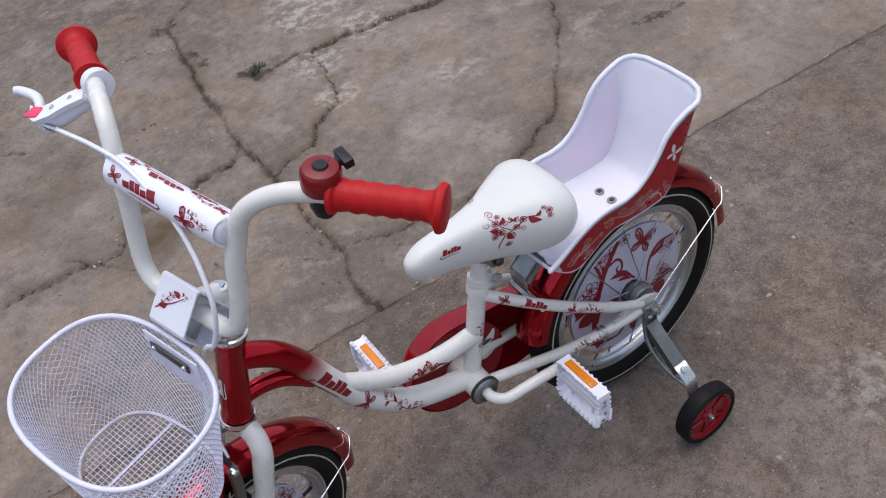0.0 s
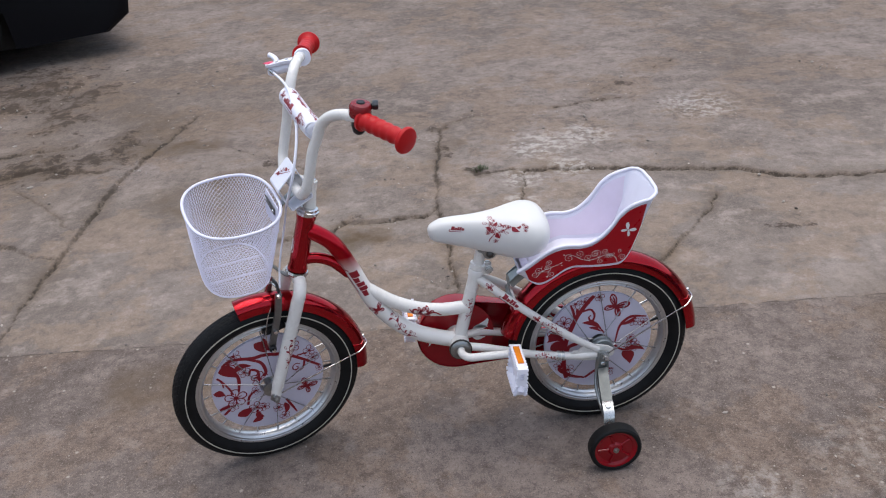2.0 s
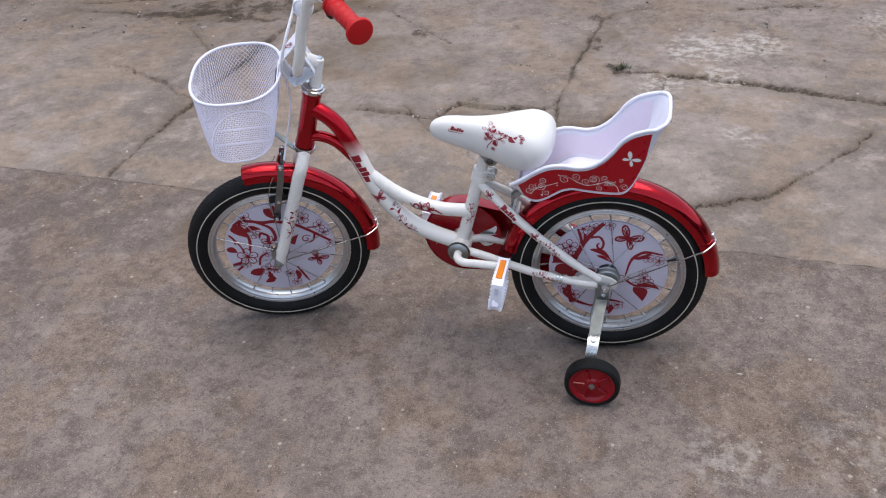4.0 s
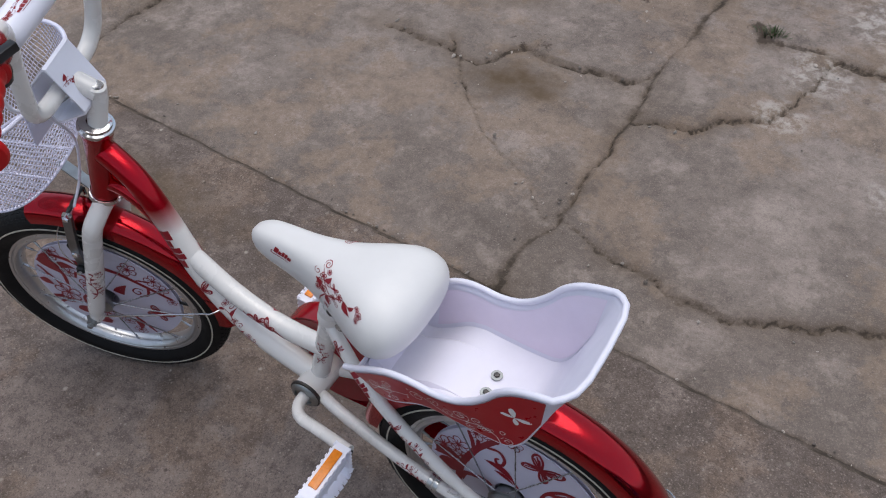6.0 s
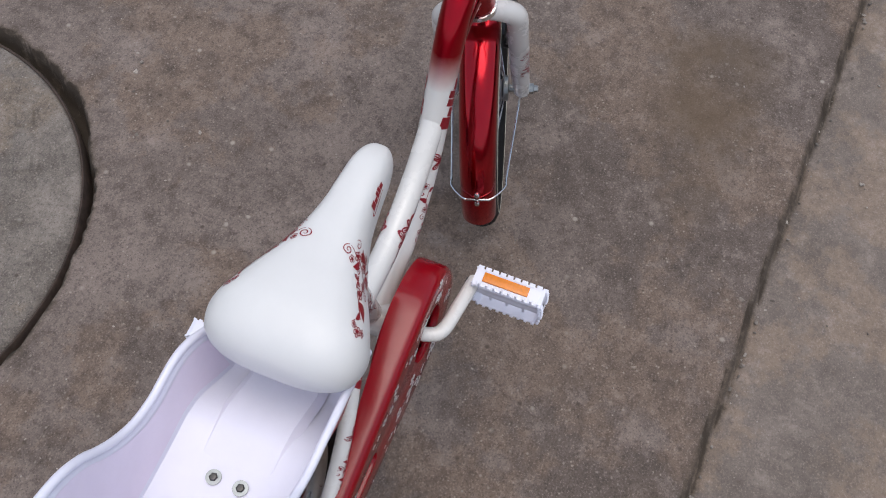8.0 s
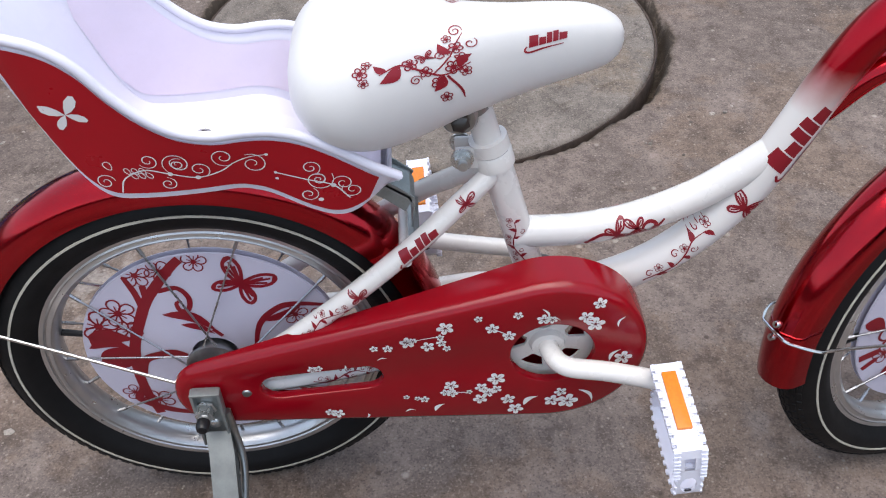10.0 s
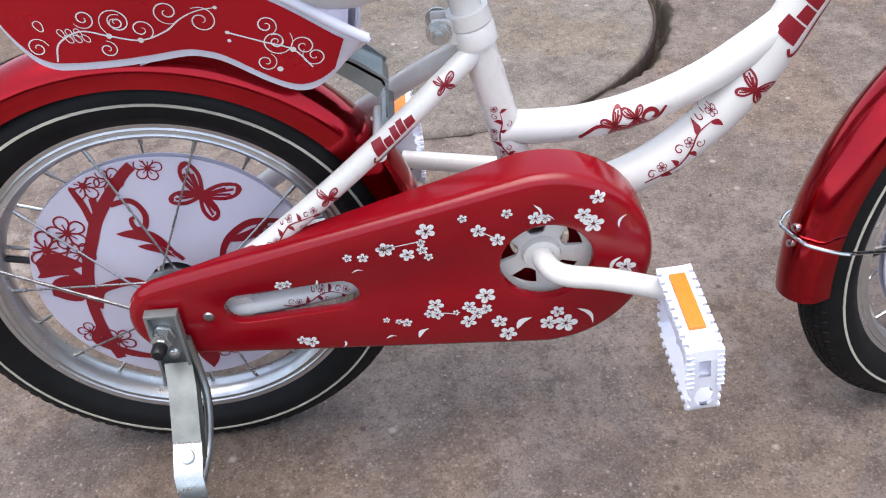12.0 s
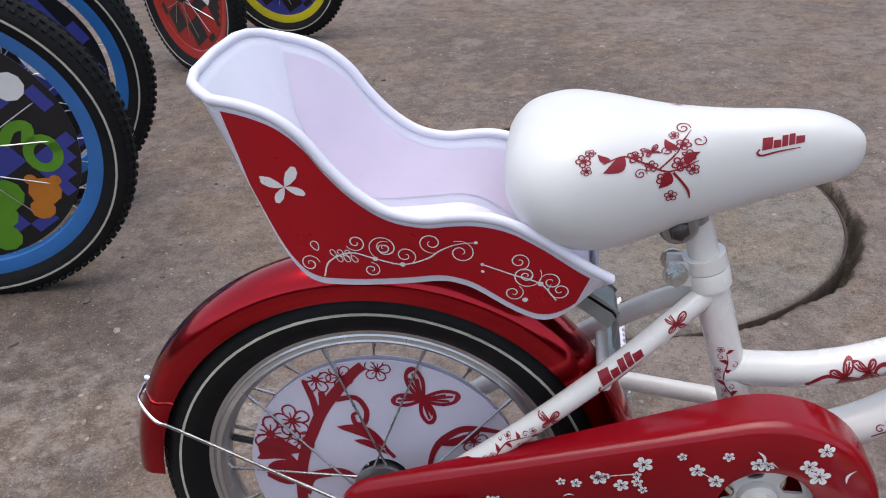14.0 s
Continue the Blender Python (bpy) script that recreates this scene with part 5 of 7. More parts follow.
def build_basket():
    n, rows = 86, 30
    rim = part("basket", tube(bmesh.new(), [basket_point(k / 72, 1.0) for k in range(72)], 0.0034, 10, closed=True), BASKET_WIRE, bike, "white wire mesh basket", BARS)
    bm = bmesh.new()
    for k in range(n):
        for hand in (1, -1):
            pts = []
            for i in range(rows + 1):
                z = i / rows
                u = (k + hand * 0.5 * ((i % 2) * 1.0)) / n
                pts.append(basket_point(u, z))
            tube(bm, pts, 0.0007, 4, caps=False)
    for k in range(-12, 13):
        for hand in (0, 1):
            t = k / 12
            lim = math.sqrt(max(0.0, 1 - abs(t) ** 2.3))
            if lim < 0.1:
                continue
            pts = []
            for i in range(15):
                q = -lim + 2 * lim * i / 14
                x, y = (t, q) if hand else (q, t)
                pts.append(Vector((B_LOW[0] + 0.004 + 0.070 * x, 0.101 * y, 0.5295)))
            tube(bm, pts, 0.0007, 3, caps=False)
    tagged(part("mesh", bm, BASKET_WIRE, rim, "fine white diamond wire mesh"), kind="stuff")
    part("bottom_ring", tube(bmesh.new(), [basket_point(k / 60, 0.01) for k in range(60)], 0.0022, 8, closed=True), BASKET_WIRE, rim)
    for y in (-0.03, 0.03):
        part("bottom_wire", rod((B_LOW[0] - 0.060, y, 0.530), (B_LOW[0] + 0.066, y, 0.530), 0.0016, 6), BASKET_WIRE, rim)
    part("mount_plate", box(bmesh.new(), (0.7240, 0, 0.652), (0.0025, 0.100, 0.058), Matrix.Rotation(radians(-7), 3, 'Y'), 0.001), BASKET_WIRE, rim, "white mounting plate")
    part("clip", box(bmesh.new(), (0.7266, 0, 0.666), (0.0025, 0.070, 0.013), Matrix.Rotation(radians(-7), 3, 'Y'), 0.001), DARK_STEEL, rim, "dark steel clip strip")
    for y in (-0.028, 0.028):
        part("screw", solid([(0, 0.003), (0.003, 0.0025), (0.004, 0)], (0.7278, y, 0.666), (1, 0, 0.1), 12), CHROME, rim)
    bm = bmesh.new()
    plate(bm, [(0.665, 0, 0.690), (0.690, 0, 0.672), (0.705, 0, 0.662)], None, Yv, Vector((0.4, 0, 0.9)), 0.012, 0.0012)
    part("upper_bracket", bm, ZINC, rim)
    bm = bmesh.new()
    plate(bm, [(0.695, 0.0, 0.468), (0.722, 0, 0.487), (0.759, 0, 0.534)], None, Yv, Vector((-0.6, 0, 0.8)), 0.009, 0.0012)
    part("lower_bracket", bm, ZINC, rim, "zinc support strip")


build_basket()

# ---- printed ornaments, laid thinly on the surfaces ----
def ribbon(pts, w, per=6, taper=(1.0, 1.0)):
    """A flat stroke: quads along a smooth line."""
    line = catmull([Vector((x, y, 0)) for x, y in pts], per) if len(pts) > 2 else [Vector((*p, 0)) for p in pts]
    n, out, prev = len(line), [], None
    for i, p in enumerate(line):
        d = (line[min(i + 1, n - 1)] - line[max(i - 1, 0)]).normalized()
        f = i / (n - 1)
        h = 0.5 * w * (taper[0] + (1 - taper[0]) * min(1, 3 * f)) * (taper[1] + (1 - taper[1]) * min(1, 3 * (1 - f)))
        q = Vector((-d.y, d.x, 0)) * h
        cur = ((p + q).x, (p + q).y), ((p - q).x, (p - q).y)
        if prev:
            out.append([prev[0], prev[1], cur[1], cur[0]])
        prev = cur
    return out


def spiral(x, y, r, w, turns=1.6, start=0.0, hand=1):
    pts = []
    for k in range(19):
        f = k / 18
        a = start + hand * f * turns * 2 * math.pi
        rr = r * (1 - 0.85 * f)
        pts.append((x + rr * math.cos(a), y + rr * math.sin(a)))
    return ribbon(pts, w, 2, (0.6, 0.5))


def closed_line(pts, w):
    pts = pts + [pts[0], pts[1]]
    return ribbon(pts, w, 2)


def petal(x, y, r, a, fat=0.42):
    cx, cy = x + 0.56 * r * math.cos(a), y + 0.56 * r * math.sin(a)
    out = []
    for k in range(10):
        b = 2 * math.pi * k / 10
        u, v = 0.44 * r * math.cos(b), fat * r * math.sin(b) * (1.0 + 0.25 * math.cos(b))
        out.append((cx + u * math.cos(a) - v * math.sin(a), cy + u * math.sin(a) + v * math.cos(a)))
    return out


def blossom(x, y, r, turn=0.0):
    return [petal(x, y, r, turn + 2 * math.pi * k / 5, 0.32) for k in range(5)]


def blossom_line(x, y, r, turn=0.0, w=0.12):
    out = []
    for k in range(5):
        a = turn + 2 * math.pi * k / 5
        out += closed_line(petal(x, y, r, a, 0.34), w * r)
        out += ribbon([(x, y), (x + 0.55 * r * math.cos(a), y + 0.55 * r * math.sin(a))], w * r * 0.8)
    return out


def dot(x, y, r, n=10):
    return [[(x + r * math.cos(2 * math.pi * k / n), y + r * math.sin(2 * math.pi * k / n)) for k in range(n)]]


def leaf(x0, y0, x1, y1, fat=0.3, bend=0.15):
    """A pointed leaf from quads."""
    dx, dy = x1 - x0, y1 - y0
    up, dn = [], []
    for k in range(9):
        f = k / 8
        cx, cy = x0 + dx * f - dy * bend * math.sin(math.pi * f), y0 + dy * f + dx * bend * math.sin(math.pi * f)
        h = 0.5 * fat * math.sin(math.pi * f ** 0.8)
        up.append((cx - dy * h, cy + dx * h))
        dn.append((cx + dy * h, cy - dx * h))
    return [[up[k], dn[k], dn[k + 1], up[k + 1]] for k in range(8)]


def lobes(x, y, s, turn=0.0, open_work=True):
    """A four-lobed ornament of pointed, ribbed lobes, two large and two small."""
    out = []
    big = ((0.0, 0.0), (0.16, 0.34), (0.42, 0.66), (0.80, 0.84), (0.98, 0.74), (0.93, 0.46), (0.70, 0.22), (0.36, 0.06))
    low = tuple((0.80 * u, -0.80 * v) for u, v in big)
    for hand in (1, -1):
        for shape, ribs in ((big, ((0.80, 0.66), (0.80, 0.44), (0.56, 0.58))), (low, ((0.64, -0.52), (0.64, -0.34)))):
            p = [(hand * s * u, s * v) for u, v in shape]
            if open_work:
                out += closed_line(p, 0.13 * s)
                tip = len(p) // 2
                out += [[p[0], p[k], p[k + 1]] for k in (1, len(p) - 2)]
                out += [[p[tip - 1], p[tip], p[tip + 1]]]
                for u, v in ribs:
                    out += ribbon([(0.0, 0.0), (hand * s * u, s * v)], 0.09 * s)
            else:
                c = (sum(q[0] for q in p) / len(p), sum(q[1] for q in p) / len(p))
                out += [[c, p[k], p[(k + 1) % len(p)]] for k in range(len(p))]
    return turned(out, x, y, turn)


def turned(polys, x, y, a, s=1.0):
    c, k = math.cos(a), math.sin(a)
    return [[(x + s * (u * c - v * k), y + s * (u * k + v * c)) for u, v in p] for p in polys]


def emblem(x, y, length, high, a):
    """A maker's mark as plain slanted blocks over a swash."""
    L, h, out = length, high, []

    def lean(p):
        return [[(u + 0.25 * v, v) for u, v in q] for q in p]

    for u0, u1, t0, t1 in ((-0.47, -0.25, 0.98, 0.90), (-0.23, -0.07, 0.66, 0.60), (-0.05, 0.08, 0.88, 0.84), (0.10, 0.23, 0.88, 0.84), (0.25, 0.44, 0.64, 0.56)):
        out.append([(u0 * L, 0.06 * h), (u1 * L, 0.06 * h), (u1 * L, t1 * h), (u0 * L, t0 * h)])
    out += ribbon([(-0.52 * L, 0.20 * h), (-0.57 * L, -0.06 * h), (-0.46 * L, -0.30 * h), (-0.10 * L, -0.24 * h), (0.36 * L, -0.26 * h)], 0.15 * h, 5, (0.9, 0.4))
    return turned(lean(out), x, y, a)


def vine(length, seed):
    """A thin stem with leaves, curls and small blossoms, from (0, 0) along x."""
    rng = random.Random(seed)
    pts = [(length * k / 5, 0.07 * length * math.sin(1.3 * k + seed)) for k in range(6)]
    out = ribbon(pts, 0.016 * length + 0.0003, 6, (1.0, 0.4))
    for k in range(1, 6):
        x, y = pts[k]
        side = 1 if k % 2 else -1
        out += leaf(x - 0.03 * length, y, x + rng.uniform(-0.02, 0.06) * length, y - side * 0.12 * length, 0.5, 0.2 * side)
        out += spiral(x - 0.07 * length, y + side * 0.09 * length, 0.055 * length, 0.013 * length, 1.1, 0, side)
        if k % 2:
            out += blossom_line(x + 0.06 * length, y + side * 0.07 * length, 0.055 * length, rng.random(), 0.14)
    return out


def flourish(length):
    """A dense scroll of lobed work."""
    out = ribbon([(-0.5 * length, -0.02 * length), (-0.3 * length, 0.05 * length), (-0.12 * length, -0.02 * length)], 0.045 * length, 6, (1, 0.6)) + dot(-0.5 * length, -0.02 * length, 0.03 * length)
    out += turned(lobes(0, 0, 0.17 * length), -0.12 * length, 0.0, -1.3) + turned(lobes(0, 0, 0.15 * length), 0.12 * length, 0.03 * length, 1.7)
    out += spiral(0.30 * length, 0.02 * length, 0.11 * length, 0.05 * length, 0.8, 3.3, -1)
    out += ribbon([(-0.2 * length, -0.08 * length), (0.05 * length, -0.07 * length), (0.3 * length, -0.06 * length), (0.46 * length, 0.10 * length)], 0.05 * length, 6, (0.5, 0.5))
    return out


def stick(name, polys, place, material, parent, label=""):
    """Lays flat shapes on a surface; place(u, v) gives the point on it, or None beside it."""
    bm = bmesh.new()
    for p in polys:
        at = [place(u, v) for u, v in p]
        if all(q is not None for q in at):
            vs = [bm.verts.new(q) for q in at]
            if len(vs) == 4 and max((vs[0].co - vs[1].co).length, (vs[1].co - vs[2].co).length) > 0.005:
                # long pieces are cut small, to follow a round surface
                n1 = min(12, 1 + int((vs[0].co - vs[1].co).length / 0.003))
                n2 = min(12, 1 + int((vs[1].co - vs[2].co).length / 0.003))
                for v in vs:
                    bm.verts.remove(v)
                (ax, ay), (bx, by), (cx, cy), (dx, dy) = p
                grid = []
                for i in range(n1 + 1):
                    f = i / n1
                    row = []
                    for j in range(n2 + 1):
                        g = j / n2
                        q = place((1 - g) * ((1 - f) * ax + f * bx) + g * ((1 - f) * dx + f * cx), (1 - g) * ((1 - f) * ay + f * by) + g * ((1 - f) * dy + f * cy))
                        row.append(bm.verts.new(q) if q is not None else None)
                    grid.append(row)
                for i in range(n1):
                    for j in range(n2):
                        quad = (grid[i][j], grid[i + 1][j], grid[i + 1][j + 1], grid[i][j + 1])
                        if None not in quad:
                            bm.faces.new(quad)
            elif len(vs) <= 4:
                bm.faces.new(vs)
            else:
                for k in range(1, len(vs) - 1):
                    bm.faces.new((vs[0], vs[k], vs[k + 1]))
    return tagged(part(name, bm, material, parent, label), kind="stuff")


def onto(ob, frame_at, direction, lift=0.0005, reach=0.4):
    """Projects along a direction on the mesh of ob; frame_at(u, v) gives the start of the ray."""
    tree = BVHTree.FromPolygons([v.co.copy() for v in ob.data.vertices], [tuple(p.vertices) for p in ob.data.polygons])
    d = Vector(direction).normalized()

    def place(u, v):
        hit, normal, _, _ = tree.ray_cast(Vector(frame_at(u, v)), d, reach)
        if hit is None or abs(normal.dot(d)) < 0.12:
            return None
        return hit + (normal if normal.dot(d) < 0 else -normal) * lift

    return place


def from_side(ob, s, lift=0.0005):
    return onto(ob, lambda x, z: (x, s * 0.3, z), (0, -s, 0), lift)


parts_of = lambda kind: [o for o in bike.children if o.name.split(".")[0] == kind]  # noqa: E731
upper_tube = parts_of("upper_tube")[0]
for s in (1, -1):
    a = 1.13 if s < 0 else 1.13 + math.pi
    marks = emblem(0.5625, 0.4475, 0.078, 0.021, a) if s < 0 else [[(2 * 0.5625 - x, z) for x, z in p] for p in emblem(0.5625, 0.4475, 0.078, 0.021, -1.13 + 0.0)]
    stick("printed_mark", marks, from_side(main_tube, s), DECAL_RED, main_tube, "red printed maker's mark")
    stick("ornament_print", turned(lobes(0, 0, 0.015), 0.521, 0.377, -0.5), from_side(main_tube, s), DECAL_RED, main_tube)
    stick("vine_print", turned(vine(0.080, 2), 0.440, 0.287, 0.84), from_side(main_tube, s), DECAL_RED, main_tube)
    stick("scroll_print", turned(flourish(0.078), 0.415, 0.352, 0.22), from_side(upper_tube, s), DECAL_RED, upper_tube)
    stick("vine_print", turned(vine(0.055, 5), 0.318, 0.318, 1.83), from_side(seat_tube, s), DECAL_RED, seat_tube)
    for stay in parts_of("seat_stay"):
        if stay.data.vertices[0].co.y * s > 0:
            stick("printed_mark", emblem(0.221, 0.3705, 0.046, 0.0125, 0.68) if s < 0 else [[(2 * 0.221 - x, z) for x, z in p] for p in emblem(0.221, 0.3705, 0.046, 0.0125, -0.68)], from_side(stay, s), DECAL_RED, stay)
            stick("ornament_print", turned(lobes(0, 0, 0.009), 0.262, 0.408, 0.2) + turned(lobes(0, 0, 0.009), 0.160, 0.326, 0.2), from_side(stay, s), DECAL_RED, stay)
            stick("vine_print", turned(vine(0.055, 4), 0.100, 0.280, 0.66), from_side(stay, s), DECAL_RED, stay)
    for stay in parts_of("chain_stay"):
        if stay.data.vertices[0].co.y * s > 0:
            stick("vine_print", turned(vine(0.055, 3), 0.105, 0.214, 0.12), from_side(stay, s), DECAL_RED, stay)
    for leg in fork.children:
        if leg.name.startswith("fork_leg") and leg.data.vertices[0].co.y * s > 0:
            stick("vine_print", turned(vine(0.075, 6), 0.762, 0.285, 1.93), from_side(leg, s), DECAL_RED, leg)

stick("printed_mark", turned(emblem(0, 0, 0.030, 0.012, 0), 0, 0, 1.57), onto(head_tube, lambda u, v: on_axis(0.562 + v) + Vector((0.12, u + 0.060, 0)), (-0.12, -0.060, 0)), DECAL_WHITE, head_tube, "small white printed mark")

# saddle print, on both flanks
for s in (1, -1):
    flank = onto(saddle, lambda x, z, s=s: (x, s * 0.25, z + 0.10), (0, -s * 0.25, -0.10))
    dz = -0.008
    twig = ribbon([(0.190, 0.553 + dz), (0.206, 0.560 + dz), (0.222, 0.553 + dz), (0.240, 0.546 + dz), (0.262, 0.556 + dz)], 0.0018, 6, (0.5, 0.5))
    twig += ribbon([(0.232, 0.548 + dz), (0.244, 0.562 + dz), (0.250, 0.578 + dz), (0.256, 0.590 + dz)], 0.0014, 6, (1, 0.4)) + ribbon([(0.243, 0.545 + dz), (0.254, 0.530 + dz), (0.257, 0.520 + dz)], 0.0022, 5, (1, 0.3))
    twig += leaf(0.206, 0.560 + dz, 0.190, 0.545 + dz, 0.5) + leaf(0.196, 0.556 + dz, 0.186, 0.562 + dz, 0.5) + leaf(0.240, 0.546 + dz, 0.232, 0.530 + dz, 0.5) + leaf(0.252, 0.552 + dz, 0.263, 0.566 + dz, 0.5) + leaf(0.246, 0.568 + dz, 0.236, 0.580 + dz, 0.5)
    for x, z, r in ((0.176, 0.556, 0.0055), (0.181, 0.564, 0.004), (0.178, 0.547, 0.004), (0.214, 0.560, 0.006), (0.226, 0.551, 0.005), (0.236, 0.539, 0.006), (0.248, 0.553, 0.0065), (0.255, 0.562, 0.006), (0.250, 0.574, 0.006), (0.258, 0.548, 0.005), (0.243, 0.584, 0.004), (0.242, 0.523, 0.005)):
        twig += blossom_line(x, z + dz, r, x * 90, 0.2)
    twig += lobes(0.226, 0.566 + dz, 0.007, 0.4) + spiral(0.238, 0.566 + dz, 0.006, 0.0012) + spiral(0.250, 0.592 + dz, 0.006, 0.0012) + spiral(0.262, 0.578 + dz, 0.006, 0.0012, 1.2, 1, -1) + spiral(0.218, 0.544 + dz, 0.005, 0.001)
    twig = [[(0.229 + (x - 0.224) * 0.98, (0.5455 if s > 0 else 0.5425) + (z - 0.548) * (0.84 if z < 0.556 else 0.74 if s > 0 else 0.70)) for x, z in p] for p in twig]
    stick("blossom_print", twig, flank, DECAL_RED, saddle, "fine red blossom print")
    mark = emblem(0.328, 0.553, 0.034, 0.0105, 0.22)
    stick("printed_mark", mark if s < 0 else [[(2 * 0.328 - x, z) for x, z in p] for p in emblem(0.328, 0.551, 0.032, 0.0100, -0.16)], flank, DECAL_RED, saddle)

# print on the bar pad and the stem pad
front = onto(crossbar_pad, lambda u, v: (0.634 + 0.2, -u, 0.858 + v + 0.12), (-0.2, 0, -0.12))
stick("printed_mark", turned(emblem(0, 0, 0.062, 0.016, 0), 0.030, -0.004, 0) + turned(lobes(0, 0, 0.014), -0.045, -0.004, 0.6) + turned(vine(0.045, 3), -0.085, 0.002, 0.1) + turned(lobes(0, 0, 0.010), 0.075, 0.004, 0.3), front, DECAL_RED, crossbar_pad)
back = onto(crossbar_pad, lambda u, v: (0.634 - 0.1, u, 0.858 + v + 0.2), (0.1, 0, -0.2))
stick("printed_mark", turned(emblem(0, 0, 0.062, 0.016, 0), -0.005, 0.0, 0) + turned(vine(0.05, 5), 0.035, 0.0, 0.1) + turned(lobes(0, 0, 0.012), -0.065, 0.0, 0.6) + turned(emblem(0, 0, 0.045, 0.011, 0), 0.050, -0.013, 0) + blossom(-0.048, -0.012, 0.006) + turned(lobes(0, 0, 0.009), 0.083, 0.003, 0.2), back, DECAL_RED, crossbar_pad)
rear = onto(stem_pad, lambda u, v: (0.652 - 0.15, 0.75 * u, 0.716 + 0.75 * v + 0.13), (0.15, 0, -0.13))
stick("blossom_print", turned(vine(0.050, 2), 0.036, 0.014, 3.6) + leaf(0.030, 0.016, 0.018, 0.026, 0.6) + leaf(0.004, -0.010, -0.006, -0.016, 0.6) + blossom(0.012, 0.000, 0.006), rear, DECAL_RED, stem_pad)
front = onto(stem_pad, lambda u, v: (0.690 + 0.15, -0.72 * u, 0.730 + 0.72 * v + 0.17), (-0.15, 0, -0.17))
stick("blossom_print", turned(vine(0.075, 1), 0.035, -0.018, 2.3) + leaf(0.030, -0.020, 0.012, -0.004, 0.6) + leaf(-0.010, 0.022, 0.006, 0.034, 0.7) + ribbon([(0.036, -0.030), (0.018, -0.012), (0.0, 0.004), (-0.02, 0.028)], 0.003, 6, (1, 0.5)), front, DECAL_RED, stem_pad)

# chain case blossoms
face = from_side(case, -1, 0.0006)
blooms = [(0.238, 0.300, 1.0), (0.233, 0.288, 0.5), (0.221, 0.276, 0.8), (0.234, 0.280, 0.6), (0.239, 0.272, 0.5), (0.200, 0.284, 0.5), (0.207, 0.285, 0.5), (0.282, 0.296, 0.8), (0.298, 0.285, 0.8), (0.269, 0.310, 0.5), (0.306, 0.312, 0.6), (0.330, 0.305, 0.8), (0.338, 0.304, 0.6)]
blooms += [(0.370, 0.305, 0.9), (0.379, 0.295, 1.1), (0.381, 0.322, 0.8), (0.410, 0.245, 1.1), (0.287, 0.223, 1.1), (0.272, 0.211, 0.8), (0.279, 0.202, 0.8), (0.287, 0.207, 0.7), (0.271, 0.193, 0.9), (0.242, 0.216, 0.9), (0.236, 0.206, 0.6), (0.243, 0.204, 0.7)]
blooms += [(0.299, 0.190, 0.9), (0.307, 0.174, 1.0), (0.344, 0.184, 1.0), (0.360, 0.182, 1.3), (0.352, 0.197, 0.8), (0.197, 0.202, 0.4), (0.208, 0.199, 0.4), (0.215, 0.197, 0.6), (0.260, 0.205, 0.4), (0.109, 0.252, 0.6), (0.115, 0.253, 0.5), (0.119, 0.185, 0.6)]
blooms += [(0.127, 0.182, 0.8), (0.170, 0.277, 0.5), (0.183, 0.276, 0.6), (0.202, 0.283, 0.9)]
fill, lines = [], []
for x, z, k in blooms:
    fill += blossom(x, z, 0.0085 * k, x * 77)
    for j in range(5):
        a = x * 77 + 2 * math.pi * j / 5
        lines += ribbon([(x, z), (x + 0.0045 * k * math.cos(a), z + 0.0045 * k * math.sin(a))], 0.0006)
for x0, z0, x1, z1, w in ((0.315, 0.179, 0.329, 0.192, 0.32), (0.370, 0.199, 0.385, 0.179, 0.16), (0.328, 0.319, 0.334, 0.303, 0.14), (0.334, 0.306, 0.346, 0.302, 0.14), (0.401, 0.289, 0.407, 0.303, 0.16), (0.397, 0.241, 0.407, 0.257, 0.2), (0.225, 0.177, 0.235, 0.188, 0.3), (0.195, 0.179, 0.205, 0.181, 0.2), (0.141, 0.256, 0.138, 0.249, 0.25), (0.157, 0.180, 0.155, 0.172, 0.25), (0.172, 0.260, 0.182, 0.262, 0.15)):
    fill += leaf(x0, z0, x1, z1, w, 0.2)
for a, b in (((0.282, 0.296), (0.298, 0.286)), ((0.207, 0.285), (0.236, 0.290)), ((0.244, 0.206), (0.258, 0.204))):
    fill += ribbon([a, b], 0.0009)
stick("blossom_print", fill, face, DECAL_WHITE, case, "white blossom print")
stick("blossom_line_print", lines, from_side(case, -1, 0.0009), DECAL_DARK, case)
stick("leaf_print", leaf(0.300, 0.262, 0.258, 0.292, 0.35, 0.2) + leaf(0.302, 0.255, 0.262, 0.262, 0.30, -0.2) + leaf(0.305, 0.246, 0.268, 0.236, 0.30, 0.2) + leaf(0.384, 0.246, 0.408, 0.224, 0.3, 0.2), onto(case_back, lambda x, z: (x, 0.1, z), (0, -1, 0), 0.0006), DECAL_WHITE, case_back, "pale leaf print")

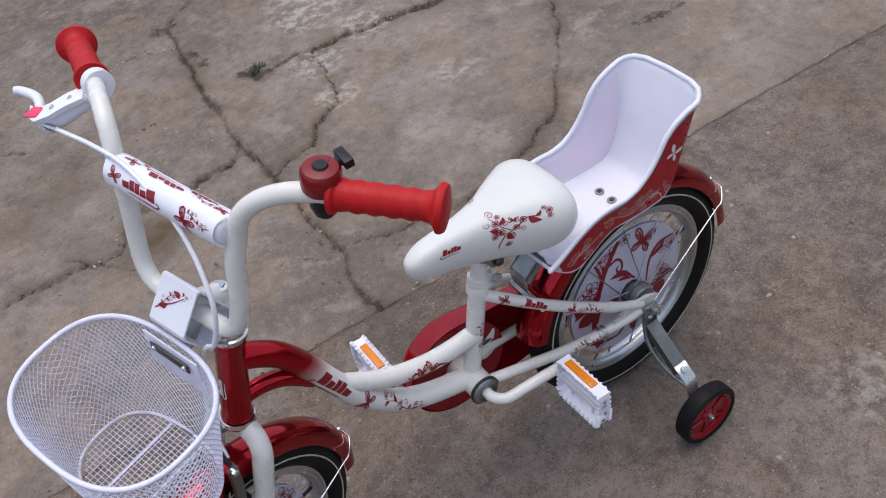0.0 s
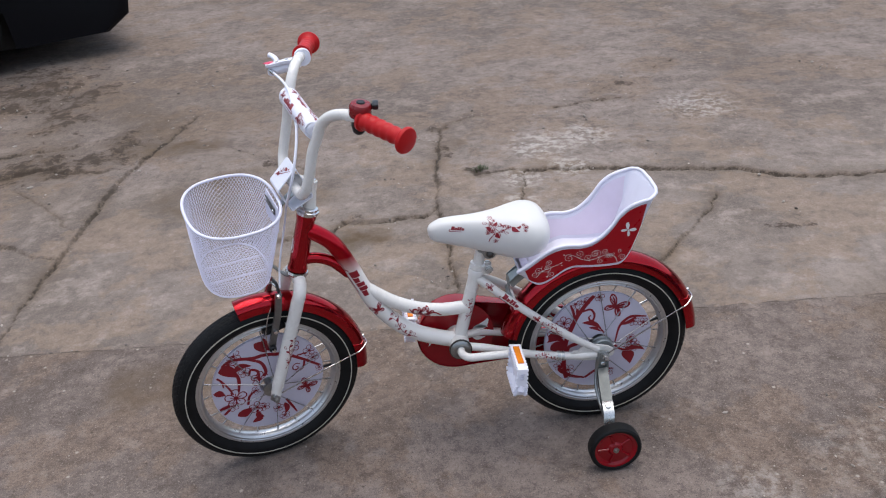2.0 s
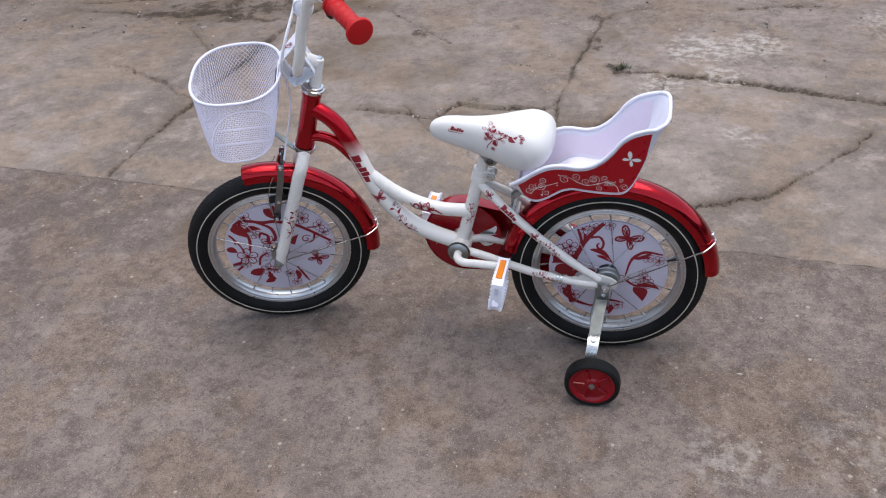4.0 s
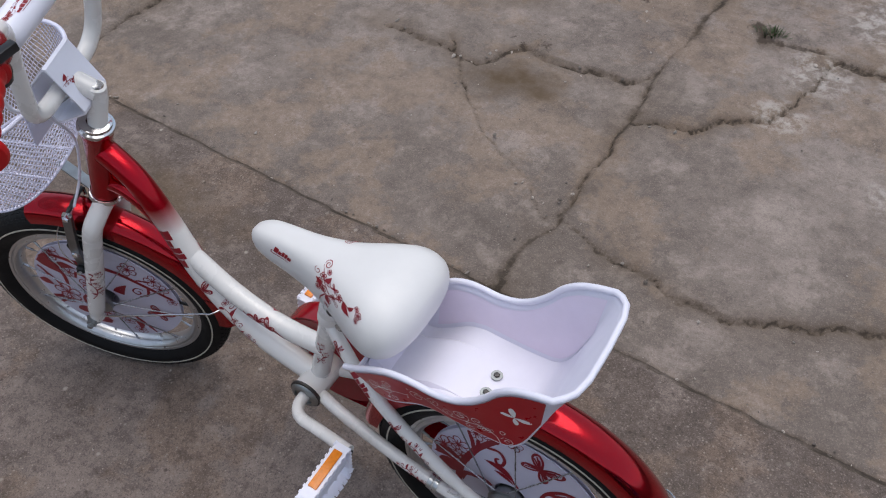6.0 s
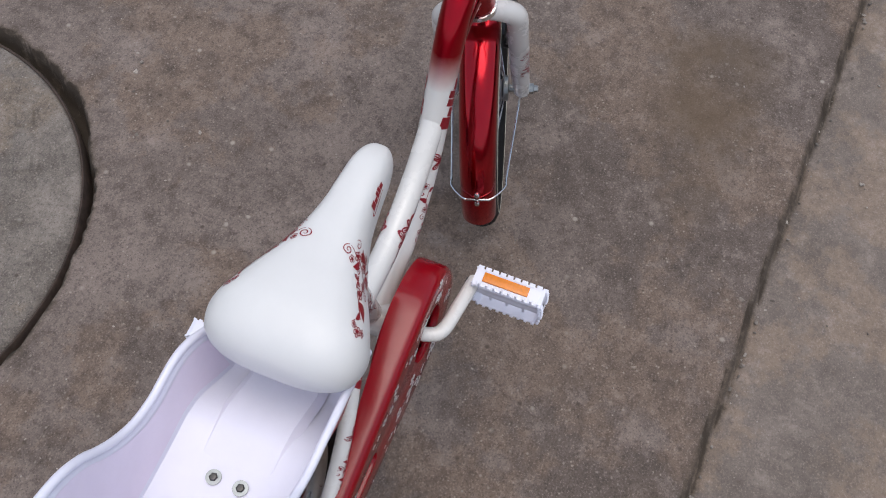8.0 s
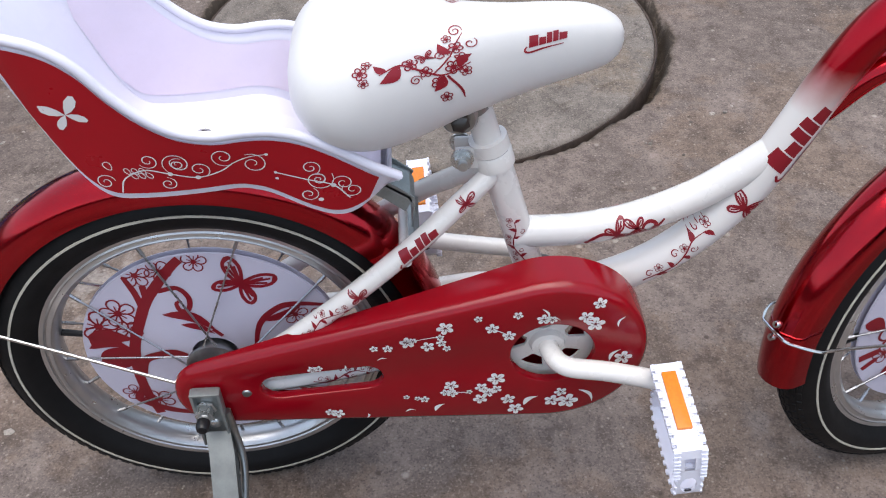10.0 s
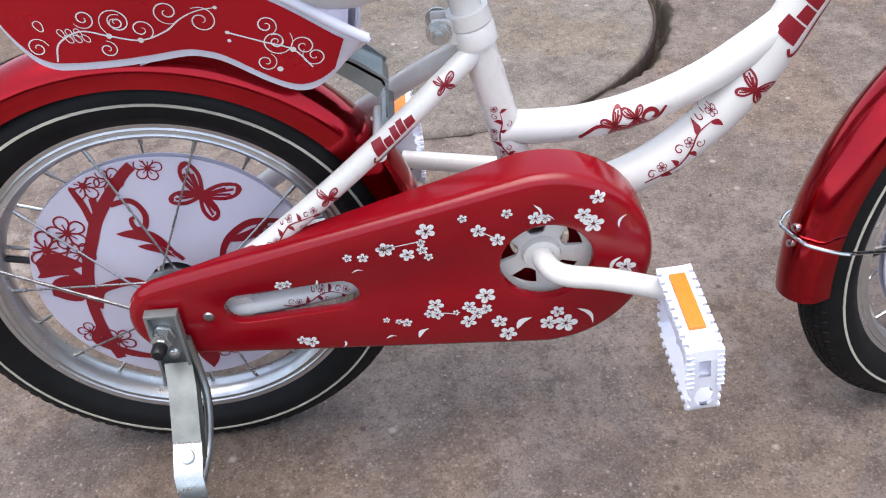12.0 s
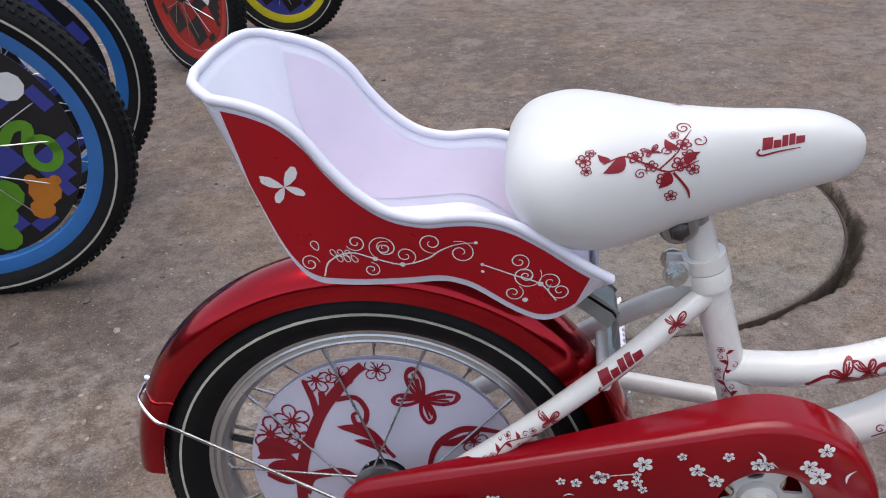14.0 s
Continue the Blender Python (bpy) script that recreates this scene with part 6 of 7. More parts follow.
# doll seat sides: white scrolls
for s in (1, -1):
    panel = [o for o in doll_seat.children if o.name.startswith("side_panel") and o.data.vertices[0].co.y * s > 0][0]
    flat = from_side(panel, s, 0.0005)
    k = 0.00042
    dz = -0.001
    art = ribbon([(-0.014, 0.470), (-0.008, 0.485), (0.010, 0.494), (0.029, 0.489), (0.050, 0.484), (0.069, 0.490), (0.081, 0.499), (0.094, 0.505), (0.108, 0.507)], 0.0013, 6, (1, 0.5))
    art += ribbon([(0.112, 0.486), (0.135, 0.477), (0.156, 0.468), (0.168, 0.451)], 0.0012, 6)
    for x, z, r, st, hand in ((0.015, 0.504, 16, 3.6, 1), (0.037, 0.500, 24, 4.0, -1), (0.037, 0.500, 13, 1.0, 1), (0.053, 0.493, 18, 4.4, 1), (0.025, 0.478, 14, 1.5, -1), (0.074, 0.506, 20, 5.2, -1), (0.096, 0.497, 22, 2.0, -1), (-0.024, 0.482, 16, 0.2, 1),
                              (0.145, 0.476, 24, 0.5, -1), (0.145, 0.476, 12, 2.0, -1), (0.140, 0.490, 16, 5.0, 1), (0.135, 0.459, 16, 1.0, -1), (0.164, 0.470, 18, 3.6, -1), (0.171, 0.461, 18, 2.4, 1)):
        art += spiral(x, z, r * k * 1.25, 0.0010, 1.5, st, hand)
    for x, z in ((0.029, 0.489), (0.050, 0.484), (0.156, 0.468), (0.144, 0.452)):
        art += dot(x, z, 0.0023)
    for x, z in ((0.112, 0.486), (0.112, 0.479), (0.108, 0.507)):
        art += dot(x, z, 0.0015)
    for j in range(3):
        art += closed_line(petal(-0.002 + 0.006 * j, 0.489, 0.008, 2.0, 0.25), 0.0007) + closed_line(petal(-0.002 + 0.006 * j, 0.492, 0.008, -1.0, 0.25), 0.0007)
    art += closed_line(petal(-0.016, 0.494, 0.010, 1.9, 0.3), 0.0008)
    stick("scroll_print", [[(x - 0.004, z + dz) for x, z in p] for p in art], flat, DECAL_WHITE, panel, "fine white scroll print")
    stick("ornament_print", lobes(-0.038, 0.550, 0.017, 0.35 if s < 0 else 0.75, False), flat, DECAL_WHITE, panel, "white four-lobed ornament")


# wheel discs
def rear_art():
    art = ribbon([(-0.60, -0.74), (-0.64, -0.50), (-0.65, -0.22), (-0.62, 0.03), (-0.57, 0.22), (-0.49, 0.41), (-0.41, 0.58), (-0.28, 0.76), (-0.15, 0.91), (-0.06, 0.98)], 0.085, 6, (0.9, 0.8))
    art += ribbon([(-0.45, 0.53), (-0.47, 0.68), (-0.52, 0.83)], 0.050, 6, (1, 0.7)) + ribbon([(-0.40, 0.62), (-0.40, 0.74)], 0.05)
    art += ribbon([(-0.30, 0.68), (-0.16, 0.70), (-0.09, 0.60), (-0.11, 0.49), (-0.17, 0.48), (-0.19, 0.55), (-0.15, 0.58)], 0.040, 6, (1, 0.5))
    art += leaf(-0.32, 0.45, 0.06, 0.24, 0.22, 0.16) + leaf(-0.20, 0.34, 0.04, 0.22, 0.22, 0.10) + ribbon([(0.03, 0.27), (0.10, 0.18), (0.15, 0.10)], 0.03, 6, (1, 0.4))
    art += leaf(-0.98, 0.18, -0.58, 0.20, 0.42, 0.12) + leaf(-0.96, 0.11, -0.62, 0.08, 0.34, 0.25) + leaf(-0.90, -0.06, -0.62, 0.12, 0.75, -0.1)
    art += ribbon([(-0.62, -0.20), (-0.56, -0.04), (-0.43, 0.02), (-0.30, 0.04), (-0.18, -0.02)], 0.075, 6, (1, 0.5)) + ribbon([(-0.66, -0.40), (-0.72, -0.54), (-0.50, -0.70), (-0.25, -0.78)], 0.07, 6, (1, 0.5))
    art += ribbon([(0.30, -0.05), (0.38, 0.26), (0.52, 0.40), (0.66, 0.43), (0.90, 0.38)], 0.055, 8, (0.4, 0.5)) + leaf(0.40, 0.30, 0.74, 0.44, 0.2, -0.1)
    art += leaf(0.45, -0.30, 0.62, -0.62, 0.6, 0.2) + leaf(0.50, -0.28, 0.90, -0.36, 0.3, 0.2) + ribbon([(-0.25, -0.78), (0.0, -0.62), (0.3, -0.66)], 0.05, 6, (1, 0.4)) + leaf(0.0, -0.7, 0.06, -0.95, 0.55) + ribbon([(0.30, -0.12), (0.40, -0.22), (0.52, -0.28)], 0.04, 6)
    for x, y, r, t in ((-0.43, 0.84, 0.115, 0.3), (-0.26, 0.87, 0.10, 0.9), (0.01, 0.93, 0.095, 0.1), (-0.64, 0.48, 0.14, 0.5), (-0.82, 0.35, 0.16, 0.2), (-0.60, 0.30, 0.105, 0.9), (-0.74, -0.44, 0.10, 0.4), (-0.57, -0.55, 0.13, 0.8),
                       (0.66, 0.32, 0.10, 0.3), (0.84, 0.26, 0.10, 0.7), (0.62, -0.10, 0.11, 0.1), (0.54, -0.24, 0.12, 0.5), (0.70, -0.22, 0.11, 0.9), (0.60, -0.0, 0.08, 0.2), (0.2, -0.72, 0.11, 0.6)):
        art += blossom_line(x, y, r * 0.98, t, 0.10) + dot(x, y, 0.22 * r)
    return art + turned(lobes(0, 0, 0.21), 0.31, 0.69, -0.62)


def front_art():
    art = ribbon([(-0.82, 0.57), (-0.61, 0.70), (-0.43, 0.69), (-0.22, 0.64), (-0.02, 0.64), (0.15, 0.60), (0.36, 0.52), (0.65, 0.30), (0.94, 0.04)], 0.066, 6, (0.6, 0.7))
    art += ribbon([(-0.30, 0.64), (-0.09, 0.51), (-0.03, 0.31), (-0.08, 0.21)], 0.060, 6, (0.6, 0.8)) + ribbon([(-0.33, 0.30), (-0.28, 0.41), (-0.17, 0.35), (-0.17, 0.23), (-0.26, 0.23)], 0.050, 6, (0.7, 0.6))
    art += leaf(-0.14, 0.92, 0.05, 0.67, 0.62, 0.1) + leaf(0.03, 0.98, 0.12, 0.68, 0.42, -0.1) + leaf(-0.84, 0.60, -0.50, 0.32, 0.50, 0.1) + leaf(-0.60, 0.44, -0.24, 0.49, 0.34, 0.2) + ribbon([(-0.56, 0.46), (-0.51, 0.28), (-0.55, 0.02)], 0.060, 6, (1, 0.6))
    art += ribbon([(-0.91, 0.46), (-0.80, 0.32), (-0.79, 0.18)], 0.040, 6, (0.8, 0.5)) + ribbon([(-0.80, 0.34), (-0.70, 0.13), (-0.65, -0.02)], 0.035, 6, (0.5, 0.7))
    art += leaf(-0.98, 0.10, -0.78, 0.00, 0.62, 0.1) + ribbon([(-0.93, -0.30), (-0.76, -0.25)], 0.070) + ribbon([(-0.87, -0.43), (-0.76, -0.34)], 0.050)
    art += ribbon([(-0.26, -0.04), (-0.39, -0.15), (-0.44, -0.34)], 0.045, 6, (0.5, 1)) + leaf(-0.66, -0.54, -0.38, -0.42, 0.62, -0.1) + leaf(-0.42, -0.80, -0.26, -0.58, 0.50, -0.25) + leaf(-0.20, -0.74, -0.28, -0.50, 0.40, 0.25)
    art += ribbon([(0.68, 0.28), (0.63, 0.12), (0.50, 0.07)], 0.040, 6, (1, 0.3)) + spiral(0.51, 0.17, 0.09, 0.022, 1.2, 0.5, 1) + leaf(0.20, -0.04, 0.39, 0.30, 0.38, 0.15)
    art += ribbon([(0.24, -0.46), (0.32, -0.66), (0.42, -0.92)], 0.045, 6, (1, 0.3)) + leaf(0.20, -0.54, 0.18, -0.84, 0.34, 0.15) + ribbon([(0.56, 0.42), (0.74, 0.40)], 0.030)
    for x, y, r, t in ((-0.62, -0.11, 0.20, 0.3), (-0.63, 0.64, 0.16, 0.2), (-0.52, 0.78, 0.13, 0.7), (-0.39, 0.40, 0.11, 0.4), (-0.16, 0.18, 0.16, 0.1), (-0.70, -0.29, 0.11, 0.7), (-0.30, -0.45, 0.14, 0.2), (-0.26, -0.05, 0.09, 0.9), (-0.16, -0.49, 0.10, 0.5),
                       (0.79, 0.43, 0.12, 0.3), (0.84, 0.26, 0.11, 0.8), (0.92, -0.01, 0.075, 0.1), (0.51, 0.63, 0.13, 0.5), (0.17, -0.86, 0.10, 0.6), (0.08, -0.62, 0.10, 0.2)):
        art += blossom_line(x, y, r * 0.98, t, 0.10) + dot(x, y, 0.20 * r)
    return art + turned(lobes(0, 0, 0.17), 0.64, -0.33, -0.7)


for wheel, centre, art in ((rear_wheel, REAR, rear_art()), (front_wheel, FRONT, front_art())):
    for s in (1, -1):
        def on_disc(u, v, s=s, centre=centre):
            r = 0.133 * math.hypot(u, v)
            if r < 0.026 or r > 0.1325:
                return None
            return centre + Vector((-s * u * 0.133, s * (0.0135 - 0.009 * (r - 0.024) / 0.109 + 0.0006), v * 0.133))
        disc = [o for o in wheel.children if o.name.startswith("wheel_disc") and o.data.vertices[1].co.y * s > 0][0]
        stick("blossom_print", art, on_disc, DECAL_RED, wheel, "red blossom branch print")


# ---- other bicycles standing behind ----
KNOB = surface("knobby_rubber", (0.009, 0.009, 0.0095), 0.7, var=0.2, bump_d=0.0004, spec=0.25)
BLUE_RIM = surface("blue_rim_paint", (0.03, 0.17, 0.47), 0.35, var=0.06, coat=0.3)
RED_RIM = surface("red_rim_paint", (0.45, 0.02, 0.015), 0.35, var=0.06, coat=0.3)
YELLOW_RIM = surface("yellow_rim_paint", (0.62, 0.55, 0.02), 0.4, var=0.06)
DISC_BLACK = surface("black_disc", (0.012, 0.012, 0.014), 0.35, var=0.1)
DISC_BLUE = surface("violet_blue_print", (0.045, 0.055, 0.30), 0.4, var=0.08)
DISC_RED = surface("red_disc", (0.42, 0.02, 0.012), 0.4, var=0.08)
PRINT_GREEN = surface("green_print", (0.12, 0.33, 0.02), 0.4, var=0.1)
PRINT_ORANGE = surface("orange_print", (0.60, 0.20, 0.02), 0.4, var=0.1)


def other_bike(label, x, y, yaw, lean, R, rim_mat, disc_mat, check_mat, blue_prints):
    """A bicycle wheel with fork end, knobby tyre and chequered disc, standing on its tyre."""
    bike_m = Matrix.Translation((x, y, -0.009)) @ Matrix.Rotation(radians(yaw), 4, 'Z') @ Matrix.Rotation(radians(-lean), 4, 'X')
    root = new("bicycle")
    root.matrix_basis = bike_m
    tagged(root, label, "bicycle", "parked bicycles")
    c = Vector((0, 0, R))
    rt = 0.026
    rim_r = R - 2 * rt
    wheel = part("rim", lathe(bmesh.new(), [(rim_r - 0.024, -0.011), (rim_r - 0.026, 0), (rim_r - 0.024, 0.011), (rim_r - 0.006, 0.016), (rim_r + 0.003, 0.015), (rim_r - 0.006, 0.010), (rim_r - 0.006, -0.010), (rim_r + 0.003, -0.015), (rim_r - 0.006, -0.016)], c, seg=80), rim_mat, root, "painted wheel rim")
    prof = [(R - rt + rt * math.cos(radians(a)), rt * 1.02 * math.sin(radians(a))) for a in range(-125, 126, 12)]
    part("tyre", lathe(bmesh.new(), prof + [(rim_r - 0.004, 0.012), (rim_r - 0.004, -0.012)], c, seg=96), KNOB, root, "black knobby tyre")
    bm = bmesh.new()
    n = int(2 * math.pi * R / 0.017)
    for row, off in ((-46, 0), (-20, 0.5), (20, 0), (46, 0.5)):
        for k in range(n):
            a, w = 2 * math.pi * (k + off) / n, radians(row)
            r = R - rt + rt * math.cos(w)
            p = c + Vector((math.cos(a) * r, rt * math.sin(w), math.sin(a) * r))
            m = Matrix.Rotation(-a, 3, 'Y') @ Matrix.Rotation(w, 3, 'Z')
            vs = [bm.verts.new(p + m @ Vector((sx * 0.004, sy * 0.0045, sz * 0.005))) for sx, sy, sz in ((-1, -1, -1), (-1, 1, -1), (-1, 1, 1), (-1, -1, 1), (1, -0.8, -0.8), (1, 0.8, -0.8), (1, 0.8, 0.8), (1, -0.8, 0.8))]
            bridge(bm, vs[:4], vs[4:])
            bm.faces.new(vs[4:])
    tagged(part("tread", bm, KNOB, root, "coarse tread knobs"), kind="stuff")
    for s in (1, -1):
        part("sidewall_stripe", lathe(bmesh.new(), [(R - 0.0265, s * 0.0272), (R - 0.0300, s * 0.0272), (R - 0.0300, s * 0.0255), (R - 0.0265, s * 0.0255)], c, seg=80), CREAM, root)
    part("hub", solid([(0, -0.06), (0.008, -0.058), (0.009, -0.04), (0.024, -0.036), (0.024, -0.03), (0.015, -0.027), (0.015, 0.027), (0.024, 0.03), (0.024, 0.036), (0.009, 0.04), (0.008, 0.058), (0, 0.06)], c, (0, 1, 0), 24), BLACK_PLASTIC, root)
    for k in range(28):
        s = 1 if k % 2 else -1
        a = 2 * math.pi * k / 28
        b = a + (0.7 if k % 4 < 2 else -0.7)
        part("spoke", tube(bmesh.new(), [c + Vector((0.022 * math.cos(b), s * 0.033, 0.022 * math.sin(b))), c + Vector(((rim_r - 0.024) * math.cos(a), s * 0.003, (rim_r - 0.024) * math.sin(a)))], 0.0011, 5), ALLOY, root)
    rd = rim_r * 0.86
    for s in (-1,):
        part("wheel_disc", lathe(bmesh.new(), [(0.026, s * 0.013), (rd, s * 0.010), (rd, s * 0.008), (0.026, s * 0.011)], c, seg=64), disc_mat, root, "chequered plastic spoke guard")

        def on(u, v, s=s, lift=0.0006):
            r = math.hypot(u, v) * rd
            if r < 0.027 or r > rd * 0.995:
                return None
            return c + Vector((-s * u * rd, s * (0.013 - 0.003 * (r - 0.026) / (rd - 0.026) + lift), v * rd))

        squares = []
        q, t = 0.42, radians(32)
        for i in range(-3, 3):
            for j in range(-3, 3):
                if (i + j) % 2:
                    for a in range(4):
                        for b in range(4):
                            cell = [(i * q + (a + da) * q / 4, j * q + (b + db) * q / 4) for da, db in ((0, 0), (1, 0), (1, 1), (0, 1))]
                            squares.append([(x * math.cos(t) - y * math.sin(t), x * math.sin(t) + y * math.cos(t)) for x, y in cell])
        tagged(stick("chequer_print", squares, on, check_mat, root), kind="stuff")
        if blue_prints:
            # plain shapes in place of the lettering and the figure
            g = ribbon([(0.10, 0.30), (0.20, 0.42), (0.30, 0.50), (0.34, 0.34), (0.20, 0.26)], 0.09, 5) + ribbon([(0.34, 0.18), (0.42, 0.30)], 0.09) + dot(0.46, 0.38, 0.05)
            g += ribbon([(0.44, 0.02), (0.54, 0.16), (0.66, 0.16), (0.62, 0.0)], 0.09, 5) + closed_line([(0.72 + 0.11 * math.cos(0.7 * k), -0.08 + 0.13 * math.sin(0.7 * k)) for k in range(9)], 0.08)
            g += dot(0.24, -0.60, 0.14) + dot(0.22, -0.82, 0.13) + ribbon([(0.10, -0.40), (0.14, -0.56)], 0.07) + dot(0.16, -0.34, 0.05)
            tagged(stick("plain_print", g + dot(0.33, -0.42, 0.15), lambda u, v: on(u, v, lift=0.0012), PRINT_GREEN, root, "plain green print blocks"), kind="stuff")
            tagged(stick("plain_print", dot(0.64, -0.42, 0.13) + dot(0.56, -0.30, 0.05) + dot(0.74, -0.33, 0.05) + dot(0.58, -0.58, 0.10), lambda u, v: on(u, v, lift=0.0014), PRINT_ORANGE, root, "plain orange print blocks"), kind="stuff")
            w = dot(0.62, 0.50, 0.12) + dot(0.43, 0.46, 0.05) + turned([[(-0.05, -0.12), (0.05, -0.12), (0.05, 0.12), (-0.05, 0.12)]], 0.80, 0.80 * 0.72, -0.7)
            w += ribbon([(-0.35, -0.45), (-0.05, -0.62), (0.1, -0.70), (0.2, -0.78)], 0.10, 6) + ribbon([(-0.25, -0.75), (0.05, -0.82)], 0.07) + [[(-0.45, 0.30), (0.0, 0.42), (0.06, 0.68), (-0.3, 0.82)]]
            tagged(stick("plain_print", w, lambda u, v: on(u, v, lift=0.0010), DECAL_WHITE, root, "plain white print blocks"), kind="stuff")
        else:
            tagged(stick("plain_print", [[(-0.55, 0.05), (0.05, 0.10), (0.10, 0.28), (-0.50, 0.36)], [(-0.30, -0.4), (-0.1, -0.4), (-0.12, 0.05), (-0.36, 0.05)]] + ribbon([(0.2, 0.5), (0.35, 0.1), (0.65, -0.1)], 0.12, 6) + ribbon([(0.3, 0.6), (0.5, 0.2)], 0.06), lambda u, v: on(u, v, lift=0.0012), DECAL_WHITE, root, "plain white print blocks"), kind="stuff")
    for s in (1, -1):
        part("fork_leg", tube(bmesh.new(), catmull([c + Vector((0.0, s * 0.052, 0.0)), c + Vector((-0.07, s * 0.056, 0.02)), c + Vector((-0.20, s * 0.060, 0.05)), c + Vector((-0.34, s * 0.050, 0.08))], 5), [0.013] * 10 + [0.012] * 6, 12), rim_mat, root, "painted frame stay")
    return root


other_bike("children's bicycle with blue rim, knobby tyre and chequered disc", -0.853, 0.655, 15.0, -7.0, 0.30, BLUE_RIM, DISC_BLACK, DISC_BLUE, True)
other_bike("children's bicycle with blue rim standing behind another", -0.97, 1.02, 15.0, -5.0, 0.30, BLUE_RIM, DISC_BLACK, DISC_BLUE, False)
other_bike("children's bicycle with red rim and red chequered disc", -0.925, 1.93, -36.0, 0.0, 0.25, RED_RIM, DISC_RED, DISC_BLACK, False)
other_bike("children's bicycle with yellow rim and blue disc", -0.76, 2.33, -10.5, 0.0, 0.225, YELLOW_RIM, DISC_BLUE, DISC_BLACK, False)

# ---- parked car at the edge of the yard ----
CAR_PAINT = surface("dark_car_paint", (0.004, 0.0042, 0.006), 0.4, var=0.1, spec=0.12)
CAR_GLASS = surface("dark_glass", (0.02, 0.022, 0.024), 0.08, var=0.05)
CAR_TRIM = surface("grey_car_trim", (0.012, 0.012, 0.012), 0.6, var=0.1)


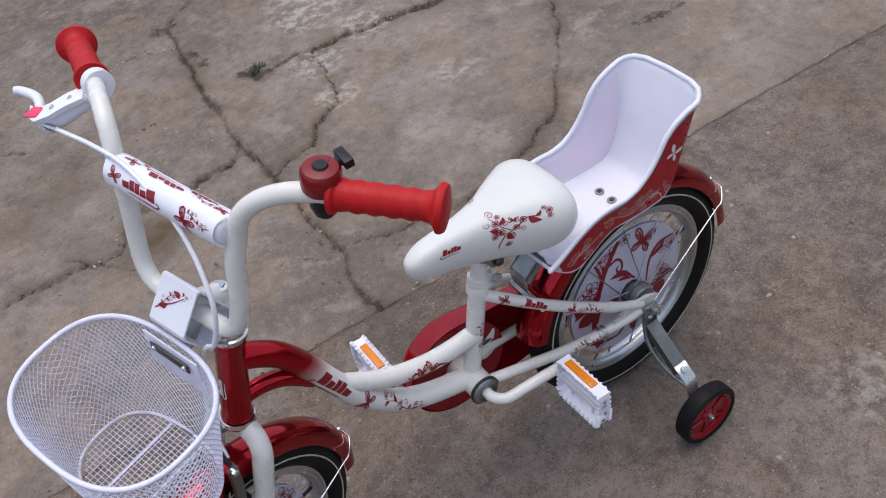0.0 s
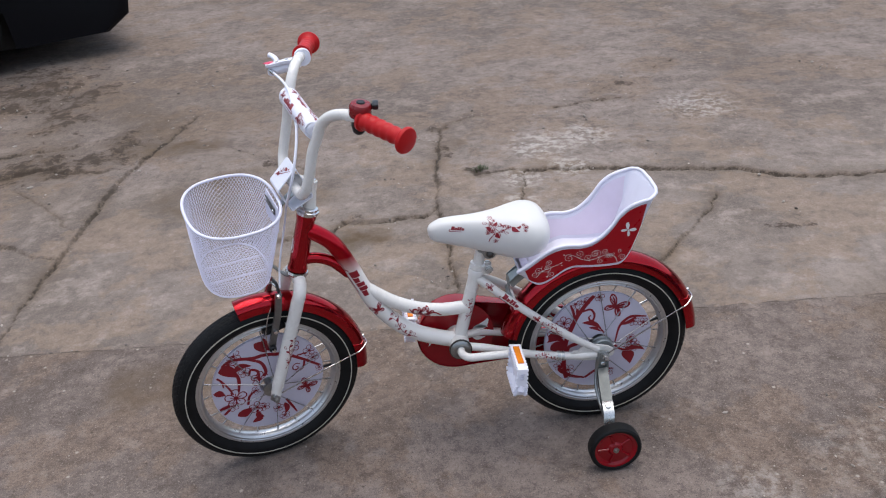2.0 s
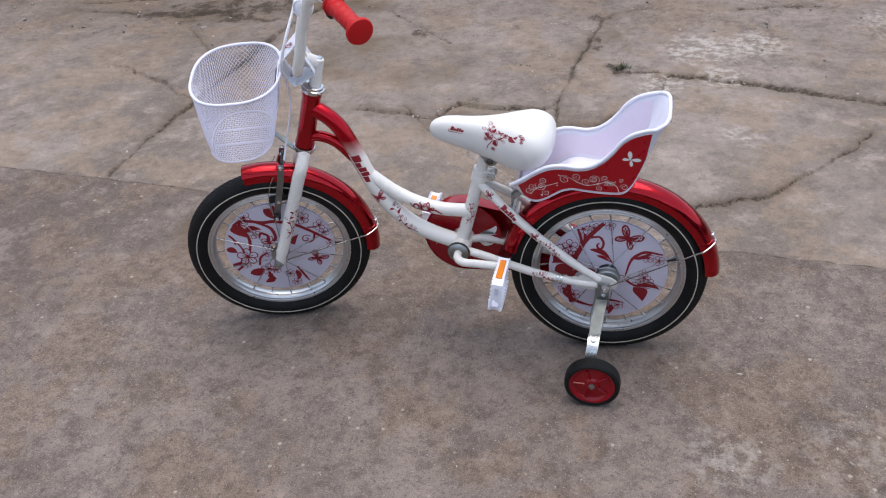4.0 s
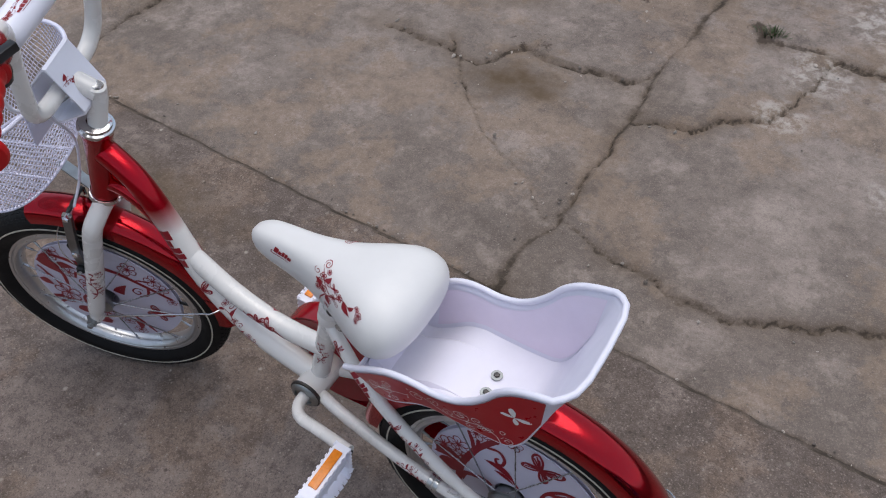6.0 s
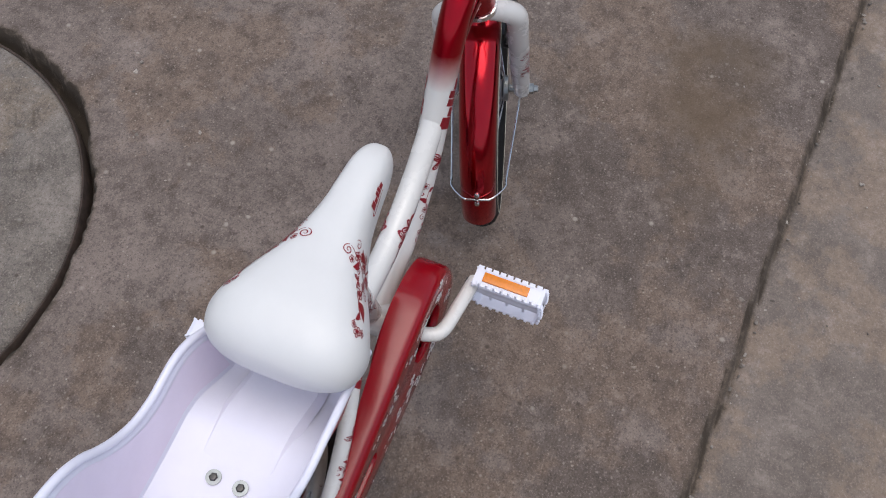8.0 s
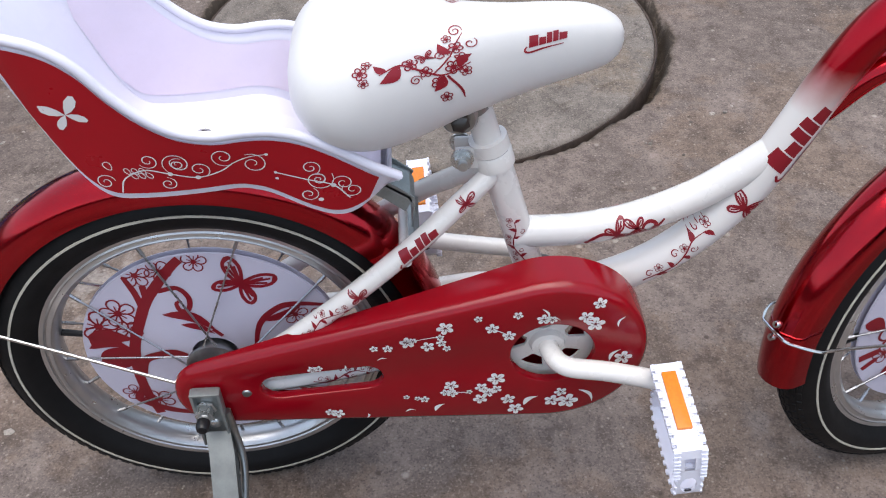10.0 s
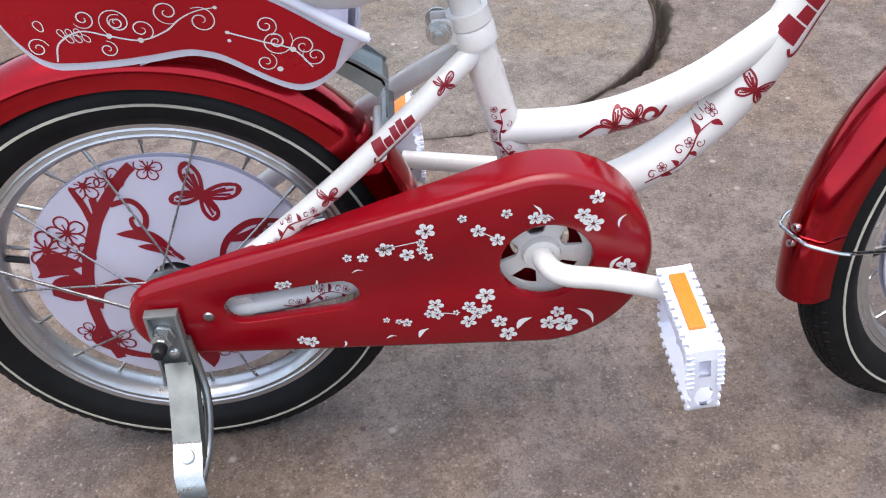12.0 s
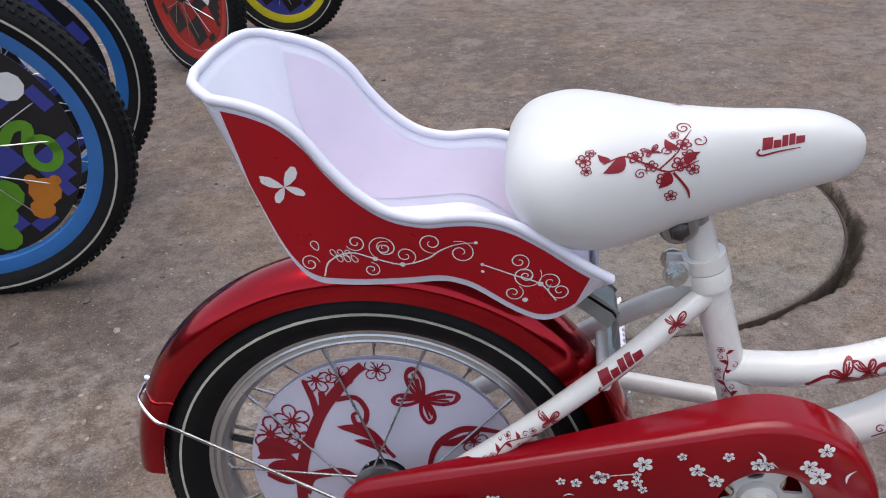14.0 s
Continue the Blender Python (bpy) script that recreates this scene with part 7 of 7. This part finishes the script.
def build_car():
    root = new("car")
    root.matrix_basis = Matrix.Translation((2.82, -3.63, -0.02)) @ Matrix.Rotation(radians(27), 4, 'Z')
    tagged(root, "dark saloon car with alloy wheels parked on the concrete", "car")
    # along x: the near wheel stands at 0, the nose reaches to -1.08; the near flank lies at y = 0.09
    side = [(-1.06, 0.34), (-1.04, 0.22), (-0.90, 0.13), (-0.38, 0.13), (-0.36, 0.34), (-0.25, 0.55), (0.0, 0.66), (0.25, 0.55), (0.36, 0.34), (0.38, 0.17), (2.16, 0.17), (2.18, 0.34), (2.29, 0.55), (2.54, 0.66), (2.79, 0.55), (2.90, 0.34), (2.92, 0.20), (3.36, 0.26), (3.40, 0.62), (3.28, 0.86), (2.75, 0.92), (2.2, 1.38), (1.35, 1.42), (0.72, 1.33), (0.15, 0.92), (-0.80, 0.78), (-1.02, 0.60)]
    bm = bmesh.new()
    rings = []
    for y, k in ((0.085, 0.985), (0.06, 1.0), (-1.55, 1.0), (-1.575, 0.985)):
        ring = []
        for x, z in side:
            inset = 0.16 * max(0, z - 0.9) / 0.5
            yy = y - inset if y > -0.7 else y + inset
            ring.append(bm.verts.new((1.3 + (x - 1.3) * k, yy, 0.6 + (z - 0.6) * k)))
        rings.append(ring)
    for a, b in zip(rings[:-1], rings[1:]):
        bridge(bm, a, b)
    for ring in (rings[0], rings[-1]):
        edges = [bm.edges.get((ring[k], ring[(k + 1) % len(ring)])) for k in range(len(ring))]
        bmesh.ops.triangle_fill(bm, use_beauty=True, edges=edges)
    body = part("body", bm, CAR_PAINT, root, "dark glossy car body")
    for x0, x1, x2, x3 in ((0.42, 0.80, 1.28, 1.28), (1.34, 1.34, 2.12, 2.5)):
        bm = bmesh.new()
        a = [(x0, 0.088, 0.94), (x1, -0.035, 1.30), (x2, -0.04, 1.34), (x3, 0.088, 0.94)]
        lo = [bm.verts.new((x, y + 0.012, z)) for x, y, z in a]
        hi = [bm.verts.new((x, y - 0.01, z)) for x, y, z in a]
        bridge(bm, lo, hi)
        bm.faces.new(lo), bm.faces.new(hi[::-1])
        part("side_window", bm, CAR_GLASS, body, "dark side window", smooth=False)
    bm = bmesh.new()
    box(bm, (1.27, 0.08, 0.215), (1.74, 0.05, 0.07), None, 0.012)
    part("sill", bm, CAR_TRIM, root, "grey plastic sill")
    bm = bmesh.new()
    box(bm, (-0.99, -0.75, 0.33), (0.18, 1.50, 0.30), None, 0.07)
    part("bumper", bm, CAR_PAINT, root, "dark front bumper")
    bm = bmesh.new()
    box(bm, (1.2, -0.74, 0.36), (4.1, 1.34, 0.52), None, 0.03)
    part("underbody", bm, CAR_TRIM, root)
    for x in (0.0, 2.54):
        for y, s in ((0.0, 1), (-1.49, -1)):
            c = Vector((x, y, 0.31))
            tyre = part("wheel", lathe(bmesh.new(), [(0.19, -0.09), (0.235, -0.10), (0.285, -0.10), (0.305, -0.085), (0.31, -0.05), (0.31, 0.05), (0.305, 0.085), (0.285, 0.10), (0.235, 0.10), (0.19, 0.09)], c, seg=64), RUBBER, root, "black car tyre")
            part("rim", lathe(bmesh.new(), [(0.17, s * -0.08), (0.205, s * -0.08), (0.205, s * 0.085), (0.196, s * 0.090), (0.186, s * 0.082), (0.175, s * 0.0)], c, seg=56), ALLOY, tyre, "silver alloy rim")
            for k in range(5):
                a = 2 * math.pi * k / 5 + 0.3
                d, e = Vector((math.cos(a), 0, math.sin(a))), Vector((-math.sin(a), 0, math.cos(a)))
                bm = bmesh.new()
                rows = []
                for r, w, h in ((0.03, 0.040, 0.066), (0.09, 0.034, 0.072), (0.15, 0.038, 0.078), (0.195, 0.055, 0.080)):
                    rows.append([bm.verts.new(c + d * r + e * (q * w) + Vector((0, s * hh, 0))) for q, hh in ((-1, h - 0.02), (-0.75, h), (0.75, h), (1, h - 0.02))])
                for i in range(3):
                    bridge(bm, rows[i], rows[i + 1], False)
                part("wheel_spoke", bm, ALLOY, tyre)
            part("hub_cap", solid([(0, 0.078), (0.025, 0.077), (0.042, 0.070), (0.045, 0.05), (0, 0.05)], c, (0, s, 0), 24), ALLOY, tyre)
            part("brake_drum", lathe(bmesh.new(), [(0.0, s * 0.01), (0.17, s * 0.01), (0.17, s * -0.02), (0.0, s * -0.02)], c, seg=32, closed=False), DARK_STEEL, tyre)


build_car()

# ---- loose grit ----
def grit_material():
    m, n, l, b = nodes_of("grit_stone")
    g = n.new("ShaderNodeNewGeometry")
    tone = mix_rgb(n, l, ramp(n, l, g.outputs["Random Per Island"], (0.1, 0.0), (0.9, 1.0)), (0.085, 0.070, 0.058), (0.42, 0.37, 0.32))
    l.new(mix_rgb(n, l, ramp(n, l, noise_tex(n, l, 400, 3), (0.35, 0.5), (0.6, 0.0)), tone, (0.10, 0.085, 0.07)), b.inputs["Base Color"])
    b.inputs["Roughness"].default_value = 0.9
    return m


STONE = grit_material()


def build_grit():
    """Sand grains, crumbs and pebbles: thickest along the seams, the slab edge and under the row of bicycles."""
    rng = random.Random(5)
    spots = []
    for x0, x1, y0, y1, count, small, large in ((-1.4, 1.9, -2.4, -0.5, 500, 0.0012, 0.0034), (-1.5, 1.7, -0.42, 2.4, 1100, 0.0008, 0.0024), (-1.4, 0.2, 0.2, 2.2, 900, 0.0010, 0.0030), (1.2, 3.2, -3.6, -1.8, 260, 0.003, 0.012)):
        for _ in range(count):
            k = rng.random() ** 3
            spots.append((rng.uniform(x0, x1), rng.uniform(y0, y1), small + (large - small) * k))
    for _ in range(260):
        pts = CRACKS[rng.randrange(len(CRACKS))][1]
        i = rng.randrange(len(pts) - 1)
        f = rng.random()
        spots.append((pts[i][0] + (pts[i + 1][0] - pts[i][0]) * f + rng.gauss(0, 0.03), pts[i][1] + (pts[i + 1][1] - pts[i][1]) * f + rng.gauss(0, 0.03), 0.0015 + 0.006 * rng.random() ** 2))
    for x0, y0, sx, sy, count in ((-0.35, -2.15, 0.25, 0.2, 90), (-0.6, 0.5, 0.3, 0.25, 160), (0.45, -1.66, 0.08, 0.1, 40), (0.55, 0.68, 0.12, 0.08, 50)):
        for _ in range(count):
            spots.append((rng.gauss(x0, sx), rng.gauss(y0, sy), 0.0012 + 0.006 * rng.random() ** 3))
    for _ in range(160):
        x = rng.uniform(-1.3, 1.8)
        spots.append((x, edge_y(x) - abs(rng.gauss(0.012, 0.015)), 0.0015 + 0.004 * rng.random() ** 2))
    seed = bmesh.new()
    bmesh.ops.create_icosphere(seed, subdivisions=1, radius=1)
    ball = [v.co.copy() for v in seed.verts]
    faces = [[v.index for v in f.verts] for f in seed.faces]
    seed.free()
    bm = bmesh.new()
    for x, y, r in spots:
        if math.hypot(x - LID[0], y - LID[1]) < LID[2] + 0.05:
            continue
        z = (-0.017 if y < edge_y(x) else 0.0) + GROUND_Z + r * 0.2
        t = Matrix.Rotation(rng.uniform(0, 6), 3, 'Z') @ Matrix.Rotation(rng.uniform(-0.6, 0.6), 3, 'X')
        sc = Vector((rng.uniform(0.7, 1.6), rng.uniform(0.6, 1.1), rng.uniform(0.4, 0.8))) * r
        vs = [bm.verts.new(t @ Vector((v.x * sc.x, v.y * sc.y, v.z * sc.z)) * rng.uniform(0.8, 1.2) + Vector((x, y, z))) for v in ball]
        for f in faces:
            bm.faces.new([vs[k] for k in f])
    tagged(part("grit", bm, STONE, None, "", None, False), "loose grey grit and small stones lying on concrete", "gravel", kind="stuff")


build_grit()


# ---- a weed in the crack ----
def build_weed():
    rng = random.Random(9)
    bm = bmesh.new()
    for _ in range(46):
        a, r, h = rng.uniform(0, 6.28), rng.uniform(0.0, 0.028), rng.uniform(0.012, 0.034)
        p = Vector((0.052 + 1.4 * r * math.cos(a), -1.612 + 0.6 * r * math.sin(a), GROUND_Z - 0.022))
        out = Vector((math.cos(a), math.sin(a), 0)) * rng.uniform(0.008, 0.026)
        side = Vector((-math.sin(a), math.cos(a), 0)) * rng.uniform(0.0012, 0.0024)
        mid, tip = p + 0.45 * out + Vector((0, 0, 0.7 * h)), p + out + Vector((0, 0, h))
        vs = [bm.verts.new(q) for q in (p - 0.6 * side, p + 0.6 * side, mid + side, tip, mid - side)]
        bm.faces.new(vs)
    tagged(part("weed", bm, surface("weed_leaf", (0.055, 0.085, 0.025), 0.6, var=0.2, scale=80), None, "", None, False), "small green weed growing in the concrete crack", "weed", kind="stuff")


build_weed()
